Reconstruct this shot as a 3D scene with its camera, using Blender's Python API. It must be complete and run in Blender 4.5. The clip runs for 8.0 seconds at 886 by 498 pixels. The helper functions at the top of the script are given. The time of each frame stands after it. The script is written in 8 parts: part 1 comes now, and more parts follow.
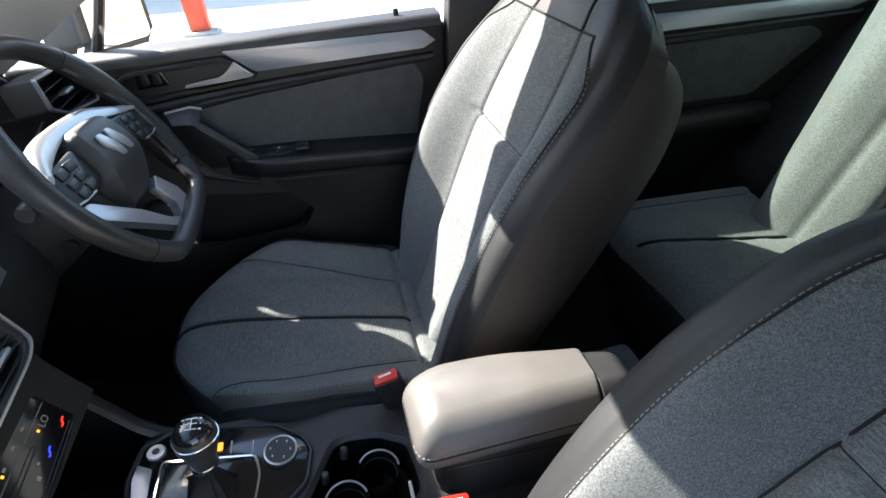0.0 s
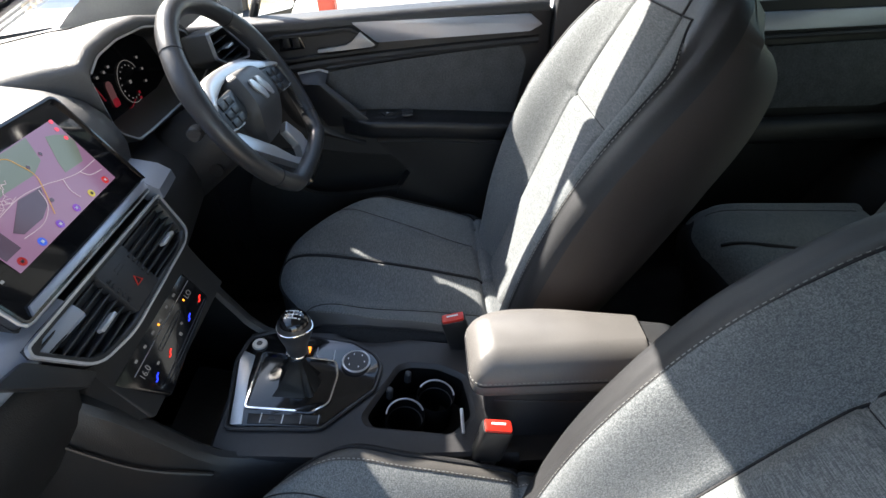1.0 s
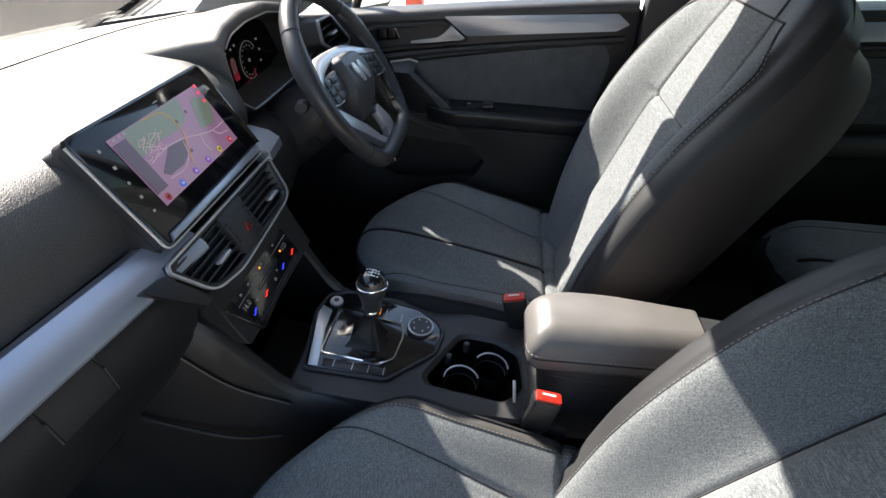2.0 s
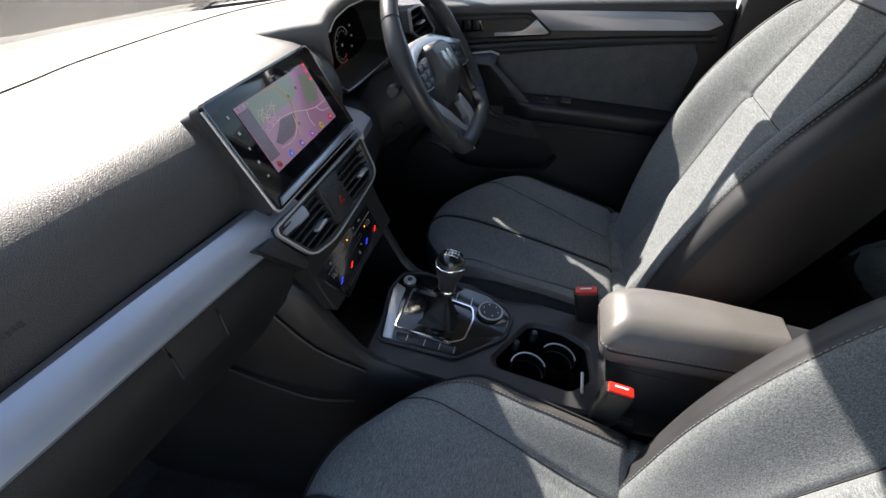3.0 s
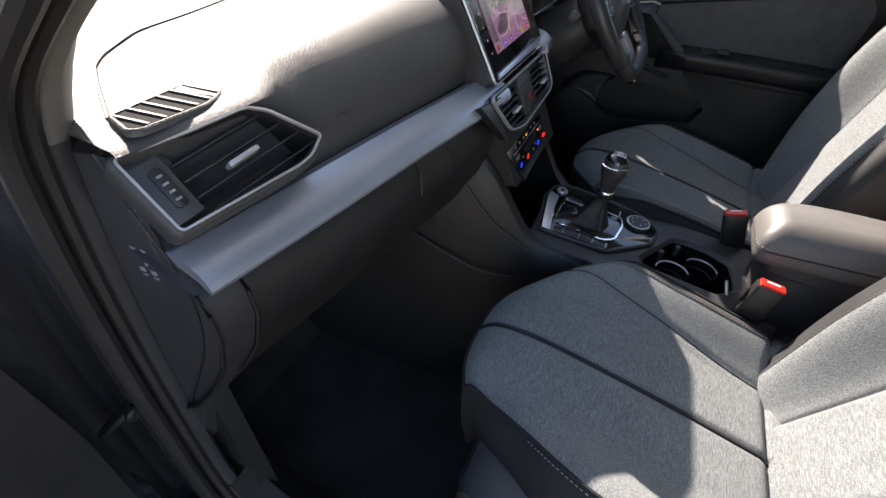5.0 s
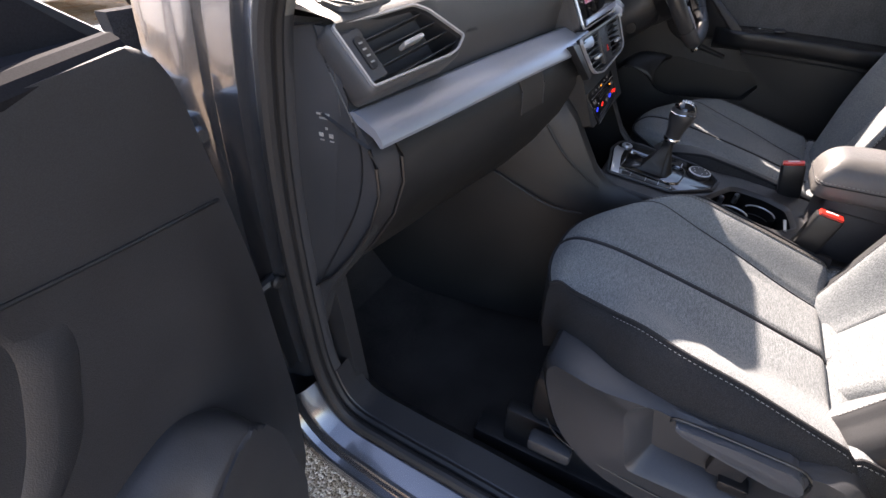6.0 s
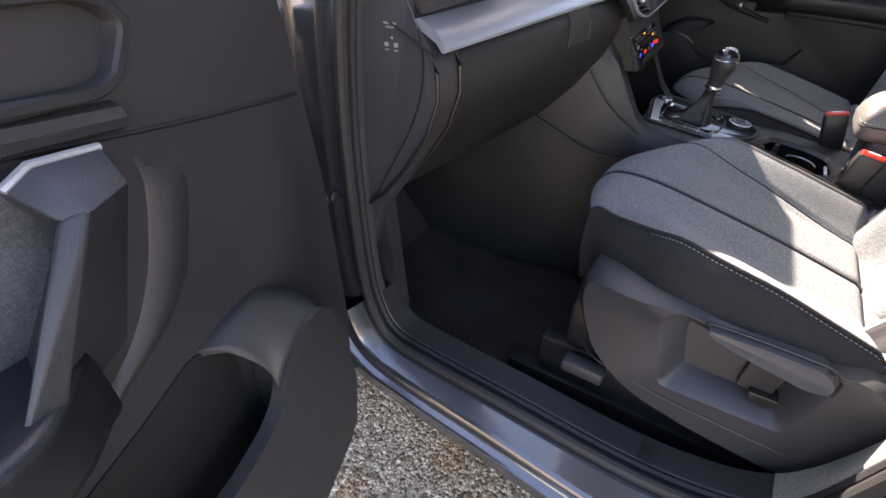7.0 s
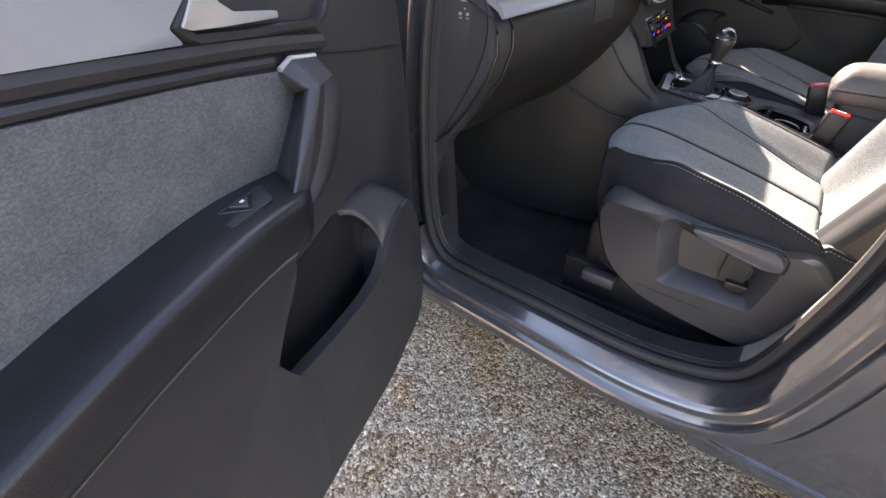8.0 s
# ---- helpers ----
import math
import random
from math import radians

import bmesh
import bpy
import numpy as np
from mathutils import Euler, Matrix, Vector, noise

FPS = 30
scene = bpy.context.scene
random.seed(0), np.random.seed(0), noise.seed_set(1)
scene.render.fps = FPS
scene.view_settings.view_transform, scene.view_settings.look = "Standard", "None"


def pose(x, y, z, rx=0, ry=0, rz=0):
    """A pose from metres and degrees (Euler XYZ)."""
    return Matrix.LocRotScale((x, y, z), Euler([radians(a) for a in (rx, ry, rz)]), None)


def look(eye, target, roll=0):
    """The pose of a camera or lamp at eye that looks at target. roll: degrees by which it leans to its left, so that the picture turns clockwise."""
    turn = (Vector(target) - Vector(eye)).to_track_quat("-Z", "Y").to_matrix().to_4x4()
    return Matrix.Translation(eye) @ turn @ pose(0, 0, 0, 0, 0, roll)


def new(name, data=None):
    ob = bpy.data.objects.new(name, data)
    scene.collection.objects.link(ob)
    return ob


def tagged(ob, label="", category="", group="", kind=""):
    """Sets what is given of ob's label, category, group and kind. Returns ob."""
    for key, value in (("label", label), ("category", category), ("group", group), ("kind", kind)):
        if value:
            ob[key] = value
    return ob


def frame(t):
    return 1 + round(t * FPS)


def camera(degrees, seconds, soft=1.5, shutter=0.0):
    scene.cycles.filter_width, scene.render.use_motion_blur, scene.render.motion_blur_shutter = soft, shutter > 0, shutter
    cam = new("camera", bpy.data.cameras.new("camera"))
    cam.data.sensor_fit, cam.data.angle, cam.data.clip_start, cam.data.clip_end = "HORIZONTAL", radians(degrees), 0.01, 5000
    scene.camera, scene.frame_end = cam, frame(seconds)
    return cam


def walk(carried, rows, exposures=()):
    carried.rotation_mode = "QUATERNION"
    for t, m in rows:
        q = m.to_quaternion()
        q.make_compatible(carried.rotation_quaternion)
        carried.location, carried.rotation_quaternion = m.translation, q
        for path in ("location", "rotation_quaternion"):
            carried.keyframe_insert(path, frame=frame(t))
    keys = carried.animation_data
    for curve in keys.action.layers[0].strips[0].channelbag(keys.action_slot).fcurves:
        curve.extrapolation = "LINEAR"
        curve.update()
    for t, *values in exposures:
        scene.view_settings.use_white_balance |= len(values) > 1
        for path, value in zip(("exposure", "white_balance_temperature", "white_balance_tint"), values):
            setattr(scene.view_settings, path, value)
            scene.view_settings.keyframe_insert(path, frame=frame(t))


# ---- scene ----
cam = camera(86.5, 8.0)
PATH = [
    (0, (-0.371, -0.219, 1.357), (1.164, -0.591, 0.13), -2.5),
    (0.5, (-0.419, -0.21, 1.344), (1.145, -0.4, 0.112), -2.4),
    (1, (-0.476, -0.21, 1.35), (1.105, -0.236, 0.125), -2.3),
    (1.5, (-0.518, -0.207, 1.354), (1.064, -0.096, 0.136), -2.2),
    (3, (-0.587, -0.142, 1.347), (0.95, 0.264, 0.133), -1.7),
    (3.5, (-0.615, -0.109, 1.332), (0.897, 0.38, 0.118), -1.6),
    (4, (-0.663, -0.086, 1.314), (0.815, 0.48, 0.091), -1.5),
    (4.5, (-0.732, -0.062, 1.297), (0.712, 0.569, 0.065), -1.3),
    (5, (-0.845, -0.054, 1.268), (0.577, 0.646, 0.047), -1.1),
    (5.2, (-0.906, -0.052, 1.253), (0.514, 0.674, 0.046), -0.9),
    (6.3, (-1.104, -0.036, 1.181), (0.287, 0.799, 0.012), -0.9),
    (6.5, (-1.127, -0.042, 1.17), (0.25, 0.809, -0.004), -0.9),
    (7, (-1.181, -0.063, 1.125), (0.163, 0.826, -0.06), -0.9),
    (7.5, (-1.298, -0.109, 1.102), (0.016, 0.823, -0.084), -0.9),
    (8, (-1.457, -0.172, 1.133), (-0.156, 0.789, -0.042), -0.9),
]
walk(cam, [(t, look(eye, target, roll)) for t, eye, target, roll in PATH], [(0, 2.37, 6700, 11), (1.0, 2.31, 6750, 12), (3.0, 1.8, 6800, 13), (4.5, 1.78, 6950, 15), (5, 1.98, 7100, 17), (6.5, 2.7, 7400, 24), (7.5, 2.86, 7950, 25), (8, 2.86, 7850, 21)])

# ---- daylight ----
SUN_AZ, SUN_EL = 49.6, 39.0   # degrees from +x towards +y, degrees above the horizon
world = bpy.data.worlds.new("sky")
scene.world = world
world.use_nodes = True
wn, wl = world.node_tree.nodes, world.node_tree.links
sky = wn.new("ShaderNodeTexSky")
sky.sky_type = "NISHITA"
sky.sun_disc = False
sky.sun_elevation = radians(SUN_EL)
sky.sun_rotation = radians(90 - SUN_AZ)
wl.new(sky.outputs["Color"], wn["Background"].inputs["Color"])
wn["Background"].inputs["Strength"].default_value = 0.15
sun_lamp = new("sun", bpy.data.lights.new("sun", "SUN"))
sun_lamp.data.energy = 5.0
sun_lamp.data.angle = radians(0.6)
sun_lamp.data.color = (1.0, 0.95, 0.87)
az, el = radians(SUN_AZ), radians(SUN_EL)
sun_dir = Vector((math.cos(el) * math.cos(az), math.cos(el) * math.sin(az), math.sin(el)))
sun_lamp.matrix_world = look(sun_dir * 20, (0, 0, 0))

# ---- materials ----
def material(name, color, rough=0.6, metal=0.0, grain=0.0, grain_scale=400.0, bump=0.0, wear=0.15, wear_scale=9.0,
             coat=0.0, second=None, spec=0.5, weave=False, rough_var=0.0, sheen=0.0, pores=0.0):
    """A surface with two scales of variation: fine grain with relief, and broad blotches of wear."""
    m = bpy.data.materials.new(name)
    m.use_nodes = True
    n, l = m.node_tree.nodes, m.node_tree.links
    b = n["Principled BSDF"]
    b.inputs["Roughness"].default_value = rough
    b.inputs["Metallic"].default_value = metal
    b.inputs["Specular IOR Level"].default_value = spec
    b.inputs["Coat Weight"].default_value = coat
    b.inputs["Coat Roughness"].default_value = 0.06
    b.inputs["Sheen Weight"].default_value = sheen
    tc = n.new("ShaderNodeTexCoord")
    big = n.new("ShaderNodeTexNoise")
    big.inputs["Scale"].default_value = wear_scale
    big.inputs["Detail"].default_value = 5
    l.new(tc.outputs["Object"], big.inputs["Vector"])
    if weave:
        mp = n.new("ShaderNodeMapping")
        mp.inputs["Scale"].default_value = (1.0, 0.24, 0.24)
        l.new(tc.outputs["Object"], mp.inputs["Vector"])
        fine = n.new("ShaderNodeTexNoise")
        fine.inputs["Scale"].default_value = grain_scale
        fine.inputs["Detail"].default_value = 3
        fine.inputs["Roughness"].default_value = 0.7
        l.new(mp.outputs["Vector"], fine.inputs["Vector"])
        # slub threads that cross the first set
        cross = n.new("ShaderNodeMapping")
        cross.inputs["Scale"].default_value = (0.07, 0.62, 0.62)
        l.new(tc.outputs["Object"], cross.inputs["Vector"])
        slub = n.new("ShaderNodeTexNoise")
        slub.inputs["Scale"].default_value = grain_scale
        slub.inputs["Detail"].default_value = 3
        slub.inputs["Roughness"].default_value = 0.65
        l.new(cross.outputs["Vector"], slub.inputs["Vector"])
        both = n.new("ShaderNodeMath")
        both.operation = "ADD"
        l.new(fine.outputs["Fac"], both.inputs[0])
        l.new(slub.outputs["Fac"], both.inputs[1])
        stretch = n.new("ShaderNodeMapRange")
        stretch.inputs["From Min"].default_value, stretch.inputs["From Max"].default_value = 0.70, 1.30
        stretch.inputs["To Min"].default_value, stretch.inputs["To Max"].default_value = 0.28, 0.72
        l.new(both.outputs["Value"], stretch.inputs["Value"])
        source = stretch.outputs["Result"]
    else:
        fine = n.new("ShaderNodeTexNoise")
        fine.inputs["Scale"].default_value = grain_scale
        fine.inputs["Detail"].default_value = 2
        l.new(tc.outputs["Object"], fine.inputs["Vector"])
        source = fine.outputs["Fac"]
    lo = n.new("ShaderNodeMapRange")
    lo.inputs["From Min"].default_value, lo.inputs["From Max"].default_value = 0.3, 0.7
    lo.inputs["To Min"].default_value, lo.inputs["To Max"].default_value = 1 - wear, 1 + wear
    l.new(big.outputs["Fac"], lo.inputs["Value"])
    hi = n.new("ShaderNodeMapRange")
    hi.inputs["From Min"].default_value, hi.inputs["From Max"].default_value = 0.3, 0.7
    hi.inputs["To Min"].default_value, hi.inputs["To Max"].default_value = 1 - grain, 1 + grain
    l.new(source, hi.inputs["Value"])
    mul = n.new("ShaderNodeMath")
    mul.operation = "MULTIPLY"
    l.new(lo.outputs["Result"], mul.inputs[0])
    l.new(hi.outputs["Result"], mul.inputs[1])
    base = n.new("ShaderNodeMix")
    base.data_type = "RGBA"
    base.inputs["Factor"].default_value = 0.0
    base.inputs["A"].default_value = (*color, 1)
    base.inputs["B"].default_value = (*(second or color), 1)
    if second:
        st = n.new("ShaderNodeMapRange")
        st.inputs["From Min"].default_value, st.inputs["From Max"].default_value = 0.42, 0.62
        l.new(source, st.inputs["Value"])
        l.new(st.outputs["Result"], base.inputs["Factor"])
    sc = n.new("ShaderNodeVectorMath")
    sc.operation = "SCALE"
    l.new(base.outputs["Result"], sc.inputs[0])
    l.new(mul.outputs["Value"], sc.inputs["Scale"])
    l.new(sc.outputs["Vector"], b.inputs["Base Color"])
    if rough_var:
        rv = n.new("ShaderNodeMapRange")
        rv.inputs["From Min"].default_value, rv.inputs["From Max"].default_value = 0.3, 0.7
        rv.inputs["To Min"].default_value, rv.inputs["To Max"].default_value = max(0.02, rough - rough_var), rough + rough_var
        l.new(big.outputs["Fac"], rv.inputs["Value"])
        l.new(rv.outputs["Result"], b.inputs["Roughness"])
    if bump:
        bp = n.new("ShaderNodeBump")
        bp.inputs["Strength"].default_value = 1.0
        bp.inputs["Distance"].default_value = bump
        l.new(source, bp.inputs["Height"])
        l.new(bp.outputs["Normal"], b.inputs["Normal"])
        if pores:
            cells = n.new("ShaderNodeTexVoronoi")
            cells.feature = "DISTANCE_TO_EDGE"
            cells.inputs["Scale"].default_value = pores
            l.new(tc.outputs["Object"], cells.inputs["Vector"])
            flat = n.new("ShaderNodeMapRange")
            flat.inputs["From Min"].default_value, flat.inputs["From Max"].default_value = 0.0, 0.22
            l.new(cells.outputs["Distance"], flat.inputs["Value"])
            skin = n.new("ShaderNodeBump")
            skin.inputs["Distance"].default_value = (0.17 if pores < 500 else 0.09) / 1000
            l.new(flat.outputs["Result"], skin.inputs["Height"])
            l.new(bp.outputs["Normal"], skin.inputs["Normal"])
            l.new(skin.outputs["Normal"], b.inputs["Normal"])
    return m


def glow(name, color, strength):
    m = bpy.data.materials.new(name)
    m.use_nodes = True
    b = m.node_tree.nodes["Principled BSDF"]
    b.inputs["Base Color"].default_value = (*[c * 0.2 for c in color], 1)
    b.inputs["Emission Color"].default_value = (*color, 1)
    b.inputs["Emission Strength"].default_value = strength
    b.inputs["Roughness"].default_value = 0.15
    return m


def glass_material(name, tint, rough=0.0, gloss=None):
    m = bpy.data.materials.new(name)
    m.use_nodes = True
    n, l = m.node_tree.nodes, m.node_tree.links
    n.remove(n["Principled BSDF"])
    tr = n.new("ShaderNodeBsdfTransparent")
    tr.inputs["Color"].default_value = (*tint, 1)
    gl = n.new("ShaderNodeBsdfGlossy")
    gl.inputs["Roughness"].default_value = 0.02 + rough
    fr = n.new("ShaderNodeFresnel")
    fr.inputs["IOR"].default_value = 1.4
    mx = n.new("ShaderNodeMixShader")
    if gloss is None:
        l.new(fr.outputs["Fac"], mx.inputs["Fac"])
    else:
        mx.inputs["Fac"].default_value = gloss
    l.new(tr.outputs["BSDF"], mx.inputs[1])
    l.new(gl.outputs["BSDF"], mx.inputs[2])
    l.new(mx.outputs["Shader"], n["Material Output"].inputs["Surface"])
    return m


FABRIC = material("woven_grey_fabric", (0.098, 0.110, 0.116), 0.95, grain=0.19, grain_scale=1450, bump=0.0005, wear=0.08, second=(0.182, 0.193, 0.197), weave=True, spec=0.2, sheen=0.12)
FABRIC_SIDE = material("dark_side_cloth", (0.017, 0.0175, 0.019), 0.9, grain=0.3, grain_scale=1100, bump=0.0004, wear=0.1, second=(0.026, 0.0265, 0.028), spec=0.2)
EDGE_VINYL = material("black_grained_vinyl", (0.021, 0.022, 0.024), 0.55, grain=0.2, grain_scale=900, bump=0.0003, wear=0.1, rough_var=0.05)
SEAT_SHELL = material("taupe_back_vinyl", (0.048, 0.037, 0.032), 0.6, grain=0.15, grain_scale=900, bump=0.0002, wear=0.1)
PIPING = material("black_seam_cord", (0.012, 0.012, 0.014), 0.8, grain=0.2, grain_scale=800)
BORDER = material("grey_grained_vinyl", (0.060, 0.058, 0.055), 0.5, grain=0.18, grain_scale=900, bump=0.0003, wear=0.1, rough_var=0.05)
THREAD = material("pale_grey_thread", (0.24, 0.24, 0.23), 0.8, grain=0.2, grain_scale=1500)
LEATHER = material("grained_dark_leatherette", (0.113, 0.109, 0.105), 0.38, grain=0.15, grain_scale=1000, bump=0.0002, wear=0.12, rough_var=0.08, pores=560)
WHEEL_LEATHER = material("smooth_black_leather", (0.034, 0.034, 0.036), 0.33, grain=0.15, grain_scale=900, bump=0.0002, wear=0.15, rough_var=0.06)
DASH = material("grained_soft_dash_skin", (0.050, 0.050, 0.051), 0.5, grain=0.2, grain_scale=800, bump=0.0003, wear=0.06, rough_var=0.05, pores=420)
PLASTIC = material("dark_grained_plastic", (0.025, 0.025, 0.027), 0.48, grain=0.2, grain_scale=800, bump=0.0003, wear=0.12, rough_var=0.06)
PLASTIC_GREY = material("charcoal_moulded_plastic", (0.035, 0.0365, 0.040), 0.46, grain=0.18, grain_scale=900, bump=0.0003, wear=0.12, rough_var=0.06)
BLACK = material("black_plastic", (0.012, 0.012, 0.013), 0.4, grain=0.15, grain_scale=900, bump=0.0001, wear=0.15)
GLOSS_BLACK = material("gloss_black_trim", (0.008, 0.008, 0.009), 0.14, wear=0.05, coat=0.5)
CARPET = material("black_loop_carpet", (0.040, 0.037, 0.036), 1.0, grain=0.5, grain_scale=700, bump=0.002, wear=0.25, spec=0.1)
SILVER = material("brushed_blue_silver_trim", (0.40, 0.43, 0.50), 0.36, metal=0.7, grain=0.04, grain_scale=1200, wear=0.04, rough_var=0.04)
SATIN = material("satin_silver_plastic", (0.50, 0.50, 0.51), 0.32, metal=0.6, grain=0.03, wear=0.06)
CHROME = material("bright_chrome", (0.75, 0.75, 0.76), 0.08, metal=1.0, wear=0.03)
RUBBER = material("black_door_rubber", (0.014, 0.014, 0.015), 0.62, grain=0.2, grain_scale=500, bump=0.0003, wear=0.2)
PAINT = material("dark_grey_metallic_paint", (0.125, 0.132, 0.145), 0.20, metal=0.75, grain=0.10, grain_scale=2500, wear=0.05, coat=1.0)
PILLAR_DARK = material("grey_pillar_plastic", (0.120, 0.122, 0.115), 0.6, grain=0.15, grain_scale=700, bump=0.0003, wear=0.08)
# Also blackens the driver door's pocket wall and lower panel for their shade.
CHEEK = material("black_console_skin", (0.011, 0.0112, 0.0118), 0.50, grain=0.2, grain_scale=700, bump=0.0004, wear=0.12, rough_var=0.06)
TRAY = material("black_tray_rubber", (0.007, 0.007, 0.0072), 0.7, grain=0.2, grain_scale=600, wear=0.1, spec=0.03)
ARM_SKIN = material("blue_black_armrest_skin", (0.011, 0.0118, 0.0135), 0.35, grain=0.2, grain_scale=800, bump=0.0003, wear=0.1, rough_var=0.05)
BELT = material("matt_black_belt_trim", (0.014, 0.014, 0.016), 0.9, grain=0.2, grain_scale=700, wear=0.15, spec=0.12)
LEVER = material("blue_grey_lever_plastic", (0.062, 0.067, 0.076), 0.36, grain=0.12, grain_scale=900, wear=0.1)
# Pillar trim colour raised to stand for sunlight that does not reach it.
SUNLIT_TRIM = material("sun_paled_grained_trim", (0.160, 0.168, 0.150), 0.75, grain=0.35, grain_scale=420, bump=0.0008, wear=0.12)
RED = material("red_buckle_plastic", (0.55, 0.025, 0.015), 0.35, wear=0.1)
WHITE_PRINT = material("white_print", (0.75, 0.75, 0.75), 0.6, wear=0.1)
HEADLINER = material("pale_headliner_cloth", (0.42, 0.42, 0.40), 0.95, grain=0.15, grain_scale=600, bump=0.0004, wear=0.06)
PILLAR = material("pale_grey_pillar_trim", (0.34, 0.34, 0.33), 0.7, grain=0.1, grain_scale=500, wear=0.06)
DOOR_FABRIC = material("door_insert_cloth", (0.075, 0.080, 0.087), 0.95, grain=0.16, grain_scale=1100, bump=0.0004, wear=0.12, wear_scale=30, second=(0.100, 0.105, 0.113), weave=True, spec=0.2)
GLASS = glass_material("window_glass", (0.92, 0.95, 0.93))
PRIVACY = glass_material("tinted_rear_glass", (0.66, 0.72, 0.68), gloss=0.05)
PRIVACY_DARK = glass_material("dark_tinted_glass", (0.50, 0.55, 0.52), gloss=0.05)
AIRBAG = material("grained_airbag_skin", (0.050, 0.050, 0.052), 0.42, grain=0.2, grain_scale=700, bump=0.0002, wear=0.1, rough_var=0.05, pores=600)
SCREEN_GLASS = material("black_screen_glass", (0.005, 0.005, 0.006), 0.07, wear=0.02, spec=0.3)


# ---- mesh tools ----
def finish(bm, mat, angle=32):
    bmesh.ops.recalc_face_normals(bm, faces=bm.faces)
    me = bpy.data.meshes.new("mesh")
    bm.to_mesh(me)
    bm.free()
    me.materials.append(mat)
    me.polygons.foreach_set("use_smooth", [True] * len(me.polygons))
    me.set_sharp_from_angle(angle=radians(angle))
    return me


def part(name, bm, mat, parent=None, label="", angle=32):
    ob = new(name, finish(bm, mat, angle))
    ob.parent = parent
    if label:
        ob["label"] = label
    return ob


def thing(name, label, category, group="", kind="", at=(0, 0, 0)):
    ob = new(name)
    ob.empty_display_size = 0.05
    ob.location = at
    return tagged(ob, label, category, group, kind)


def axes(o, ex, ey):
    """A frame at o with x along ex, y near ey and z across both."""
    ex = Vector(ex).normalized()
    ez = ex.cross(Vector(ey)).normalized()
    ey = ez.cross(ex)
    m = Matrix((ex, ey, ez)).transposed().to_4x4()
    m.translation = Vector(o)
    return m


def box(bm, centre, size, m=None, bevel=0.0, segs=2):
    r = bmesh.ops.create_cube(bm, size=1.0)
    vs = r["verts"]
    for v in vs:
        v.co = Vector((v.co.x * size[0], v.co.y * size[1], v.co.z * size[2])) + Vector(centre)
    if bevel:
        es = list({e for v in vs for e in v.link_edges})
        out = bmesh.ops.bevel(bm, geom=es, offset=bevel, segments=segs, affect="EDGES", profile=0.5)
        vs = list({v for f in out["faces"] for v in f.verts} | {v for v in vs if v.is_valid})
    if m is not None:
        for v in vs:
            v.co = m @ v.co
    return bm


def round_poly(pts, r, n=4):
    """The corners of a polygon rounded with radius r (one number, or one for each corner)."""
    out = []
    k = len(pts)
    for i in range(k):
        p0, p1, p2 = (Vector(pts[(i + d) % k]) for d in (-1, 0, 1))
        ri = r[i] if isinstance(r, (list, tuple)) else r
        a, b = (p0 - p1), (p2 - p1)
        d = min(ri, a.length * 0.45, b.length * 0.45)
        a, b = p1 + a.normalized() * d, p1 + b.normalized() * d
        for j in range(n + 1):
            t = j / n
            out.append(a * (1 - t) ** 2 + p1 * 2 * t * (1 - t) + b * t * t)
    return out


def prism(bm, pts, z0, z1, m=None, bevel=0.0, segs=2):
    """A plate with the outline pts (x, y), from z0 to z1 of the frame m, its edges rounded."""
    lo = [bm.verts.new((p[0], p[1], z0)) for p in pts]
    hi = [bm.verts.new((p[0], p[1], z1)) for p in pts]
    k = len(pts)
    fs = [bm.faces.new(lo[::-1]), bm.faces.new(hi)]
    for i in range(k):
        fs.append(bm.faces.new((lo[i], lo[(i + 1) % k], hi[(i + 1) % k], hi[i])))
    vs = lo + hi
    if bevel:
        es = list(fs[0].edges) + list(fs[1].edges)
        out = bmesh.ops.bevel(bm, geom=es, offset=bevel, segments=segs, affect="EDGES", profile=0.5, clamp_overlap=True)
        vs = list({v for f in out["faces"] for v in f.verts} | {v for v in vs if v.is_valid})
    if m is not None:
        for v in vs:
            v.co = m @ v.co
    return bm


def hull(bm, pts, bevel=0.0):
    """A faceted convex body round the points, its edges slightly rounded."""
    vs = [bm.verts.new(p) for p in pts]
    out = bmesh.ops.convex_hull(bm, input=vs)
    spare = [v for v in out["geom_interior"] if isinstance(v, bmesh.types.BMVert) and v.is_valid]
    if spare:
        bmesh.ops.delete(bm, geom=spare, context="VERTS")
    bmesh.ops.recalc_face_normals(bm, faces=list(bm.faces))
    bmesh.ops.dissolve_limit(bm, angle_limit=0.12, verts=list(bm.verts), edges=list(bm.edges))
    if bevel:
        bmesh.ops.bevel(bm, geom=list(bm.edges), offset=bevel, segments=2, affect="EDGES", profile=0.5, clamp_overlap=True)
    return bm


def ring_plate(bm, outer, inner, z0, z1, m=None):
    """A flat frame between two outlines with the same number of points."""
    k = len(outer)
    rows = [[bm.verts.new((p[0], p[1], z)) for p in loop] for loop, z in ((outer, z0), (outer, z1), (inner, z1), (inner, z0))]
    for a in range(4):
        for i in range(k):
            bm.faces.new((rows[a][i], rows[a][(i + 1) % k], rows[(a + 1) % 4][(i + 1) % k], rows[(a + 1) % 4][i]))
    if m is not None:
        for row in rows:
            for v in row:
                v.co = m @ v.co
    return bm


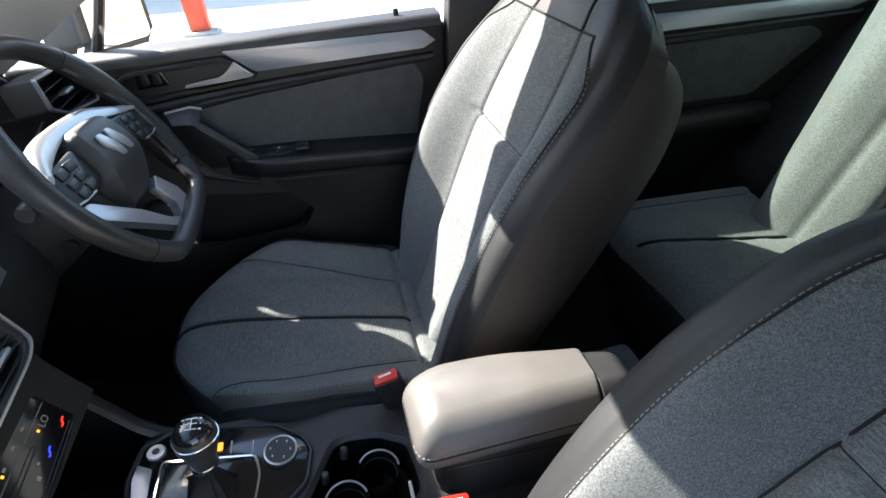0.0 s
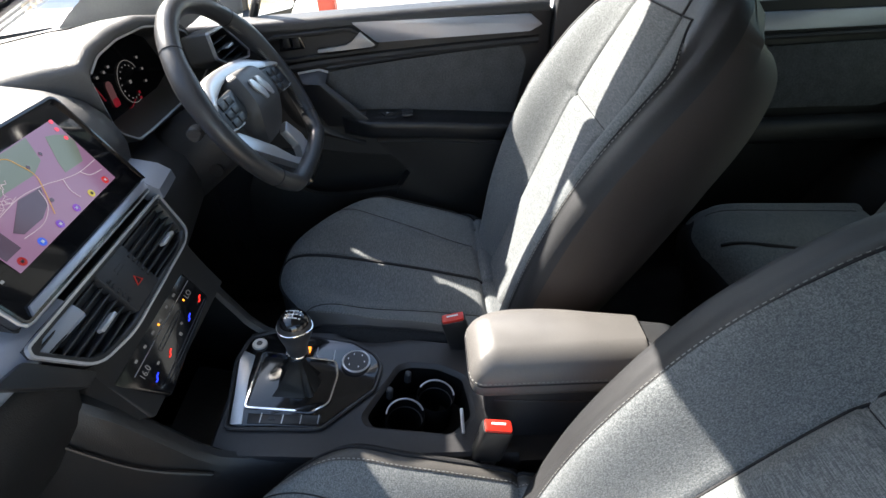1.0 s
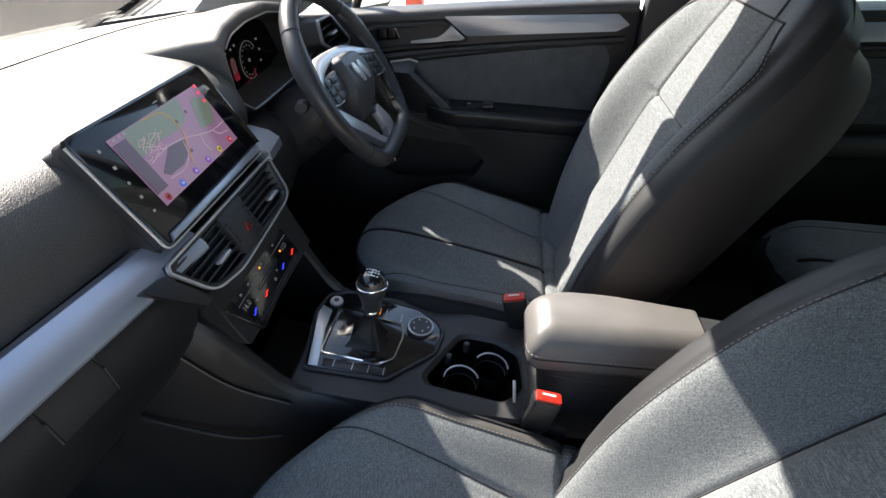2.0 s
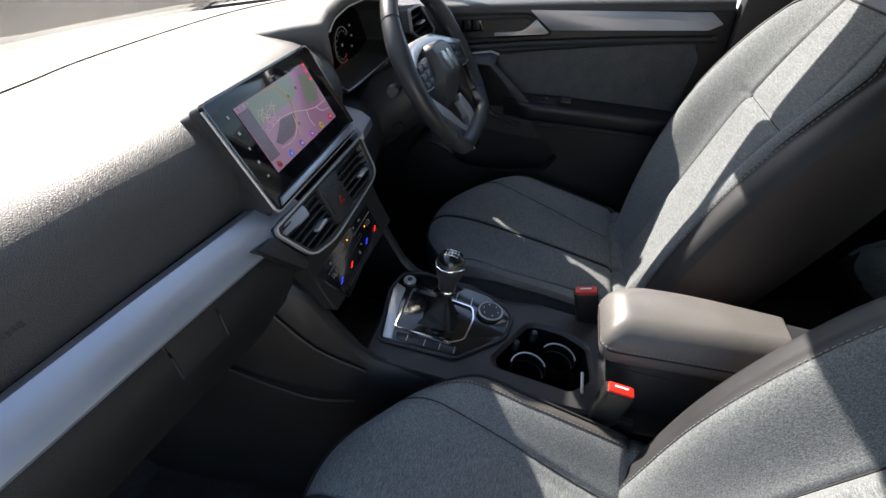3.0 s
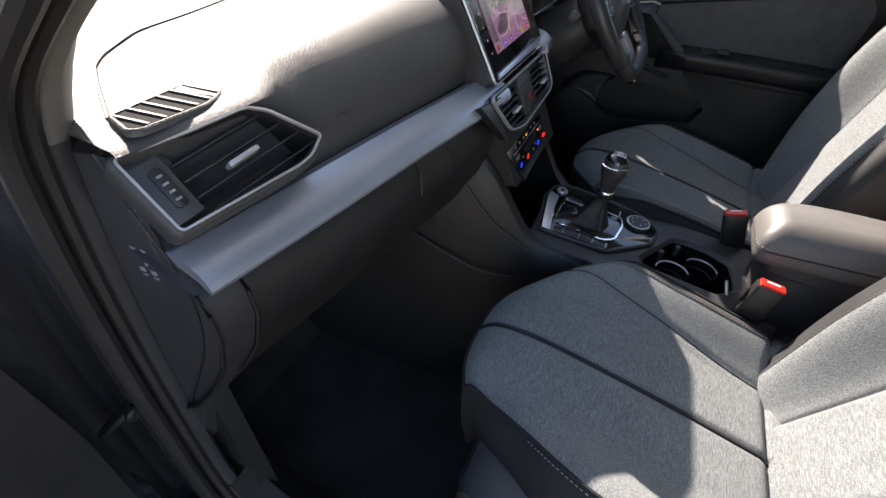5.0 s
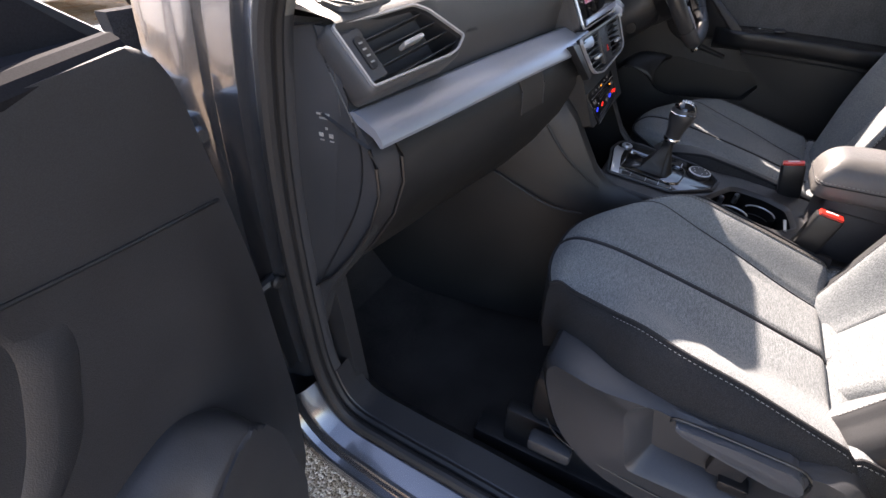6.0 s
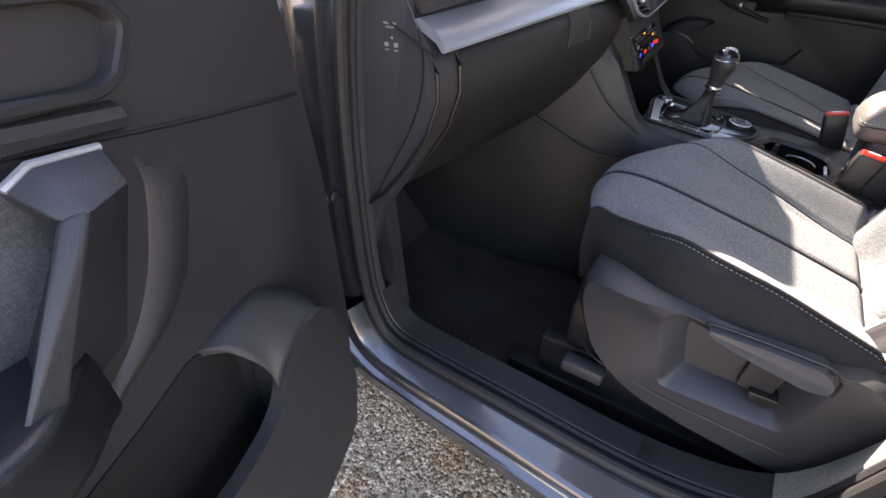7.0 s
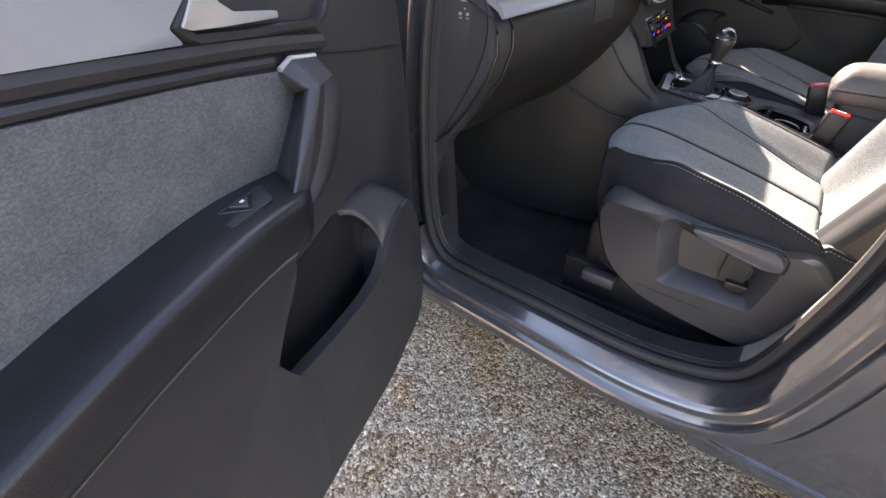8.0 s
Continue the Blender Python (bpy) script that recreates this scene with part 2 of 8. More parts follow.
def inset(pts, d):
    """An outline drawn in by d (convex shapes)."""
    k = len(pts)
    area = sum(pts[i][0] * pts[(i + 1) % k][1] - pts[(i + 1) % k][0] * pts[i][1] for i in range(k))
    s = 1 if area > 0 else -1
    out = []
    for i in range(k):
        p0, p1, p2 = (Vector((pts[(i + j) % k][0], pts[(i + j) % k][1])) for j in (-1, 0, 1))
        a, b = (p1 - p0), (p2 - p1)
        if a.length < 1e-9 or b.length < 1e-9:
            out.append(p1.copy())
            continue
        a, b = a.normalized(), b.normalized()
        na, nb = Vector((-a.y, a.x)) * s, Vector((-b.y, b.x)) * s
        q = na + nb
        q = q / max(0.4, q.length_squared / 2) if q.length > 1e-6 else na
        out.append(p1 + q * d)
    return out


def smooth_path(pts, n=6, closed=False):
    """A Catmull-Rom curve through the points."""
    pts = [Vector(p) for p in pts]
    k = len(pts)
    out = []
    for i in range(k if closed else k - 1):
        if closed:
            p = [pts[(i + j) % k] for j in (-1, 0, 1, 2)]
        else:
            p = [pts[max(0, min(k - 1, i + j))] for j in (-1, 0, 1, 2)]
        for s in range(n):
            t = s / n
            out.append(0.5 * ((2 * p[1]) + (p[2] - p[0]) * t + (2 * p[0] - 5 * p[1] + 4 * p[2] - p[3]) * t * t + (3 * p[1] - p[0] - 3 * p[2] + p[3]) * t ** 3))
    if not closed:
        out.append(pts[-1])
    return out


def tube(bm, pts, r, closed=False, seg=8, flat=1.0, up=(0, 0, 1)):
    """A round bar along points; r may be a list. flat squeezes it along the second axis."""
    pts = [Vector(p) for p in pts]
    k = len(pts)
    rings = []
    for i, p in enumerate(pts):
        a = pts[(i - 1) % k] if closed or i else pts[i]
        b = pts[(i + 1) % k] if closed or i < k - 1 else pts[i]
        t = (b - a).normalized()
        u = Vector(up)
        if abs(u.dot(t)) > 0.95:
            u = Vector((0, 1, 0.1))
        s = t.cross(u).normalized()
        w = s.cross(t)
        ri = r[i] if isinstance(r, (list, tuple)) else r
        rings.append([bm.verts.new(p + ri * (math.cos(q) * s + flat * math.sin(q) * w)) for q in (2 * math.pi * j / seg for j in range(seg))])
    for i in range(k if closed else k - 1):
        a, b = rings[i], rings[(i + 1) % k]
        for j in range(seg):
            bm.faces.new((a[j], a[(j + 1) % seg], b[(j + 1) % seg], b[j]))
    if not closed:
        bm.faces.new(rings[0][::-1])
        bm.faces.new(rings[-1])
    return bm


def lathe(bm, prof, m=None, seg=24):
    """A turned body: prof holds (radius, height) from bottom to top."""
    rings = []
    for r, z in prof:
        rings.append([bm.verts.new((r * math.cos(2 * math.pi * j / seg), r * math.sin(2 * math.pi * j / seg), z)) for j in range(seg)])
    for a, b in zip(rings, rings[1:]):
        for j in range(seg):
            bm.faces.new((a[j], a[(j + 1) % seg], b[(j + 1) % seg], b[j]))
    bm.faces.new(rings[0][::-1])
    bm.faces.new(rings[-1])
    if m is not None:
        for ring in rings:
            for v in ring:
                v.co = m @ v.co
    return bm


def loft(bm, rows, closed=False, caps=False):
    """A skin over rows of points; closed joins each row's ends."""
    vs = [[bm.verts.new(p) for p in row] for row in rows]
    for a, b in zip(vs, vs[1:]):
        k = len(a)
        for j in range(k if closed else k - 1):
            bm.faces.new((a[j], a[(j + 1) % k], b[(j + 1) % k], b[j]))
    if caps:
        bm.faces.new(vs[0][::-1])
        bm.faces.new(vs[-1])
    return vs


def slab(bm, rows, thick, direction):
    """A sheet over rows of points, given thickness along a direction."""
    d = Vector(direction).normalized() * thick
    top = [[Vector(p) for p in r] for r in rows]
    full = [r + [p + d for p in reversed(r)] for r in top]
    loft(bm, full, closed=True, caps=True)


def smoothstep(a, b, x):
    t = max(0.0, min(1.0, (x - a) / (b - a)))
    return t * t * (3 - 2 * t)


def soft(table, x):
    """Smooth interpolation in a table of (x, y)."""
    xs = [a for a, _ in table]
    ys = [b for _, b in table]
    if x <= xs[0]:
        return ys[0]
    if x >= xs[-1]:
        return ys[-1]
    i = next(j for j in range(len(xs) - 1) if xs[j + 1] >= x)
    def slope(j):
        if j == 0 or j == len(xs) - 1:
            a, b = (0, 1) if j == 0 else (-2, -1)
            return (ys[b] - ys[a]) / (xs[b] - xs[a])
        return (ys[j + 1] - ys[j - 1]) / (xs[j + 1] - xs[j - 1])
    h = xs[i + 1] - xs[i]
    t = (x - xs[i]) / h
    return ((2 * t ** 3 - 3 * t * t + 1) * ys[i] + (t ** 3 - 2 * t * t + t) * h * slope(i)
            + (-2 * t ** 3 + 3 * t * t) * ys[i + 1] + (t ** 3 - t * t) * h * slope(i + 1))


# ---- ground and car shell ----
def ground_material():
    m = material("gravel_asphalt", (0.40, 0.345, 0.285), 0.95, grain=0.25, grain_scale=160, bump=0.004, wear=0.2, wear_scale=1.3, second=(0.64, 0.60, 0.53), spec=0.25)
    n, l = m.node_tree.nodes, m.node_tree.links
    b = n["Principled BSDF"]
    tc = n.new("ShaderNodeTexCoord")
    vo = n.new("ShaderNodeTexVoronoi")
    vo.inputs["Scale"].default_value = 135
    l.new(tc.outputs["Object"], vo.inputs["Vector"])
    old = b.inputs["Base Color"].links[0].from_socket
    ramp = n.new("ShaderNodeValToRGB")
    sep = n.new("ShaderNodeSeparateColor")
    l.new(vo.outputs["Color"], sep.inputs["Color"])
    l.new(sep.outputs["Red"], ramp.inputs["Fac"])
    ramp.color_ramp.elements[0].position, ramp.color_ramp.elements[0].color = 0.0, (0.22, 0.15, 0.09, 1)
    ramp.color_ramp.elements[1].position, ramp.color_ramp.elements[1].color = 1.0, (1.45, 1.38, 1.26, 1)
    e = ramp.color_ramp.elements.new(0.45)
    e.color = (0.78, 0.64, 0.48, 1)
    mix = n.new("ShaderNodeMix")
    mix.data_type, mix.blend_type = "RGBA", "MULTIPLY"
    mix.inputs["Factor"].default_value = 0.9
    l.new(old, mix.inputs["A"])
    l.new(ramp.outputs["Color"], mix.inputs["B"])
    patch = n.new("ShaderNodeTexNoise")
    patch.inputs["Scale"].default_value, patch.inputs["Detail"].default_value = 5.0, 6.0
    l.new(tc.outputs["Object"], patch.inputs["Vector"])
    spread = n.new("ShaderNodeMapRange")
    spread.inputs["From Min"].default_value, spread.inputs["From Max"].default_value = 0.48, 0.66
    l.new(patch.outputs["Fac"], spread.inputs["Value"])
    soil = n.new("ShaderNodeMix")
    soil.data_type, soil.blend_type = "RGBA", "MULTIPLY"
    soil.inputs["B"].default_value = (0.80, 0.62, 0.44, 1)
    l.new(spread.outputs["Result"], soil.inputs["Factor"])
    l.new(mix.outputs["Result"], soil.inputs["A"])
    l.new(soil.outputs["Result"], b.inputs["Base Color"])
    bp = n.new("ShaderNodeBump")
    bp.inputs["Distance"].default_value = 0.006
    bp.invert = True
    l.new(vo.outputs["Distance"], bp.inputs["Height"])
    l.new(b.inputs["Normal"].links[0].from_socket, bp.inputs["Normal"])
    l.new(bp.outputs["Normal"], b.inputs["Normal"])
    return m


GRAVEL = ground_material()
bm = bmesh.new()
R = 300.0
loft(bm, [[(-R, -R, 0), (R, -R, 0)], [(-R, R, 0), (R, R, 0)]])
tagged(part("ground", bm, GRAVEL), "rough gravel and asphalt car park ground", "ground", kind="structure")

car = thing("car_body", "dark grey metallic family car seen from inside, passenger door open", "car")


def seal_path():
    """The left door opening, from the top of the front pillar down, along the sill and up the middle pillar."""
    return [(-0.28, 1.53), (-0.13, 1.455), (0.06, 1.347), (0.23, 1.245), (0.362, 1.152), (0.408, 1.03), (0.434, 0.84), (0.440, 0.62), (0.430, 0.505), (0.392, 0.428),
            (0.30, 0.410), (0.15, 0.401), (-0.07, 0.387), (-0.19, 0.400), (-0.262, 0.431), (-0.297, 0.49), (-0.329, 0.62), (-0.349, 0.74), (-0.366, 0.95), (-0.40, 1.25), (-0.42, 1.46)]


SEAL = smooth_path([(-0.69, y, z) for y, z in seal_path()], 5)
bm = bmesh.new()
tube(bm, [p + Vector((-0.004, 0, 0)) for p in SEAL], 0.011, seg=10, up=(1, 0, 0))
part("door_seal", bm, RUBBER, car, "black rubber door seal")
bm = bmesh.new()
tube(bm, [p + Vector((0.016, 0, 0)) for p in SEAL], 0.008, seg=8, up=(1, 0, 0))
part("seal_lip", bm, RUBBER, car, "thin inner lip of the rubber seal")


def outward(i):
    """The way out of the opening, in its plane, at a point of the seal."""
    a, b = SEAL[max(0, i - 1)], SEAL[min(len(SEAL) - 1, i + 1)]
    t = (b - a).normalized()
    return Vector((0, -t.z, t.y))


# painted flange round the opening: steps out and away from the seal
def flange(i0, i1, steps, name, mat, label, angle=32):
    bm = bmesh.new()
    rows = []
    for i in range(i0, i1):
        o = outward(i)
        p = SEAL[i]
        flare = 0.04 * max(0.0, min(1.0, (0.45 - p.y) / 0.85))
        rows.append([p + Vector((-dx - flare * smoothstep(0.02, 0.05, dx), 0, 0)) + o * d for dx, d in steps])
    loft(bm, rows)
    return part(name, bm, mat, car, label, angle)


SILL_STEPS = [(0.0, 0.006), (0.004, 0.012), (0.030, 0.0185), (0.041, 0.0222), (0.0448, 0.0258), (0.0462, 0.030), (0.0474, 0.0450), (0.0486, 0.0474), (0.0590, 0.0502), (0.0628, 0.0530), (0.0645, 0.0590), (0.0645, 0.076), (0.050, 0.090), (-0.05, 0.094)]
k = len(SEAL)
low0 = 8 * 5
low1 = 15 * 5
flange(0, low0 + 1, [(0.0, 0.006), (-0.003, 0.020), (0.0, 0.036), (0.006, 0.044), (0.008, 0.085), (0.016, 0.092), (0.024, 0.13), (0.02, 0.19), (-0.06, 0.24)], "front_pillar", PAINT, "dark painted front door pillar")
flange(low0, low1 + 1, SILL_STEPS, "sill", PAINT, "dark painted door sill with stepped edges", 14)
flange(low1, k, SILL_STEPS, "middle_pillar", PAINT, "dark painted middle door pillar", 14)

# inner trims along the opening
rows = []
for i in range(0, low0 + 1):
    o = outward(i)
    p = SEAL[i]
    high = smoothstep(1.06, 1.16, p.z)
    rows.append([p + Vector((0.012, 0, 0)) + o * 0.004, p + Vector((0.026, 0, 0)) - o * 0.004, p + Vector((0.038, 0, 0)) - o * 0.004, p + Vector((0.046 + 0.018 * high, 0, 0)) + o * (0.006 + 0.010 * high), p + Vector((0.052 + 0.040 * high, 0, 0)) + o * (0.050 - 0.002 * high), p + Vector((0.075 + 0.015 * high, 0, 0)) + o * 0.09])
for lo, hi, name, mat, label in ((1.095, 9, "front_pillar_trim", PILLAR_DARK, "grey plastic inner pillar trim"), (0.742, 1.095, "side_pillar_trim", PLASTIC_GREY, "charcoal plastic trim beside the dashboard"), (0, 0.742, "lower_pillar_trim", PLASTIC_GREY, "charcoal trim at the foot of the pillar")):
    span = [i for i in range(0, low0 + 1) if lo <= SEAL[i].z <= hi]
    if lo < 1.0:
        span = [span[0] - 1] + span
    bm = bmesh.new()
    loft(bm, [[q + Vector((0.0015, 0, 0)) if lo == 0 else q for q in rows[i]] for i in span])
    part(name, bm, mat, car, label, 50)
bm = bmesh.new()
rows = []
for i in range(low0, low1 - 3):
    o = outward(i)
    p = SEAL[i]
    rows.append([p + Vector((0.012, 0, 0)) + o * 0.004, p + Vector((0.025, 0, 0)) - o * 0.006, p + Vector((0.075, 0, 0)) - o * 0.003, p + Vector((0.09, 0, 0)) + o * 0.02, p + Vector((0.115, 0, 0)) + o * 0.05, p + Vector((0.12, 0, 0)) + o * 0.11])
loft(bm, rows)
part("scuff_plate", bm, PLASTIC, car, "dark plastic scuff plate on the sill")
bm = bmesh.new()
for j in range(9):
    box(bm, (-0.65, -0.095 - 0.0045 * j, 0.3935), (0.036, 0.0016, 0.002))
part("scuff_ribs", bm, BLACK, car, "fine ribs in the scuff plate")
bm = bmesh.new()
rows = []
for i in range(low1 - 4, k):
    o = outward(i)
    p = SEAL[i]
    wide = 1 - smoothstep(low1 - 4, low1 + 8, i)
    rows.append([p + Vector((0.012, 0, 0)) + o * 0.004, p + Vector((0.028, 0, 0)) - o * 0.006, p + Vector((0.058 + 0.017 * wide, 0, 0)) + o * (0.006 - 0.009 * wide), p + Vector((0.066 + 0.024 * wide, 0, 0)) + o * 0.022, p + Vector((0.07 + 0.045 * wide, 0, 0)) + o * 0.05, p + Vector((0.075 + 0.045 * wide, 0, 0)) + o * (0.16 - 0.05 * wide)])
loft(bm, rows)
part("middle_pillar_trim", bm, SUNLIT_TRIM, car, "grained trim of the middle pillar, paled to grey-green for sunlight", 50)

# floor pan, wheel well wall and tunnel carpets
bm = bmesh.new()
slab(bm, [[(-0.62, 0.75, 0.50), (0.66, 0.75, 0.50)], [(-0.62, 0.62, 0.34), (0.66, 0.62, 0.34)], [(-0.62, 0.42, 0.30), (0.66, 0.42, 0.30)], [(-0.62, -0.75, 0.30), (0.66, -0.75, 0.30)], [(-0.62, -0.9, 0.36), (0.66, -0.9, 0.36)], [(-0.62, -2.3, 0.42), (0.66, -2.3, 0.42)]], 0.02, (0, 0, -1))
part("floor_carpet", bm, CARPET, car, "black carpeted car floor")
bm = bmesh.new()
slab(bm, [[(-0.64, 0.76, 0.30), (0.68, 0.76, 0.30)], [(-0.64, 0.78, 1.08), (0.68, 0.78, 1.08)]], 0.03, (0, 1, 0))
part("bulkhead", bm, CARPET, car, "black bulkhead lining of the footwell")
bm = bmesh.new()
slab(bm, [[(-0.6, 0.76, 0.28), (-0.6, 0.45, 0.28), (-0.6, 0.40, 0.28)], [(-0.6, 0.76, 0.95), (-0.6, 0.46, 0.95), (-0.6, 0.44, 0.95)]], 0.03, (-1, 0, 0))
part("footwell_side", bm, PLASTIC, car, "dark plastic kick panel in the footwell")

bm = bmesh.new()
slab(bm, [[(0.655, 0.80, 0.28), (0.655, 0.38, 0.28), (0.665, -2.2, 0.28)], [(0.655, 0.80, 0.50), (0.655, 0.38, 0.50), (0.665, -2.2, 0.50)]], 0.08, (1, 0, 0))
part("sill_cover", bm, PLASTIC, car, "dark plastic sill cover beside the driver seat")
bm = bmesh.new()
slab(bm, [[(0.65, 0.80, 0.40), (0.65, 0.385, 0.40)], [(0.65, 0.80, 1.10), (0.65, 0.385, 1.06)]], 0.08, (1, 0, 0))
part("footwell_side", bm, PLASTIC, car, "dark plastic kick panel in the footwell")
# roof, rails, pillars and glass; roof and upper openings are unseen, placed to shape cabin shadows
bm = bmesh.new()
rows = []
for y, z in ((0.06, 1.455), (-0.06, 1.49), (-0.4, 1.545), (-0.9, 1.565), (-1.5, 1.55), (-2.1, 1.49)):
    rows.append([(x * 0.60, y - 0.09 * abs(x) ** 2 * (1 if y > -0.3 else 0), z - 0.05 * abs(x) ** 3) for x in (-1, -0.8, -0.5, 0, 0.5, 0.8, 1)])
slab(bm, rows, 0.05, (0, 0, 1))
part("roof", bm, HEADLINER, car, "car roof with pale headliner cloth")
bm = bmesh.new()
rows = []
for yr, zr, yf, zf in ((0.36, 1.085, 0.66, 1.05), (0.22, 1.165, 0.50, 1.17), (0.04, 1.27, 0.28, 1.31), (-0.145, 1.378, 0.06, 1.455), (-0.30, 1.469, -0.10, 1.52), (-0.5, 1.50, -0.40, 1.56), (-1.2, 1.50, -1.2, 1.57), (-2.0, 1.44, -2.0, 1.50)):
    xr = 0.660 - 0.20 * (zr - 1.09)
    rows.append([(xr - 0.02, yr + 0.01, zr), (xr + 0.015, yr + 0.01, zr + 0.005), (xr + 0.02, (yr + yf) / 2, (zr + zf) / 2), (xr, yf, zf), (xr - 0.06, yf, zf), (xr - 0.06, (yr + yf) / 2, (zr + zf) / 2)])
loft(bm, rows, closed=True, caps=True)
part("roof_rail", bm, PILLAR, car, "pale trim over the door windows")
bm = bmesh.new()
rows = []
for yr, zr, yf, zf in ((0.47, 1.15, 0.51, 1.15), (0.31, 1.250, 0.35, 1.255), (0.13, 1.355, 0.18, 1.365), (-0.06, 1.455, 0.0, 1.465), (-0.26, 1.50, -0.16, 1.52), (-0.5, 1.52, -0.40, 1.56), (-1.2, 1.52, -1.2, 1.57), (-2.0, 1.45, -2.0, 1.50)):
    xr = -0.665 + 0.10 * (zr - 1.09)
    rows.append([(xr + 0.020, yr + 0.01, zr), (xr - 0.01, yr, zr), (xr - 0.02, (yr + yf) / 2, (zr + zf) / 2), (xr - 0.02, yf, zf), (xr + 0.015, yf, zf), (xr + 0.028, (yr + yf) / 2, (zr + zf) / 2)])
loft(bm, rows, closed=True, caps=True)
part("roof_rail", bm, PILLAR, car, "pale trim over the door windows")
bm = bmesh.new()
prism(bm, [(-0.50, 0.34), (-0.66, 0.34), (-0.64, 1.10), (-0.60, 1.50), (-0.52, 1.50), (-0.50, 1.10)], 0.655, 0.70, Matrix(((0, 0, 1, 0), (1, 0, 0, 0), (0, 1, 0, 0), (0, 0, 0, 1))), bevel=0.01)
part("middle_pillar_cover", bm, PLASTIC_GREY, car, "grey plastic cover of the middle pillar")
bm = bmesh.new()
slab(bm, [[(-0.60, 0.74, 1.10), (0, 0.92, 1.10), (0.62, 0.74, 1.10)], [(-0.59, -0.02, 1.455), (0, 0.09, 1.47), (0.59, -0.02, 1.455)]], 0.005, (0, 0.5, 1))
ws = part("windscreen", bm, GLASS, car, "clear curved windscreen")
ws.visible_shadow = False
# front end of the car: bonnet, wings and nose
bm = bmesh.new()
rows = []
for y, w, z in ((0.84, 0.80, 0.99), (1.0, 0.84, 1.00), (1.4, 0.85, 0.97), (1.75, 0.80, 0.91), (1.95, 0.70, 0.84)):
    rows.append([(x * w, y - 0.12 * x * x, z - 0.05 * x ** 4) for x in (-1, -0.8, -0.4, 0, 0.4, 0.8, 1)])
slab(bm, rows, 0.03, (0, 0, -1))
part("bonnet", bm, PAINT, car, "dark grey painted bonnet")
for sx in (-1, 1):
    bm = bmesh.new()
    slab(bm, [[(sx * 0.80, 0.56, 0.28), (sx * 0.82, 0.56, 0.7), (sx * 0.80, 0.60, 1.00)], [(sx * 0.82, 0.85, 0.28), (sx * 0.85, 0.85, 0.7), (sx * 0.83, 0.85, 1.01)], [(sx * 0.85, 1.5, 0.45), (sx * 0.87, 1.5, 0.7), (sx * 0.84, 1.5, 0.98)], [(sx * 0.74, 1.95, 0.30), (sx * 0.76, 1.95, 0.6), (sx * 0.70, 1.93, 0.83)]], 0.03, (-sx, 0, 0))
    part("front_wing", bm, PAINT, car, "dark grey painted front wing")
    bm = bmesh.new()
    lathe(bm, [(0.22, -0.10), (0.34, -0.10), (0.35, 0.0), (0.34, 0.10), (0.22, 0.10)], pose(sx * 0.78, 1.25, 0.35, 0, 90, 0), 28)
    part("front_tyre", bm, RUBBER, car, "black front tyre")
bm = bmesh.new()
slab(bm, [[(-0.74, 1.93, 0.28), (0, 2.03, 0.28), (0.74, 1.93, 0.28)], [(-0.72, 1.93, 0.84), (0, 2.03, 0.86), (0.72, 1.93, 0.84)]], 0.05, (0, -1, 0))
part("nose", bm, PAINT, car, "dark grey painted nose")
# closed back end
bm = bmesh.new()
slab(bm, [[(-0.66, -2.25, 0.3), (0.68, -2.25, 0.3)], [(-0.66, -2.3, 1.0), (0.68, -2.3, 1.0)]], 0.06, (0, -1, 0))
part("tailgate", bm, PLASTIC_GREY, car, "dark lining of the tailgate")
# closed rear door skin behind the middle pillar, and the rocker below
bm = bmesh.new()
rows = []
for i in range(low1 - 9, k, 2):
    p = SEAL[i] + outward(i) * 0.084
    flare = 0.04 * max(0.0, min(1.0, (0.45 - SEAL[i].y) / 0.85))
    x = -0.69 - 0.056 - flare + 0.016 * (1 - smoothstep(low1 - 9, low1 - 1, i))
    bulge = 0.02 * math.sin(math.pi * max(0.0, min(1.0, (p.z - 0.25) / 0.85)))
    rows.append([(x + 0.03, p.y + 0.002, p.z), (x, p.y - 0.004, p.z), (x - 0.004 - bulge * 0.3, p.y - 0.03, p.z), (x - 0.012 - bulge, -0.95, p.z), (x - bulge, -1.6, p.z), (x + 0.03, -2.25, p.z)])
rows.insert(0, [(v[0], v[1], 0.285) for v in rows[0]])
loft(bm, rows)
part("rear_door_skin", bm, PAINT, car, "dark painted skin of the closed rear door", 50)
bm = bmesh.new()
slab(bm, [[(-0.728 - 0.04 * (0.5 - y) / 0.8 if y > -0.35 else -0.776, y, 0.325), (-0.722 - 0.04 * (0.5 - y) / 0.8 if y > -0.35 else -0.764, y, 0.285), (-0.66, y, 0.205)] for y in (0.56, 0.2, -0.1, -0.35, -1.0, -2.25)], 0.02, (1, 0, 0.3))
part("rocker", bm, PAINT, car, "dark painted rocker under the doors", 50)
bm = bmesh.new()
slab(bm, [[(-0.66, -0.62, 0.30), (-0.66, -0.62, 1.09)], [(-0.66, -2.28, 0.30), (-0.66, -2.28, 1.09)]], 0.05, (-1, 0, 0))
part("rear_side", bm, PLASTIC, car, "dark lining of the rear side")
bm = bmesh.new()
slab(bm, [[(0.70, -0.62, 0.28), (0.70, -0.62, 1.08)], [(0.70, -2.28, 0.28), (0.70, -2.28, 1.08)]], 0.05, (1, 0, 0))
part("rear_side", bm, PLASTIC, car, "dark lining of the rear side")
bm = bmesh.new()
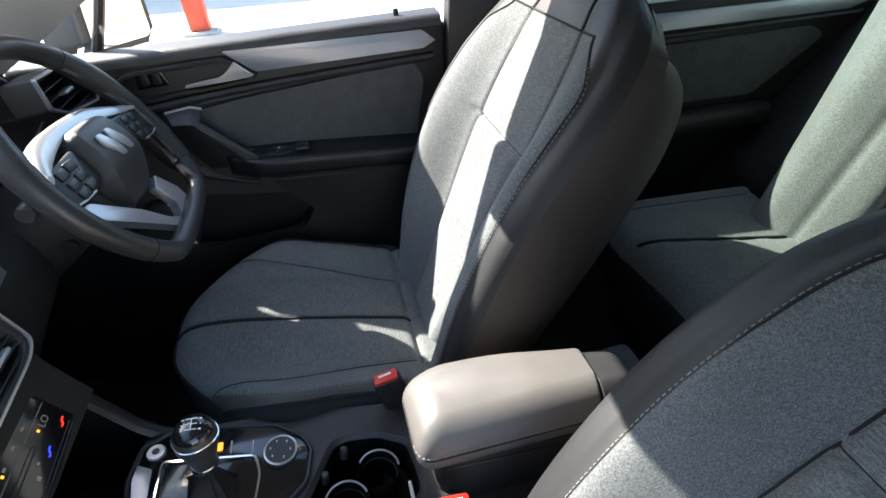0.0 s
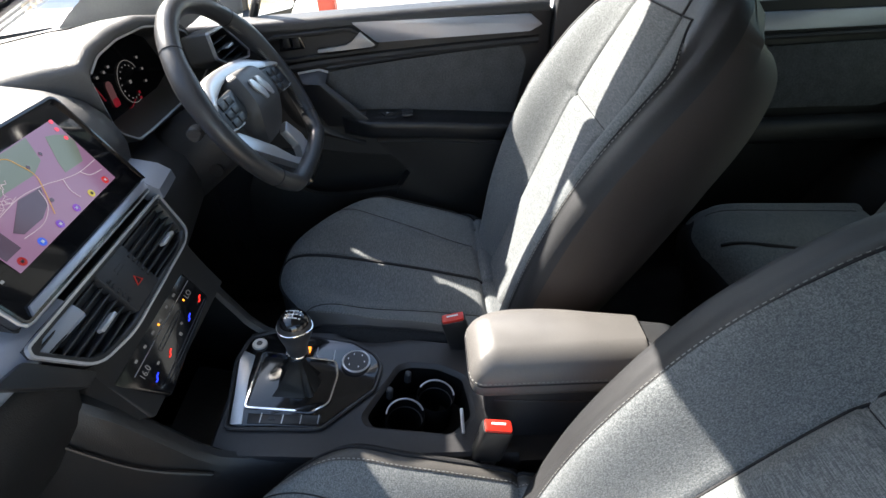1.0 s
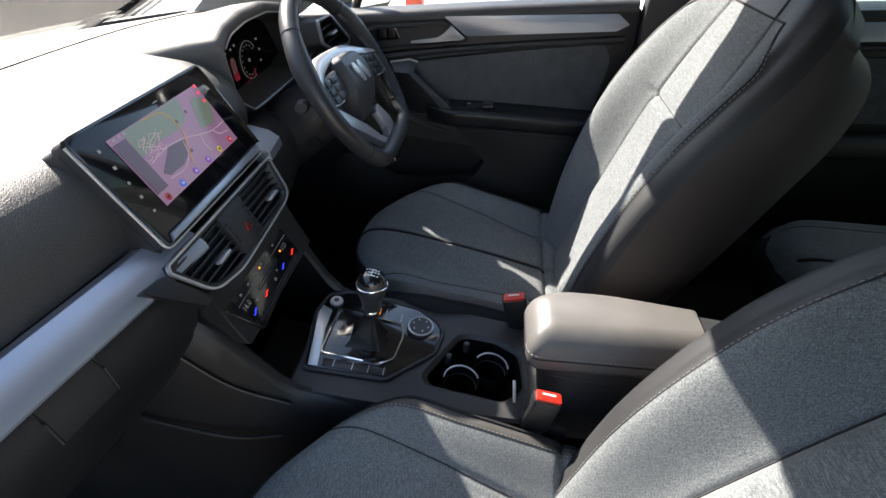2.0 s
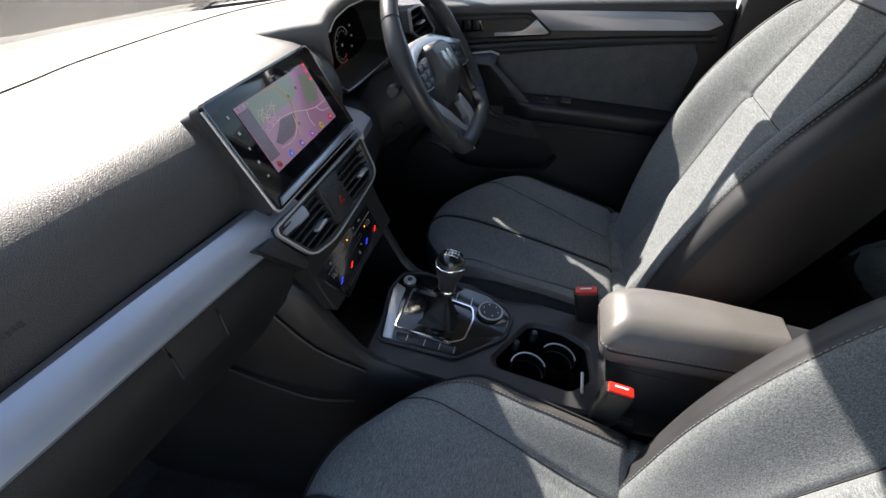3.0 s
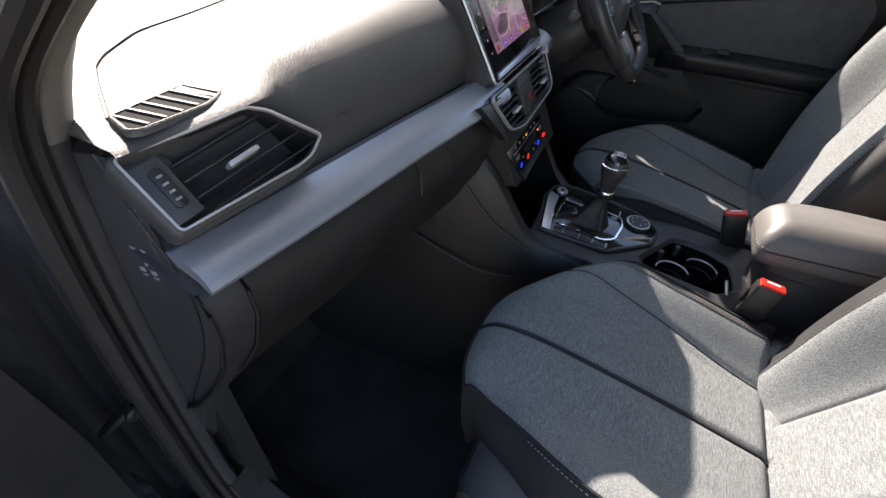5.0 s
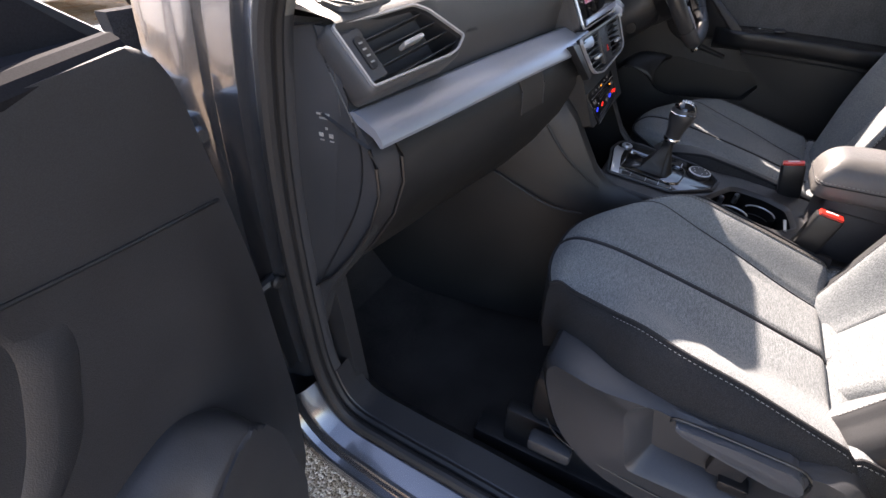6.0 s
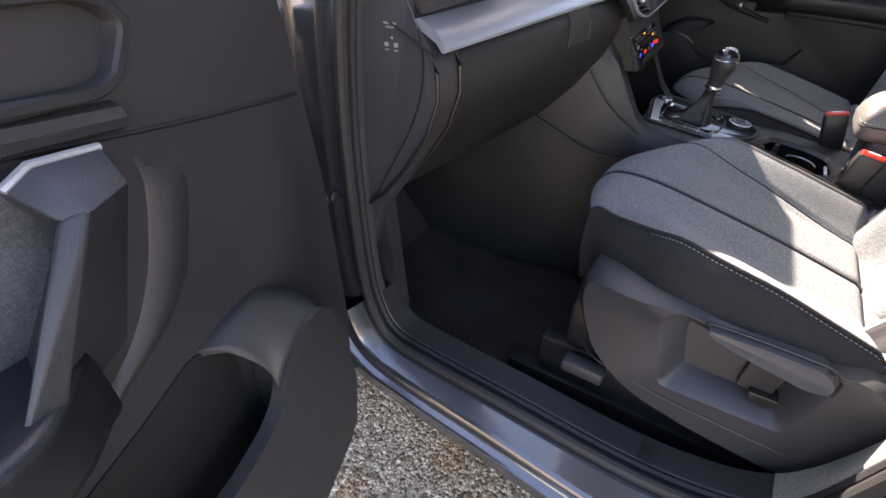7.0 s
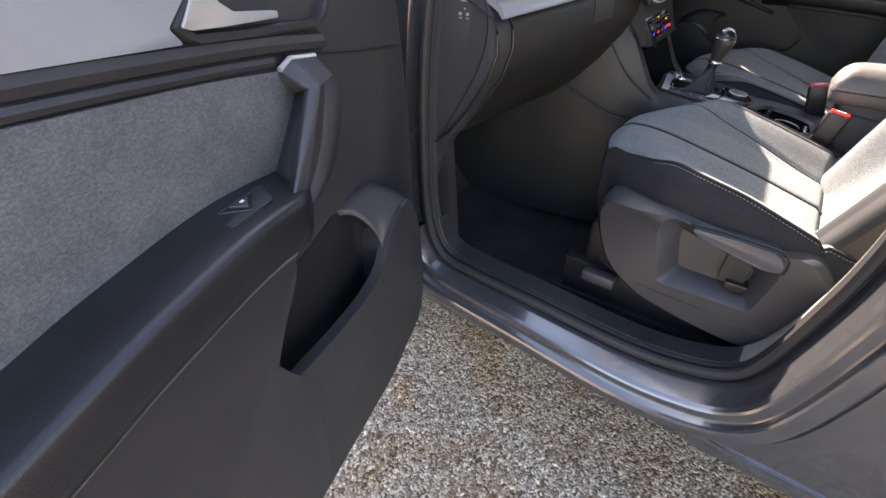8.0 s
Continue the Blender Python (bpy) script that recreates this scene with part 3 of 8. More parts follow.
slab(bm, [[(0.46, -1.34, 0.30), (0.56, -1.30, 0.30), (0.69, -1.20, 0.30)], [(0.47, -1.38, 0.72), (0.56, -1.37, 0.72), (0.675, -1.36, 0.72)], [(0.48, -1.60, 1.07), (0.57, -1.63, 1.07), (0.675, -1.68, 1.07)]], 0.04, (0, -1, 0))
part("wheel_arch_cover", bm, CHEEK, car, "dark trim beside the rear backrest")
# painted jamb between the front pillar and the wing; dark plastic stands for the door's shade
bm = bmesh.new()
slab(bm, [[(-0.66, 0.585, 0.25), (-0.72, 0.575, 0.25), (-0.81, 0.600, 0.25)], [(-0.66, 0.585, 0.60), (-0.72, 0.575, 0.60), (-0.82, 0.600, 0.60)], [(-0.66, 0.600, 1.03), (-0.72, 0.590, 1.03), (-0.80, 0.615, 1.00)]], 0.02, (0, 1, 0))
part("door_jamb", bm, PLASTIC_GREY, car, "jamb behind the open door, darkened for the shade there")

# tinted glass round the back of the cabin
bm = bmesh.new()
slab(bm, [[(-0.735, -0.60, 1.08), (-0.735, -2.22, 1.08)], [(-0.64, -0.56, 1.51), (-0.64, -2.0, 1.47)]], 0.004, (-1, 0, 0))
part("rear_side_glass", bm, PRIVACY_DARK, car, "tinted rear side window")
bm = bmesh.new()
slab(bm, [[(-0.64, -2.27, 0.99), (0.66, -2.27, 0.99)], [(-0.58, -2.10, 1.50), (0.58, -2.10, 1.50)]], 0.004, (0, -1, 0))
part("rear_window", bm, PRIVACY_DARK, car, "tinted rear window")
for sx in (-1, 1):
    bm = bmesh.new()
    slab(bm, [[(sx * 0.70, -1.80, 1.05), (sx * 0.69, -2.27, 1.0)], [(sx * 0.60, -1.86, 1.50), (sx * 0.58, -2.10, 1.50)]], 0.05, (-sx, 0, 0))
    part("rear_pillar", bm, PILLAR, car, "pale trim of the rear pillar")


def gravel_stones(count, x0, x1, y0, y1):
    """Loose chips on the ground beside the sill, joined as one object."""
    rnd = random.Random(31)
    verts, faces = [], []
    shape = [(1, 0, 0), (0, 1, 0), (-1, 0, 0), (0, -1, 0), (0, 0, 1), (0, 0, -1)]
    tris = [(0, 1, 4), (1, 2, 4), (2, 3, 4), (3, 0, 4), (1, 0, 5), (2, 1, 5), (3, 2, 5), (0, 3, 5)]
    for _ in range(count):
        r = 0.0032 + 0.0050 * rnd.random() ** 2
        c = Vector((rnd.uniform(x0, x1), rnd.uniform(y0, y1), r * 0.25))
        m = Euler((rnd.uniform(-0.4, 0.4), rnd.uniform(-0.4, 0.4), rnd.uniform(0, 6.28))).to_matrix()
        sx, sy, sz = r * rnd.uniform(0.8, 1.7), r * rnd.uniform(0.6, 1.1), r * rnd.uniform(0.4, 0.7)
        n0 = len(verts)
        for v in shape:
            q = m @ Vector((v[0] * sx * rnd.uniform(0.75, 1.2), v[1] * sy * rnd.uniform(0.75, 1.2), v[2] * sz))
            verts.append((c + q)[:])
        faces += [(a + n0, b + n0, d + n0) for a, b, d in tris]
    me = bpy.data.meshes.new("gravel")
    me.from_pydata(verts, [], faces)
    m = material("loose_stone_chips", (0.40, 0.34, 0.27), 0.9, grain=0.2, grain_scale=300, wear=0.2, wear_scale=3, spec=0.25)
    n, l = m.node_tree.nodes, m.node_tree.links
    b = n["Principled BSDF"]
    geo = n.new("ShaderNodeNewGeometry")
    ramp = n.new("ShaderNodeValToRGB")
    ramp.color_ramp.elements[0].color = (0.25, 0.18, 0.12, 1)
    ramp.color_ramp.elements[1].color = (1.7, 1.65, 1.55, 1)
    l.new(geo.outputs["Random Per Island"], ramp.inputs["Fac"])
    mix = n.new("ShaderNodeMix")
    mix.data_type, mix.blend_type = "RGBA", "MULTIPLY"
    mix.inputs["Factor"].default_value = 1.0
    l.new(b.inputs["Base Color"].links[0].from_socket, mix.inputs["A"])
    l.new(ramp.outputs["Color"], mix.inputs["B"])
    l.new(mix.outputs["Result"], b.inputs["Base Color"])
    me.materials.append(m)
    return tagged(new("gravel_chips", me), "loose brown and pale stone chips on the ground", "gravel", kind="stuff")


gravel_stones(14000, -1.9, -0.70, -1.0, 0.75)


# ---- seats ----
Z_TOP = [(-0.40, 0.606), (-0.325, 0.622), (-0.25, 0.645), (-0.18, 0.667), (-0.05, 0.702), (0.03, 0.720), (0.09, 0.725), (0.13, 0.722)]
HALF = [(-0.40, 0.198), (-0.30, 0.210), (-0.15, 0.218), (-0.085, 0.224), (-0.03, 0.215), (0.03, 0.190), (0.07, 0.168), (0.10, 0.156), (0.13, 0.148)]


ENTRY_HALF = [(-0.40, 0.198), (-0.30, 0.210), (-0.15, 0.213), (-0.09, 0.206), (-0.045, 0.190), (0.0, 0.160), (0.045, 0.136), (0.09, 0.115), (0.13, 0.104)]
ENTRY_EDGE = [(-0.40, 0.026), (-0.18, 0.042), (-0.09, 0.037), (-0.045, 0.028), (0.0, 0.000), (0.045, -0.018), (0.07, -0.022), (0.095, -0.014), (0.13, -0.004)]
ENTRY = [0]   # the side by which one gets in, where the cushion tapers more to its front


def front_line(u):
    return 0.128 - 0.020 * abs(u) ** 3.2 if u * ENTRY[0] > 0 else 0.128 - 0.098 * abs(u) ** 3.2


def cushion_point(u, s):
    yf = front_line(u)
    y = yf + (-0.372 - yf) * s
    d = yf - y
    z = soft(Z_TOP, y) - 0.026 * math.exp(-d / 0.016)
    fade = smoothstep(0.0, 0.12, d)
    entry = u * ENTRY[0] > 0
    if entry:
        z += soft(ENTRY_EDGE, y) * smoothstep(0.45, 1.0, abs(u))
        w = soft(ENTRY_HALF, y)
    else:
        z += ((0.046 if ENTRY[0] else 0.034) * smoothstep(0.52, 0.97, abs(u)) * fade - 0.005 * smoothstep(0.90, 1.0, abs(u)) ** 2)
        w = soft(HALF, y)
    x = u * w
    z -= 0.006 * math.exp(-(x / 0.006) ** 2)
    q = abs(x) - (0.165 - 0.045 * smoothstep(0.0, -0.33, y))
    if not entry:
        z -= 0.004 * math.exp(-(q / 0.005) ** 2) * fade
    z -= 0.010 * math.exp(-((y + 0.31) / 0.006) ** 2)
    return Vector((x, y, z))


V_SPINE_Y = [(0, -0.340), (0.15, -0.383), (0.35, -0.436), (0.6, -0.511), (0.8, -0.577), (0.93, -0.618), (1.0, -0.655)]
V_SPINE_Z = [(0, 0.600), (0.15, 0.705), (0.35, 0.840), (0.6, 1.020), (0.8, 1.150), (0.93, 1.222), (1.0, 1.252)]
V_HALF = [(0, 0.185), (0.2, 0.207), (0.45, 0.222), (0.6, 0.226), (0.75, 0.220), (0.88, 0.192), (0.96, 0.150), (1.0, 0.105)]
V_BOLSTER = [(0, 0.03), (0.25, 0.060), (0.5, 0.066), (0.7, 0.045), (0.85, 0.020), (1.0, 0.0)]
V_THICK = [(0, 0.09), (0.3, 0.115), (0.6, 0.125), (0.85, 0.115), (1.0, 0.05)]


POSTURE = [0.0, 0.0, 1.0, 0.0, 0.96, 0.0, 1.0]   # recline in degrees, shift along the car, bolster height, half width, cloth width, extra depth, height


def lean(p):
    a = radians(POSTURE[0])
    y, z = p[1] + 0.36, (p[2] - 0.65) * POSTURE[6]
    return Vector((p[0], -0.36 + POSTURE[1] + y * math.cos(a) - z * math.sin(a), 0.65 + y * math.sin(a) + z * math.cos(a)))


def spine(v):
    c = Vector((0, soft(V_SPINE_Y, v), soft(V_SPINE_Z, v)))
    a = Vector((0, soft(V_SPINE_Y, max(0, v - 0.02)), soft(V_SPINE_Z, max(0, v - 0.02))))
    b = Vector((0, soft(V_SPINE_Y, min(1, v + 0.02)), soft(V_SPINE_Z, min(1, v + 0.02))))
    t = (b - a).normalized()
    return c, Vector((0, t.z, -t.y))


def back_point(u, v, lift=0.0):
    c, n = spine(v)
    hw = soft(V_HALF, v) + POSTURE[3]
    h = soft(V_BOLSTER, v) * POSTURE[2] * smoothstep(0.42, 0.88, abs(u)) - 0.008 * smoothstep(0.9, 1.0, abs(u))
    h += 0.010 * (1 - smoothstep(0.58, 0.615, v)) * (1 - smoothstep(0.36, 0.48, abs(u)))
    x = u * hw
    h -= 0.006 * math.exp(-((v - 0.605) / 0.006) ** 2) * (1 - smoothstep(0.5, 0.6, abs(u)))
    h -= 0.005 * math.exp(-((abs(u) - 0.46) / 0.014) ** 2)
    return lean(c + n * (h + lift) + Vector((x, 0, 0)))


def back_side(u_sign, v, k):
    """Rows from the front seam round the side to the rear face."""
    c, n = spine(v)
    hw = soft(V_HALF, v) + POSTURE[3]
    b = soft(V_BOLSTER, v) * POSTURE[2] - 0.008
    th = soft(V_THICK, v) + POSTURE[5]
    rows = [(hw, b), (hw + 0.014, b - 0.001), (hw + 0.025, b - 0.007), (hw + 0.033, b - 0.022), (hw + 0.040, b - 0.052), (hw + 0.036, -th * 0.45), (hw + 0.016, -th * 0.85), (hw - 0.02, -th), (hw * 0.5, -th - 0.012), (0, -th - 0.015)]
    dx, h = rows[k]
    return lean(c + n * h + Vector((u_sign * dx, 0, 0)))


def dashes(bm, path, length, gap, r):
    """Stitches: short bars along a path."""
    pts = [Vector(p) for p in path]
    run, start = 0.0, None
    for a, b in zip(pts, pts[1:]):
        d = (b - a).length
        pos = 0.0
        while pos < d:
            phase = (run + pos) % (length + gap)
            if phase < length:
                e = min(d, pos + length - phase)
                if e - pos > length * 0.3:
                    p, q = a.lerp(b, pos / d), a.lerp(b, e / d)
                    tube(bm, [p, q], r, seg=4)
                pos = e + 1e-6
            else:
                pos += length + gap - phase
        run += d


def front_seat(x0, label, outer, posture):
    POSTURE[:] = posture
    ENTRY[0] = -1 if x0 < 0 else 0
    seat = thing("front_seat", label, "car seat", "front seats", at=(x0, 0, 0))
    nu, nv = 120, 80
    bm = bmesh.new()
    loft(bm, [[cushion_point(-1 + 2 * i / nu, j / nv) for i in range(nu + 1)] for j in range(nv + 1)])
    part("seat_cushion", bm, FABRIC, seat, "grey woven cloth seat cushion", 80)
    edge = [cushion_point(-1, j / nv) for j in range(nv, -1, -1)] + [cushion_point(-1 + 2 * i / nu, 0) for i in range(1, nu + 1)] + [cushion_point(1, j / nv) for j in range(1, nv + 1)]
    mid = Vector((0, -0.12, 0))
    rows = []
    for out, dz in ((0.0, 0.0), (0.007, -0.004), (0.016, -0.018), (0.023, -0.045), (0.025, -0.075), (0.020, -0.100), (-0.01, -0.125), (-0.03, -0.15)):
        row = []
        for p in edge:
            w = p - mid
            w.z = 0
            w.normalize()
            row.append(p + w * out * (1 - 0.85 * smoothstep(0.02, 0.115, p.y)) + Vector((0, 0, dz)))
        rows.append(row)
    bm = bmesh.new()
    vs = loft(bm, rows)
    bm.faces.new(vs[-1])
    part("cushion_side", bm, FABRIC_SIDE, seat, "dark cloth side of the cushion")
    bm = bmesh.new()
    tube(bm, [cushion_point(0, s / 40) + Vector((0, 0, 0.0025)) for s in range(0, 36)], 0.0038, seg=6)
    part("centre_seam", bm, PIPING, seat, "black cord seam along the cushion")
    for sx in (-1, 1):
        if sx * ENTRY[0] > 0:
            continue
        bm = bmesh.new()
        path = []
        for j in range(4, 36):
            y = 0.045 - 0.355 * (j - 4) / 32
            x = sx * (0.165 - 0.045 * smoothstep(0.0, -0.33, y))
            u = x / soft(HALF, y)
            yf = 0.128 - 0.098 * abs(u) ** 3.2
            path.append(cushion_point(u, max(0, (yf - y) / (yf + 0.372))) + Vector((0, 0, 0.001)))
        tube(bm, path, 0.0010, seg=5)
        part("side_seam", bm, PIPING, seat, "thin dark seam beside the cushion panel")
    bm = bmesh.new()
    tube(bm, [p + Vector((0, 0, 0.0015)) for p in edge], 0.0030, seg=6)
    part("edge_piping", bm, FABRIC_SIDE, seat, "dark piping round the cushion edge")
    bm = bmesh.new()
    inner = -1 if x0 > 0 else 1
    loft(bm, [[cushion_point(inner * (0.905 + 0.095 * i / 6), j / nv) + Vector((0, 0, 0.0010)) for i in range(7)] for j in range(nv + 1)])
    part("cushion_border", bm, BORDER, seat, "dark vinyl border along the cushion", 80)
    for sx in (-0.975, 0.975):
        if sx * inner > 0:
            sx = inner * 0.915
        bm = bmesh.new()
        if sx * ENTRY[0] > 0:
            line = [cushion_point(-1, j / 90) + Vector((-0.0055, 0, -0.0012)) for j in range(88, 20, -1)]
        else:
            line = [cushion_point(sx, j / 90) + Vector((0, 0, 0.0018)) for j in range(88, 5, -1)]
        dashes(bm, line, 0.0036, 0.003, 0.0006)
        part("cushion_stitching", bm, THREAD, seat, "pale stitching along the cushion edge")

    bm = bmesh.new()
    nv2 = 110
    v_top = 0.885

    def cloth_edge(v):
        """How far out the cloth reaches before the vinyl edge strip."""
        return POSTURE[4] - 0.20 * smoothstep(0.74, v_top, v) ** 2.5

    loft(bm, [[back_point((-1 + 2 * i / nu) * cloth_edge(v_top * j / nv2), v_top * j / nv2) for i in range(nu + 1)] for j in range(nv2 + 1)])
    part("backrest", bm, FABRIC, seat, "grey woven cloth backrest with raised bolsters", 80)
    for sg in (-1, 1):
        bm = bmesh.new()
        rows = []
        for j in range(nv2 + 1):
            e = cloth_edge(j / nv2)
            rows.append([back_point(sg * (e + (1 - e) * q / 4), j / nv2) for q in range(4)] + [back_side(sg, j / nv2, k2) for k2 in range(0, 4)])
        loft(bm, rows)
        part("bolster_edge", bm, EDGE_VINYL, seat, "dark smooth edge strip of the backrest", 60)
    bm = bmesh.new()
    loft(bm, [[back_point((-1 + 2 * i / nu) * cloth_edge(v), v) for i in range(nu + 1)] for v in (v_top + (1 - v_top) * j / 10 for j in range(11))])
    part("top_panel", bm, EDGE_VINYL, seat, "dark vinyl panel at the top of the backrest", 80)
    bm = bmesh.new()
    rise = [0.60 + (v_top - 0.60) * j / 40 for j in range(41)]
    tube(bm, [back_point(-cloth_edge(v), v, 0.0006) for v in rise] + [back_point((-1 + 2 * i / 60) * cloth_edge(v_top), v_top, 0.0006) for i in range(1, 60)] + [back_point(cloth_edge(v), v, 0.0006) for v in rise[::-1]], [0.0003 + 0.0015 * smoothstep(0.0, 0.35, min(j, 140 - j) / 40) for j in range(141)], seg=5)
    part("top_seam", bm, PIPING, seat, "dark seam round the top of the cloth")
    bm = bmesh.new()
    rows = [[back_side(-1, j / nv2, k2) for k2 in range(3, 10)] + [back_side(1, j / nv2, k2) for k2 in range(8, 2, -1)] for j in range(nv2 + 1)]
    c, n = spine(1.0)
    loft(bm, rows)
    top = [back_point(-1 + 2 * i / nu, 1.0) for i in range(nu + 1)] + [back_side(1, 1.0, k2) for k2 in range(1, 10)] + [back_side(-1, 1.0, k2) for k2 in range(8, 0, -1)]
    mean = sum(top, Vector()) / len(top)
    r0 = [bm.verts.new(p) for p in top]
    r1 = [bm.verts.new(p.lerp(mean, 0.35) + Vector((0, -0.004, 0.012))) for p in top]
    for i in range(len(top)):
        bm.faces.new((r0[i], r0[(i + 1) % len(top)], r1[(i + 1) % len(top)], r1[i]))
    bm.faces.new(r1)
    part("back_shell", bm, SEAT_SHELL, seat, "dark taupe back and sides of the backrest", 60)
    for sg in (-1, 1):
        bm = bmesh.new()
        dashes(bm, [back_point(sg * (cloth_edge(0.04 + 0.8 * j / 90) + 0.012), 0.04 + 0.8 * j / 90, 0.0008) for j in range(91)], 0.0046, 0.0028, 0.0007)
        part("backrest_stitching", bm, THREAD, seat, "pale stitching along the backrest edge")
    for sg in (-1, 1):
        bm = bmesh.new()
        tube(bm, [back_point(sg * 0.46, 0.05 + 0.90 * j / 50, 0.0012) for j in range(51)], 0.0016, seg=5)
        part("backrest_seam", bm, PIPING, seat, "thin dark seam along the bolster")
    bm = bmesh.new()
    tube(bm, [back_point(-0.46 + 0.92 * j / 30, 0.605, 0.0006) for j in range(31)], 0.0011, seg=5)
    part("cross_seam", bm, FABRIC_SIDE, seat, "dark seam across the backrest")
    for sx in (-0.06, 0.06):
        bm = bmesh.new()
        tube(bm, [lean((sx, -0.675, 1.24)), lean((sx, -0.715, 1.36))], 0.006, seg=10)
        part("headrest_post", bm, CHROME, seat, "chrome headrest post")
        bm = bmesh.new()
        lathe(bm, [(0.016, 0), (0.016, 0.006), (0.010, 0.010)], Matrix.Translation(lean((sx, -0.677, 1.260))) @ pose(0, 0, 0, 18 + POSTURE[0], 0, 0), 16)
        part("post_collar", bm, BLACK, seat, "black collar of the headrest post")
    bm = bmesh.new()
    box(bm, (0, 0, 0), (0.25, 0.09, 0.17), Matrix.Translation(lean((0, -0.722, 1.42))) @ pose(0, 0, 0, 16 + POSTURE[0], 0, 0), 0.035, 4)
    part("headrest", bm, FABRIC_SIDE, seat, "dark padded headrest")
    # base frame, rails and plastic shields
    bm = bmesh.new()
    box(bm, (0, -0.12, 0.50), (0.40, 0.42, 0.12), bevel=0.02)
    part("seat_base", bm, BLACK, seat, "black seat base")
    for sx in (-0.19, 0.19):
        bm = bmesh.new()
        box(bm, (sx, -0.12, 0.335), (0.05, 0.62, 0.05), bevel=0.006)
        box(bm, (sx, -0.12, 0.40), (0.03, 0.5, 0.10), bevel=0.006)
        part("seat_rail", bm, BLACK, seat, "black seat rail")
    bm = bmesh.new()
    out = round_poly([(0.082, 0.60), (0.066, 0.640), (0.015, 0.648), (-0.07, 0.660), (-0.15, 0.654), (-0.23, 0.643), (-0.262, 0.640), (-0.29, 0.650), (-0.325, 0.640), (-0.352, 0.60), (-0.40, 0.54), (-0.40, 0.46), (-0.313, 0.412), (-0.231, 0.410), (-0.137, 0.421), (-0.054, 0.441), (-0.007, 0.468), (0.040, 0.500), (0.068, 0.55)], 0.02, 4)
    rec = round_poly([(-0.056, 0.620), (-0.066, 0.646), (-0.085, 0.656), (-0.150, 0.648), (-0.235, 0.636), (-0.268, 0.628), (-0.270, 0.590), (-0.252, 0.504), (-0.082, 0.500)], 0.012, 3)
    deep = round_poly([(-0.094, 0.600), (-0.100, 0.634), (-0.115, 0.642), (-0.225, 0.628), (-0.238, 0.60), (-0.228, 0.524), (-0.108, 0.528)], 0.006, 3)
    shield_frame = Matrix(((0, 0, outer, 0), (1, 0, 0, 0), (0, 1, 0, 0), (0, 0, 0, 1)))
    hollow_plate(bm, out, rec, 0.17, 0.252, 0.210, shield_frame, bevel=0.012, bottom=deep)
    for v in bm.verts:
        v.co.x -= outer * 3.2 * max(0.0, v.co.y + 0.04) ** 2
    shield = part("side_shield", bm, PLASTIC_GREY, seat, "charcoal plastic side shield with a recess")
    bm = bmesh.new()
    tube(bm, smooth_path([(outer * (0.2525 - 3.2 * max(0.0, y + 0.04) ** 2), y, z) for y, z in ((0.052, 0.502), (0.017, 0.487), (-0.076, 0.478), (-0.212, 0.469), (-0.292, 0.468), (-0.36, 0.485))], 5), 0.0016, seg=6)
    part("shield_groove", bm, BLACK, shield, "thin dark groove along the shield")
    bm = bmesh.new()
    lever = round_poly([(-0.116, 0.650), (-0.189, 0.652), (-0.251, 0.648), (-0.267, 0.633), (-0.268, 0.613), (-0.241, 0.610), (-0.157, 0.6285), (-0.122, 0.640)], 0.008, 4)
    prism(bm, lever, 0.232, 0.264, shield_frame, 0.007, 3)
    part("height_lever", bm, LEVER, shield, "blue-grey plastic seat height lever")
    bm = bmesh.new()
    tube(bm, smooth_path([(outer * 0.253, y, z) for y, z in ((-0.112, 0.646), (-0.116, 0.6545), (-0.150, 0.656), (-0.215, 0.654), (-0.258, 0.650), (-0.273, 0.632), (-0.272, 0.606))], 5), 0.0020, seg=6)
    part("lever_gap", bm, BLACK, shield, "black gap round the lever")
    bm = bmesh.new()
    prism(bm, round_poly([(-0.180, 0.535), (-0.185, 0.62), (-0.232, 0.61), (-0.226, 0.535)], 0.006, 3), 0.205, 0.224, shield_frame, 0.004)
    part("lever_pivot", bm, PLASTIC, shield, "dark pivot block of the lever")
    bm = bmesh.new()
    prism(bm, round_poly([(-0.200, 0.527), (-0.196, 0.545), (-0.236, 0.545), (-0.230, 0.526)], 0.004, 3), 0.208, 0.236, shield_frame, 0.003)
    part("pivot_slot", bm, BLACK, shield, "black slot under the lever")
    bm = bmesh.new()
    box(bm, (outer * 0.235, 0.035, 0.445), (0.030, 0.075, 0.028), None, 0.006)
    part("rail_cover", bm, PLASTIC_GREY, seat, "charcoal end cover of the seat rail")
    return seat


def sample(poly, centre, n, phase=0.0):
    """Points of an outline met by n rays from a centre."""
    k = len(poly)
    out = []
    for i in range(n):
        a = 2 * math.pi * i / n + phase
        d = Vector((math.cos(a), math.sin(a)))
        best = None
        for j in range(k):
            p, q = Vector((poly[j][0], poly[j][1])) - centre, Vector((poly[(j + 1) % k][0], poly[(j + 1) % k][1])) - centre
            e = q - p
            den = d.x * e.y - d.y * e.x
            if abs(den) < 1e-12:
                continue
            t = (p.x * e.y - p.y * e.x) / den
            u = (p.x * d.y - p.y * d.x) / den
            if t > 0 and -1e-6 <= u <= 1 + 1e-6 and (best is None or t > best):
                best = t
        out.append(centre + d * (best or 0.0))
    return out


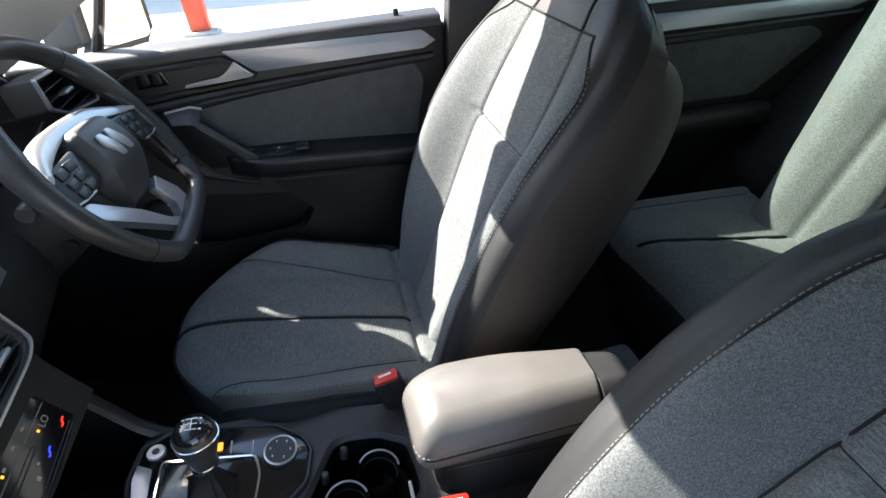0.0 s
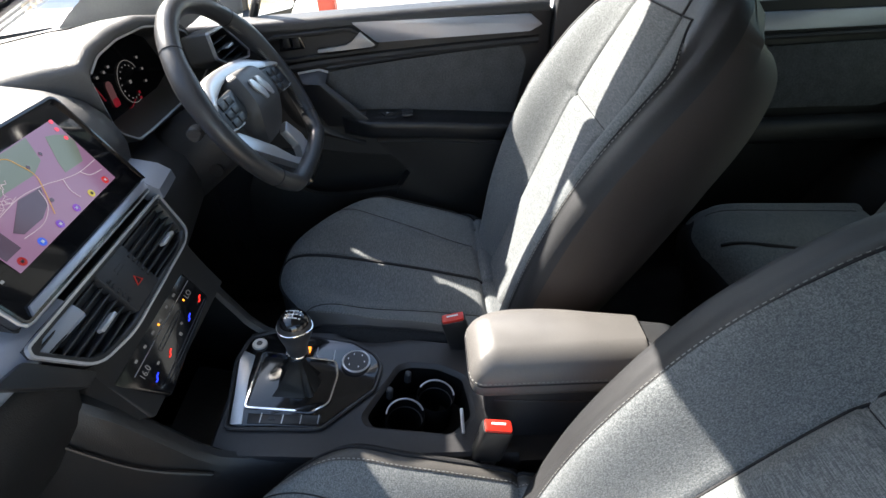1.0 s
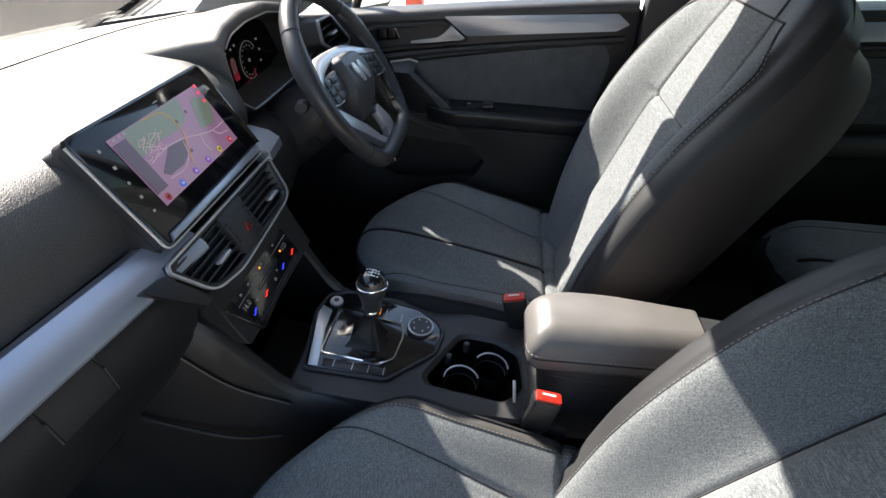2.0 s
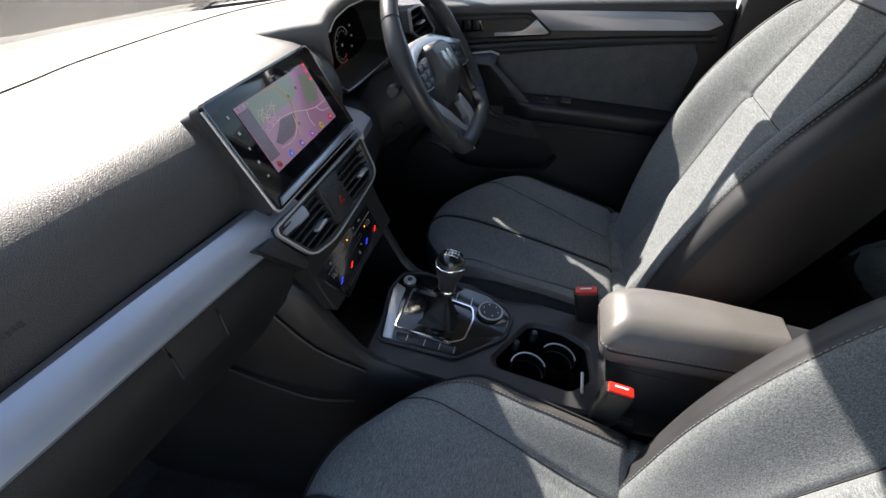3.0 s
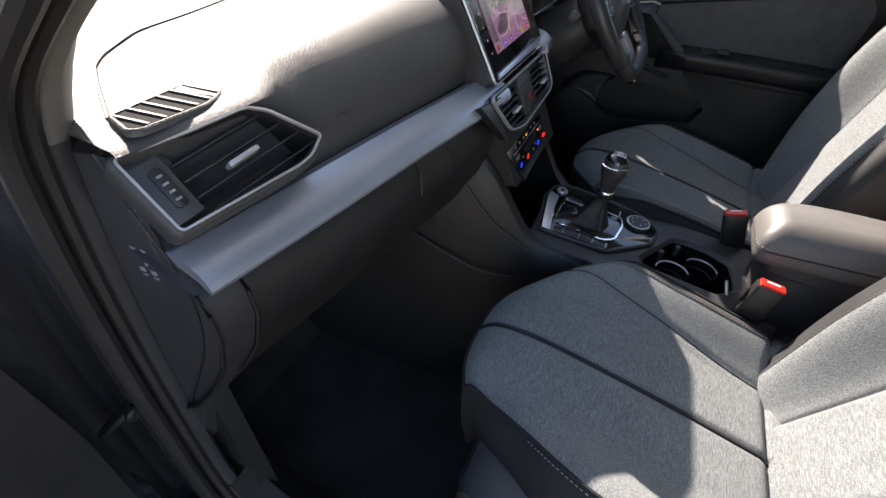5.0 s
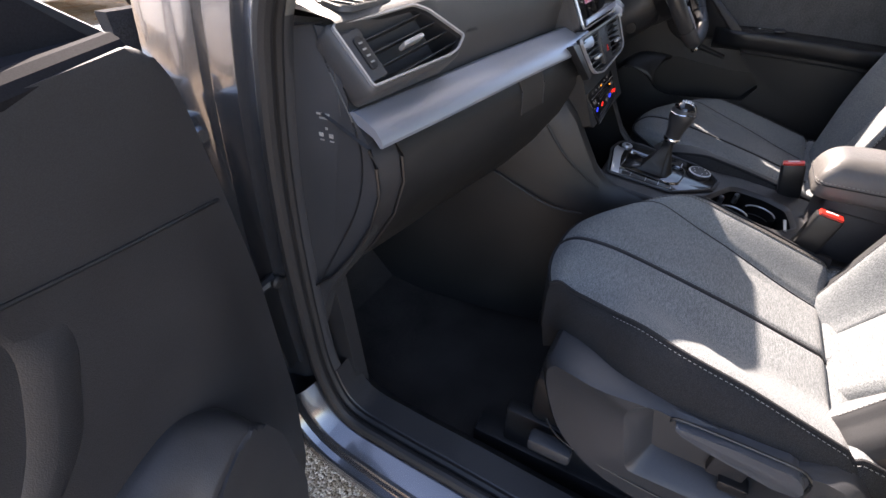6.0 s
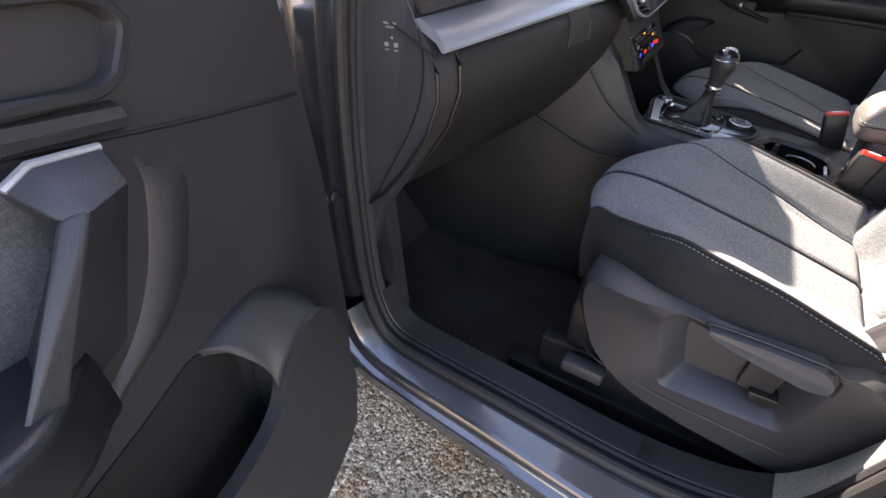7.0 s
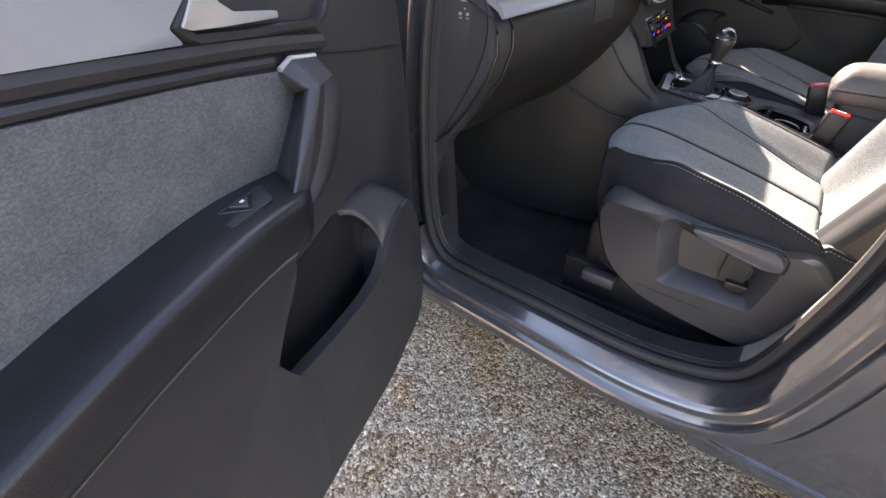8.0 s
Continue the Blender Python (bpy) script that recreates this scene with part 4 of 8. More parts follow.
def hollow_plate(bm, outer, inner, z0, z1, zfloor, m, bevel=0.006, n=96, floor=True, bottom=None):
    """A plate from z0 to z1 with a dished recess of outline inner, down to zfloor."""
    c = sum((Vector((p[0], p[1])) for p in inner), Vector((0, 0))) / len(inner)
    o, i = sample(outer, c, n), sample(inner, c, n)
    o2 = [p.lerp(c, min(0.3, bevel / max(0.02, (p - c).length))) for p in o]
    i2 = [p.lerp(c, min(0.3, bevel * 0.8 / max(0.01, (p - c).length))) for p in i]
    loops = [(o, z0), (o, z1 - bevel), (o2, z1), (i, z1), (i2, z1 - bevel * 0.6), (sample(bottom, c, n) if bottom else [p.lerp(c, 0.10) for p in i], zfloor)]
    vs = [[bm.verts.new(m @ Vector((p.x, p.y, z))) for p in loop] for loop, z in loops]
    for a, b in zip(vs, vs[1:]):
        for j in range(n):
            bm.faces.new((a[j], a[(j + 1) % n], b[(j + 1) % n], b[j]))
    if floor:
        bm.faces.new(vs[-1])
        bm.faces.new(vs[0][::-1])


front_seat(-0.345, "grey and black cloth passenger seat beside the open door", -1, (10.5, 0.012, 1.15, -0.028, 0.87, 0.0, 1.0))
front_seat(0.338, "grey and black cloth driver seat behind the steering wheel", 1, (-2.2, 0.0, 1.0, -0.010, 0.95, 0.012, 0.965))


def rear_bench():
    bench = thing("rear_bench", "grey cloth rear bench seat with upright backrest", "car seat")
    def top(x, s):
        """The cushion's upper side, s from its front edge to the backrest, with rolled ends."""
        z = 0.688 - 0.03 * s - 0.055 * math.exp(-s / 0.05) + 0.010 * math.cos(x * 2 * math.pi / 0.39) * (1 - s)
        z -= 0.050 * smoothstep(0.50, 0.585, abs(x)) ** 2
        z -= 0.007 * math.exp(-((abs(x) - 0.36 + 0.075 * s) / 0.008) ** 2) + 0.005 * math.exp(-((abs(x) - 0.49) / 0.007) ** 2)
        return Vector((x, -0.845 - 0.46 * s - 0.05 * smoothstep(0.40, 0.58, abs(x)) * (1 - s) + 0.015 * math.cos(x * 2 * math.pi / 0.39), z))

    bm = bmesh.new()
    rows = [[top(-0.585 + 1.17 * i / 90, (j / 24) ** 1.5) for i in range(91)] for j in range(25)]
    loft(bm, rows)
    part("bench_cushion", bm, FABRIC, bench, "grey woven rear cushion", 80)
    bm = bmesh.new()
    loft(bm, [[p + Vector((0, d, dz)) for p in rows[0]] for d, dz in ((0, 0), (0.008, -0.012), (0.012, -0.035), (0.0, -0.10), (-0.05, -0.20), (-0.06, -0.33))])
    part("bench_front", bm, FABRIC_SIDE, bench, "dark front of the rear cushion", 60)
    for x0, x1 in ((-0.44, 0.20), (0.205, 0.44)):
        bm = bmesh.new()
        rows2 = []
        for j in range(15):
            v = j / 14
            row = []
            for i in range(41):
                u = i / 40
                x = (x0 + (x1 - x0) * u) * (0.96 + 0.16 * v)
                w = math.sin(math.pi * u)
                ins = 0.02 * (1 - w ** 0.3)
                bulge = 0.030 * math.exp(-((x - 0.365) / 0.055) ** 2) - 0.010 * math.exp(-((x - 0.285) / 0.010) ** 2) - 0.008 * math.exp(-((x - 0.205 + 0.02 * v) / 0.008) ** 2)
                row.append((x, -1.25 - 0.20 * v + 0.03 * w ** 0.5 - ins + bulge, 0.64 + 0.62 * v - 0.03 * smoothstep(0.9, 1, v)))
            rows2.append(row)
        slab(bm, rows2, 0.12, (0, -1, -0.4))
        part("rear_backrest", bm, FABRIC, bench, "grey cloth rear backrest section", 60)
    for sx in (-1, 1):
        bm = bmesh.new()
        tube(bm, [top(sx * (0.36 - 0.075 * s), s) + Vector((0, 0, 0.004)) for s in (0.06 + 0.90 * j / 24 for j in range(25))], 0.0042, seg=6)
        part("bench_seam", bm, PIPING, bench, "black cord seam in the rear cushion")
        bm = bmesh.new()
        tube(bm, [top(sx * 0.49, s) + Vector((0, 0, 0.002)) for s in (0.05 + 0.9 * j / 24 for j in range(25))], 0.0018, seg=5)
        part("bench_side_seam", bm, PIPING, bench, "thin dark seam near the end of the cushion")
    return bench


rear_bench()


# ---- centre console ----
CONSOLE = axes((0, 0, 0.711), (1, 0, 0), (0, 0.9917, 0.129))   # the sloping top of the console
console = thing("centre_console", "dark plastic centre console with cup holders between the seats", "console")
SIDE = Matrix(((0, 0, 1, 0), (1, 0, 0, 0), (0, 1, 0, 0), (0, 0, 0, 1)))   # plate in (y, z), thickness along x
bm = bmesh.new()
cup_outline = round_poly([(-0.070, -0.088), (-0.052, -0.078), (0.050, -0.132), (0.058, -0.152), (0.055, -0.205), (0.032, -0.252), (-0.018, -0.260), (-0.048, -0.262), (-0.082, -0.225)], 0.010, 4)
top_outline = round_poly([(-0.118, 0.13), (-0.122, -0.05), (-0.108, -0.30), (0.10, -0.30), (0.120, -0.05), (0.116, 0.13)], 0.01, 3)
hollow_plate(bm, top_outline, cup_outline, -0.03, 0.0, -0.008, CONSOLE, bevel=0.005, n=120, floor=False)
part("console_top", bm, PLASTIC, console, "dark console top round the cup holders")
bm = bmesh.new()
loft(bm, [[CONSOLE @ Vector((p[0], p[1], z)) for p in inset(cup_outline, d)] for d, z in ((0.002, -0.006), (0.005, -0.03), (0.007, -0.086), (0.03, -0.088))], closed=True)
bm.faces.new([bm.verts.new(CONSOLE @ Vector((p[0], p[1], -0.0882))) for p in inset(cup_outline, 0.008)])
part("cup_tray", bm, TRAY, console, "black sunken cup holder tray")
bm = bmesh.new()
prism(bm, [(0.24, 0.30), (0.24, 0.66), (0.10, 0.60), (-0.27, 0.60), (-0.30, 0.64), (-0.66, 0.62), (-0.66, 0.30)], -0.105, 0.105, SIDE, 0.012)
part("console_body", bm, BLACK, console, "black lower body of the console")
for sx in (-1, 1):
    bm = bmesh.new()
    rows = []
    for t in range(41):
        s = t / 40
        y = 0.74 - 1.06 * s
        zt = soft([(-0.32, 0.66), (-0.10, 0.695), (0.06, 0.715), (0.12, 0.745), (0.20, 0.885), (0.30, 0.93), (0.74, 0.98)], y)
        xo = soft([(-0.32, 0.108), (0.0, 0.121), (0.10, 0.128), (0.20, 0.143), (0.30, 0.160), (0.74, 0.20)], y)
        rows.append([(sx * (xo - 0.022), y, zt - 0.012), (sx * (xo - 0.016), y, zt - 0.001), (sx * (xo - 0.006), y, zt), (sx * (xo + 0.002), y, zt - 0.010), (sx * (xo + 0.012), y + 0.004, zt - 0.06), (sx * (xo + 0.022), y + 0.01, max(0.36, zt - 0.2)), (sx * (xo + 0.03), y + 0.01, 0.32)])
    loft(bm, rows)
    part("console_cheek", bm, CHEEK, console, "dark padded side of the console")
bm = bmesh.new()
tube(bm, smooth_path([(-0.193, 0.345, 0.735), (-0.187, 0.273, 0.700), (-0.176, 0.200, 0.667), (-0.160, 0.134, 0.658)], 5), 0.0030, seg=8)
part("panel_ridge", bm, CHEEK, console, "moulded ridge on the console side")
bm = bmesh.new()
tube(bm, smooth_path([(-0.1655, 0.238, 0.850), (-0.1575, 0.184, 0.775), (-0.139, 0.114, 0.716)], 5), 0.0024, seg=6)
part("panel_gap", bm, BLACK, console, "narrow gap between console side panels")

plate_outline = [(-0.074, 0.112), (-0.073, -0.020), (-0.002, -0.094), (0.043, -0.102), (0.064, -0.090), (0.090, -0.052), (0.110, 0.084), (0.092, 0.122), (0.045, 0.131)]
bm = bmesh.new()
prism(bm, round_poly(plate_outline, 0.008, 3), -0.004, 0.005, CONSOLE, 0.002)
part("shifter_plate", bm, GLOSS_BLACK, console, "glossy black panel round the gear lever")
bm = bmesh.new()
tube(bm, [CONSOLE @ Vector((p[0], p[1], 0.004)) for p in round_poly(inset(plate_outline, -0.004), 0.008, 3)], 0.0028, closed=True, seg=6)
part("plate_edge", bm, PLASTIC, console, "dark rounded edge of the shifter panel")
bm = bmesh.new()
prism(bm, round_poly([(-0.072, 0.110), (-0.072, 0.092), (0.008, 0.105), (0.056, 0.107), (0.066, 0.127), (0.045, 0.129)], 0.002, 2), 0.004, 0.0065, CONSOLE, 0.001)
part("silver_corner", bm, SATIN, console, "satin silver corner of the shifter panel")
ring_out = round_poly([(-0.046, 0.098), (0.064, 0.096), (0.048, -0.030), (0.018, -0.037), (-0.036, -0.030), (-0.052, -0.006)], 0.009, 4)
bm = bmesh.new()
ring_plate(bm, ring_out, inset(ring_out, 0.0028), 0.003, 0.009, CONSOLE)
part("boot_ring", bm, CHROME, console, "chrome ring round the gear boot")
for i, (px, py) in enumerate(((-0.0615, 0.068), (-0.0625, 0.036), (-0.0625, 0.009), (-0.0620, -0.017))):
    bm = bmesh.new()
    box(bm, (px, py, 0.006), (0.015, 0.0012, 0.002), CONSOLE)
    part("button_gap", bm, SATIN, console, "thin silver bar between console buttons")
bm = bmesh.new()
prism(bm, [(-0.0535, 0.088), (-0.0705, 0.086), (-0.0705, -0.019), (-0.0555, -0.021)], 0.004, 0.0062, CONSOLE, 0.0008)
part("button_strip", bm, BLACK, console, "black strip of console buttons")
bm = bmesh.new()
box(bm, (-0.062, 0.052, 0.0068), (0.006, 0.009, 0.0012), CONSOLE)
part("button_symbol", bm, PLASTIC_GREY, console, "faint symbol on a button")
for px, py in ((0.0680, 0.006), (0.0625, -0.024)):
    bm = bmesh.new()
    box(bm, (px, py, 0.006), (0.020, 0.0014, 0.002), CONSOLE)
    part("button_gap", bm, SATIN, console, "thin silver bar between console buttons")
bm = bmesh.new()
box(bm, (0.0715, 0.021, 0.0066), (0.013, 0.007, 0.0016), CONSOLE, 0.0005)
part("warning_lamp", bm, glow("amber_lamp", (1.0, 0.30, 0.03), 0.55), console, "small amber lit button")

dial = thing("drive_mode_dial", "round black drive mode dial with a silver rim on the console", "dial")
bm = bmesh.new()
lathe(bm, [(0.028, 0.002), (0.028, 0.006), (0.024, 0.008), (0.0235, 0.016), (0.0225, 0.018)], CONSOLE @ pose(0.045, -0.063, -0.005), 40)
part("dial_body", bm, BLACK, dial)
bm = bmesh.new()
lathe(bm, [(0.0235, 0.0165), (0.0235, 0.0185), (0.0212, 0.0190), (0.0205, 0.0185)], CONSOLE @ pose(0.045, -0.063, -0.005), 40)
part("dial_rim", bm, SATIN, dial, "silver rim")
bm = bmesh.new()
lathe(bm, [(0.0208, 0.0186), (0.0200, 0.0194), (0.010, 0.0196)], CONSOLE @ pose(0.045, -0.063, -0.005), 40)
part("dial_face", bm, PLASTIC_GREY, dial, "charcoal face")
bm = bmesh.new()
for a in (20, 75, 130, 200, 260, 320):
    q = radians(a)
    box(bm, (0.045 + 0.014 * math.cos(q), -0.063 + 0.014 * math.sin(q), 0.0152), (0.003, 0.0016, 0.0008), CONSOLE)
part("dial_marks", bm, WHITE_PRINT, dial, "small white marks")
start = thing("start_button", "round silver engine start button on the console", "button")
bm = bmesh.new()
lathe(bm, [(0.0125, 0.002), (0.0125, 0.008), (0.011, 0.0105)], CONSOLE @ pose(0.081, 0.106, -0.002), 28)
part("button_cap", bm, SATIN, start)
bm = bmesh.new()
lathe(bm, [(0.005, 0.0102), (0.005, 0.0112)], CONSOLE @ pose(0.081, 0.106, -0.002), 16)
part("button_mark", bm, PLASTIC_GREY, start, "small dark mark")

# gear lever
gear = thing("gear_lever", "manual gear lever with glossy knob and black leather boot", "gear lever")
bm = bmesh.new()
rows = []
base = [Vector((p[0], p[1])) for p in inset(ring_out, 0.005)]
cb = sum(base, Vector((0, 0))) / len(base)
knob_foot = CONSOLE.inverted() @ Vector((0.004, 0.012, 0.795))
for j in range(11):
    s = j / 10
    w = (1 - s) ** 2.0
    row = []
    for i, p in enumerate(base):
        q = (p - cb)
        a = i / len(base) * 2 * math.pi
        fold = 1 + 0.16 * math.sin(a * 5 + s * 4) * math.sin(math.pi * s) + 0.05 * math.sin(a * 9 + 2) * s
        rr = q * w * fold + q.normalized() * 0.0125 * s
        centre = cb.lerp(Vector((knob_foot.x, knob_foot.y)), s ** 0.9)
        z = -0.004 + (knob_foot.z + 0.004) * s ** 1.25 - 0.016 * math.sin(math.pi * min(1, s * 1.8)) * (1 - s)
        row.append(CONSOLE @ Vector((centre.x + rr.x, centre.y + rr.y, z)))
    rows.append(row)
loft(bm, rows, closed=True)
part("gear_boot", bm, material("black_boot_leather", (0.005, 0.005, 0.0055), 0.55, grain=0.2, grain_scale=900, bump=0.0003), gear, "soft folded black leather boot", 70)
stick = axes((0.003, 0.010, 0.790), (1, 0, 0), (0, 0.99, 0.14))
bm = bmesh.new()
lathe(bm, [(0.0150, 0), (0.0168, 0.003), (0.0170, 0.006), (0.0154, 0.009)], stick, 28)
part("knob_collar", bm, CHROME, gear, "chrome collar")
bm = bmesh.new()
lathe(bm, [(0.0150, 0.008), (0.0156, 0.018), (0.0178, 0.030), (0.0215, 0.041), (0.0246, 0.052), (0.0250, 0.061), (0.0238, 0.069), (0.0210, 0.0745)], stick, 36)
part("knob", bm, WHEEL_LEATHER, gear, "black leather gear knob", 60)
bm = bmesh.new()
lathe(bm, [(0.0222, 0.0705), (0.0212, 0.0760), (0.0180, 0.0812), (0.0125, 0.0846), (0.0062, 0.0862), (0.0010, 0.0866)], stick, 36)
part("knob_cap", bm, GLOSS_BLACK, gear, "glossy black cap", 60)


def knob_radius(z):
    return float(np.interp(z, [0.041, 0.052, 0.061, 0.069, 0.0755], [0.0215, 0.0246, 0.0250, 0.0238, 0.0210]))


sweep = []
for j in range(40):
    a = 2 * math.pi * j / 40
    z = 0.0665 - 0.0105 * max(0.0, math.cos(a + 1.1)) ** 1.5 + 0.004 * math.cos(a + 1.1)
    sweep.append(stick @ Vector((knob_radius(z) * math.cos(a), knob_radius(z) * math.sin(a), z)))
bm = bmesh.new()
tube(bm, sweep, 0.0013, closed=True, seg=8)
part("knob_ring", bm, CHROME, gear, "chrome ring that dips round the knob")
bm = bmesh.new()
for px in (-0.007, 0.0, 0.007):
    box(bm, (px, 0, 0.0861), (0.0011, 0.013, 0.0012), stick)
box(bm, (0, 0, 0.0863), (0.014, 0.0011, 0.0012), stick)
for px in (-0.007, 0.0, 0.007):
    for py in (-0.0095, 0.0095):
        box(bm, (px, py, 0.0847), (0.0018, 0.0026, 0.0014), stick)
part("shift_pattern", bm, WHITE_PRINT, gear, "white shift pattern")

# cup holders
for cx, cy, a0, a1 in ((-0.036, -0.149, -72, 88), (0.003, -0.200, -88, 60)):
    bm = bmesh.new()
    tube(bm, [CONSOLE @ Vector((cx + 0.0305 * math.cos(a), cy + 0.0305 * math.sin(a), -0.018)) for a in (radians(a0 + (a1 - a0) * j / 30) for j in range(31))], 0.0016, seg=6)
    part("cup_ring", bm, SATIN, console, "thin bright edge of a cup holder")
    bm = bmesh.new()
    tube(bm, [CONSOLE @ Vector((cx + 0.0290 * math.cos(a), cy + 0.0290 * math.sin(a), -0.038)) for a in (2 * math.pi * j / 40 for j in range(40))], 0.0012, closed=True, seg=6)
    part("well_ring", bm, PLASTIC, console, "dark step inside a cup holder")
    bm = bmesh.new()
    rows = [[CONSOLE @ Vector((cx + r * math.cos(a), cy + r * math.sin(a), z)) for a in (math.pi * 2 * j / 32 for j in range(32))] for r, z in ((0.0320, -0.086), (0.0322, -0.020), (0.0312, -0.0175), (0.0302, -0.020), (0.0298, -0.084), (0.010, -0.085))]
    loft(bm, rows, closed=True)
    part("cup_well", bm, TRAY, console, "deep black cup holder well")
for px, py in ((0.006, -0.122), (0.040, -0.152)):
    bm = bmesh.new()
    lathe(bm, [(0.006, -0.03), (0.006, -0.010), (0.004, -0.007)], CONSOLE @ pose(px, py, 0), 14)
    part("cup_grip", bm, PLASTIC_GREY, console, "small round cup grip")
bm = bmesh.new()
box(bm, (-0.058, -0.238, 0.004), (0.044, 0.0055, 0.004), CONSOLE, 0.0015)
part("card_slot", bm, SATIN, console, "pale edge of a card slot")

# armrest
armrest = thing("armrest", "stitched dark leatherette armrest on the centre console", "armrest")
lid = round_poly([(-0.071, -0.248), (-0.075, -0.50), (0.022, -0.50), (0.056, -0.375), (0.060, -0.290), (0.040, -0.248)], [0.024, 0.006, 0.006, 0.05, 0.04, 0.024], 7)


def drawn_in(pts, d, keep=0):
    """An outline shrunk by about d on every side; keep holds its rear (-1) or its front (1) where it is."""
    x0, x1 = min(p[0] for p in pts), max(p[0] for p in pts)
    y0, y1 = min(p[1] for p in pts), max(p[1] for p in pts)
    cx, cy = (x0 + x1) / 2, ((y0 + y1) / 2, y1, y0)[keep]
    grow = 2 if keep == 0 else 1
    return [((p[0] - cx) * (1 - 2 * d / (x1 - x0)) + cx, (p[1] - cy) * (1 - grow * d / (y1 - y0)) + cy) for p in pts]


bm = bmesh.new()
rows = [[(p[0], p[1], z) for p in drawn_in(lid, d, -1)] for d, z in ((0.010, 0.756), (0.003, 0.760), (0.0004, 0.770), (0.0, 0.787), (0.0016, 0.797), (0.0050, 0.806), (0.0105, 0.8155), (0.0180, 0.8240), (0.0270, 0.8300), (0.0360, 0.8330))]
loft(bm, rows, closed=True, caps=True)
part("lid", bm, LEATHER, armrest, "padded leatherette lid with a rounded top", 70)
# Continues the lid; its shading is put into the colour as darker vinyl.
bm = bmesh.new()
rear = round_poly([(-0.075, -0.5025), (-0.071, -0.565), (0.008, -0.565), (0.021, -0.5025)], [0.004, 0.016, 0.016, 0.004], 5)
loft(bm, [[(p[0], p[1], z) for p in drawn_in(rear, d, 1)] for d, z in ((0.004, 0.750), (0.0, 0.765), (0.0, 0.788), (0.0016, 0.798), (0.005, 0.808), (0.011, 0.818), (0.020, 0.826), (0.028, 0.829))], closed=True, caps=True)
part("lid_rear", bm, EDGE_VINYL, armrest, "dark rear section of the armrest", 70)
bm = bmesh.new()
tube(bm, [Vector((p[0], p[1], 0.7855)) for p in drawn_in(lid, -0.0004)], 0.0014, closed=True, seg=5)
part("lid_seam", bm, PIPING, armrest, "dark seam round the lid")
bm = bmesh.new()
dashes(bm, [Vector((p[0], p[1], 0.7905)) for p in lid], 0.004, 0.0028, 0.0007)
part("lid_stitching", bm, THREAD, armrest, "pale stitching round the lid")
bm = bmesh.new()
prism(bm, round_poly([(-0.060, -0.272), (-0.066, -0.62), (0.050, -0.62), (0.046, -0.275)], 0.015, 3), 0.34, 0.762, None, 0.008)
part("storage_box", bm, PLASTIC, armrest, "dark plastic storage box under the lid")
bm = bmesh.new()
tube(bm, [(-0.0610, -0.285, 0.738), (-0.0635, -0.40, 0.728), (-0.0655, -0.55, 0.722)], 0.0014, seg=5)
part("box_gap", bm, BLACK, armrest, "dark gap in the storage box")


def buckle(at, lean, label):
    b = thing("belt_buckle", label, "seat belt", "belt buckles", at=at)
    m = pose(0, 0, 0, lean, 0, 0)
    bm = bmesh.new()
    prism(bm, round_poly([(-0.012, -0.022), (0.012, -0.022), (0.012, 0.022), (-0.012, 0.022)], 0.006, 3), -0.075, 0.0, m, 0.003)
    part("buckle_body", bm, BLACK, b, "black plastic buckle body")
    bm = bmesh.new()
    prism(bm, round_poly([(-0.010, -0.019), (0.008, -0.019), (0.008, 0.019), (-0.010, 0.019)], 0.003, 2), -0.004, 0.0045, m, 0.0015)
    part("red_button", bm, RED, b, "red release button")
    bm = bmesh.new()
    box(bm, (0.001, 0.0, 0.0050), (0.003, 0.020, 0.001), m)
    part("button_print", bm, WHITE_PRINT, b, "pale print on the button")
    bm = bmesh.new()
    box(bm, (0, -0.008, -0.13), (0.008, 0.026, 0.16), m, 0.003)
    # passenger stalk is silver to stand for the sunlight on it, the driver's black
    part("buckle_stalk", bm, SATIN if lean > 0 else BLACK, b, "stalk of the buckle")
    return b


buckle((-0.110, -0.283, 0.748), 12, "red and black belt buckle beside the armrest and passenger seat")
buckle((0.100, -0.232, 0.750), -12, "red and black belt buckle beside the driver seat")


# ---- dashboard ----
dash = thing("dashboard", "dark soft dashboard with a blue-silver trim strip", "dashboard")
TRIM_Y = [(-0.66, 0.336), (-0.50, 0.305), (-0.34, 0.277), (-0.15, 0.244), (0.0, 0.232), (0.15, 0.240), (0.34, 0.275), (0.50, 0.305), (0.68, 0.336)]
TRIM_Z = [(-0.66, 1.020), (-0.34, 1.030), (-0.15, 1.033), (0.15, 1.033), (0.68, 1.030)]


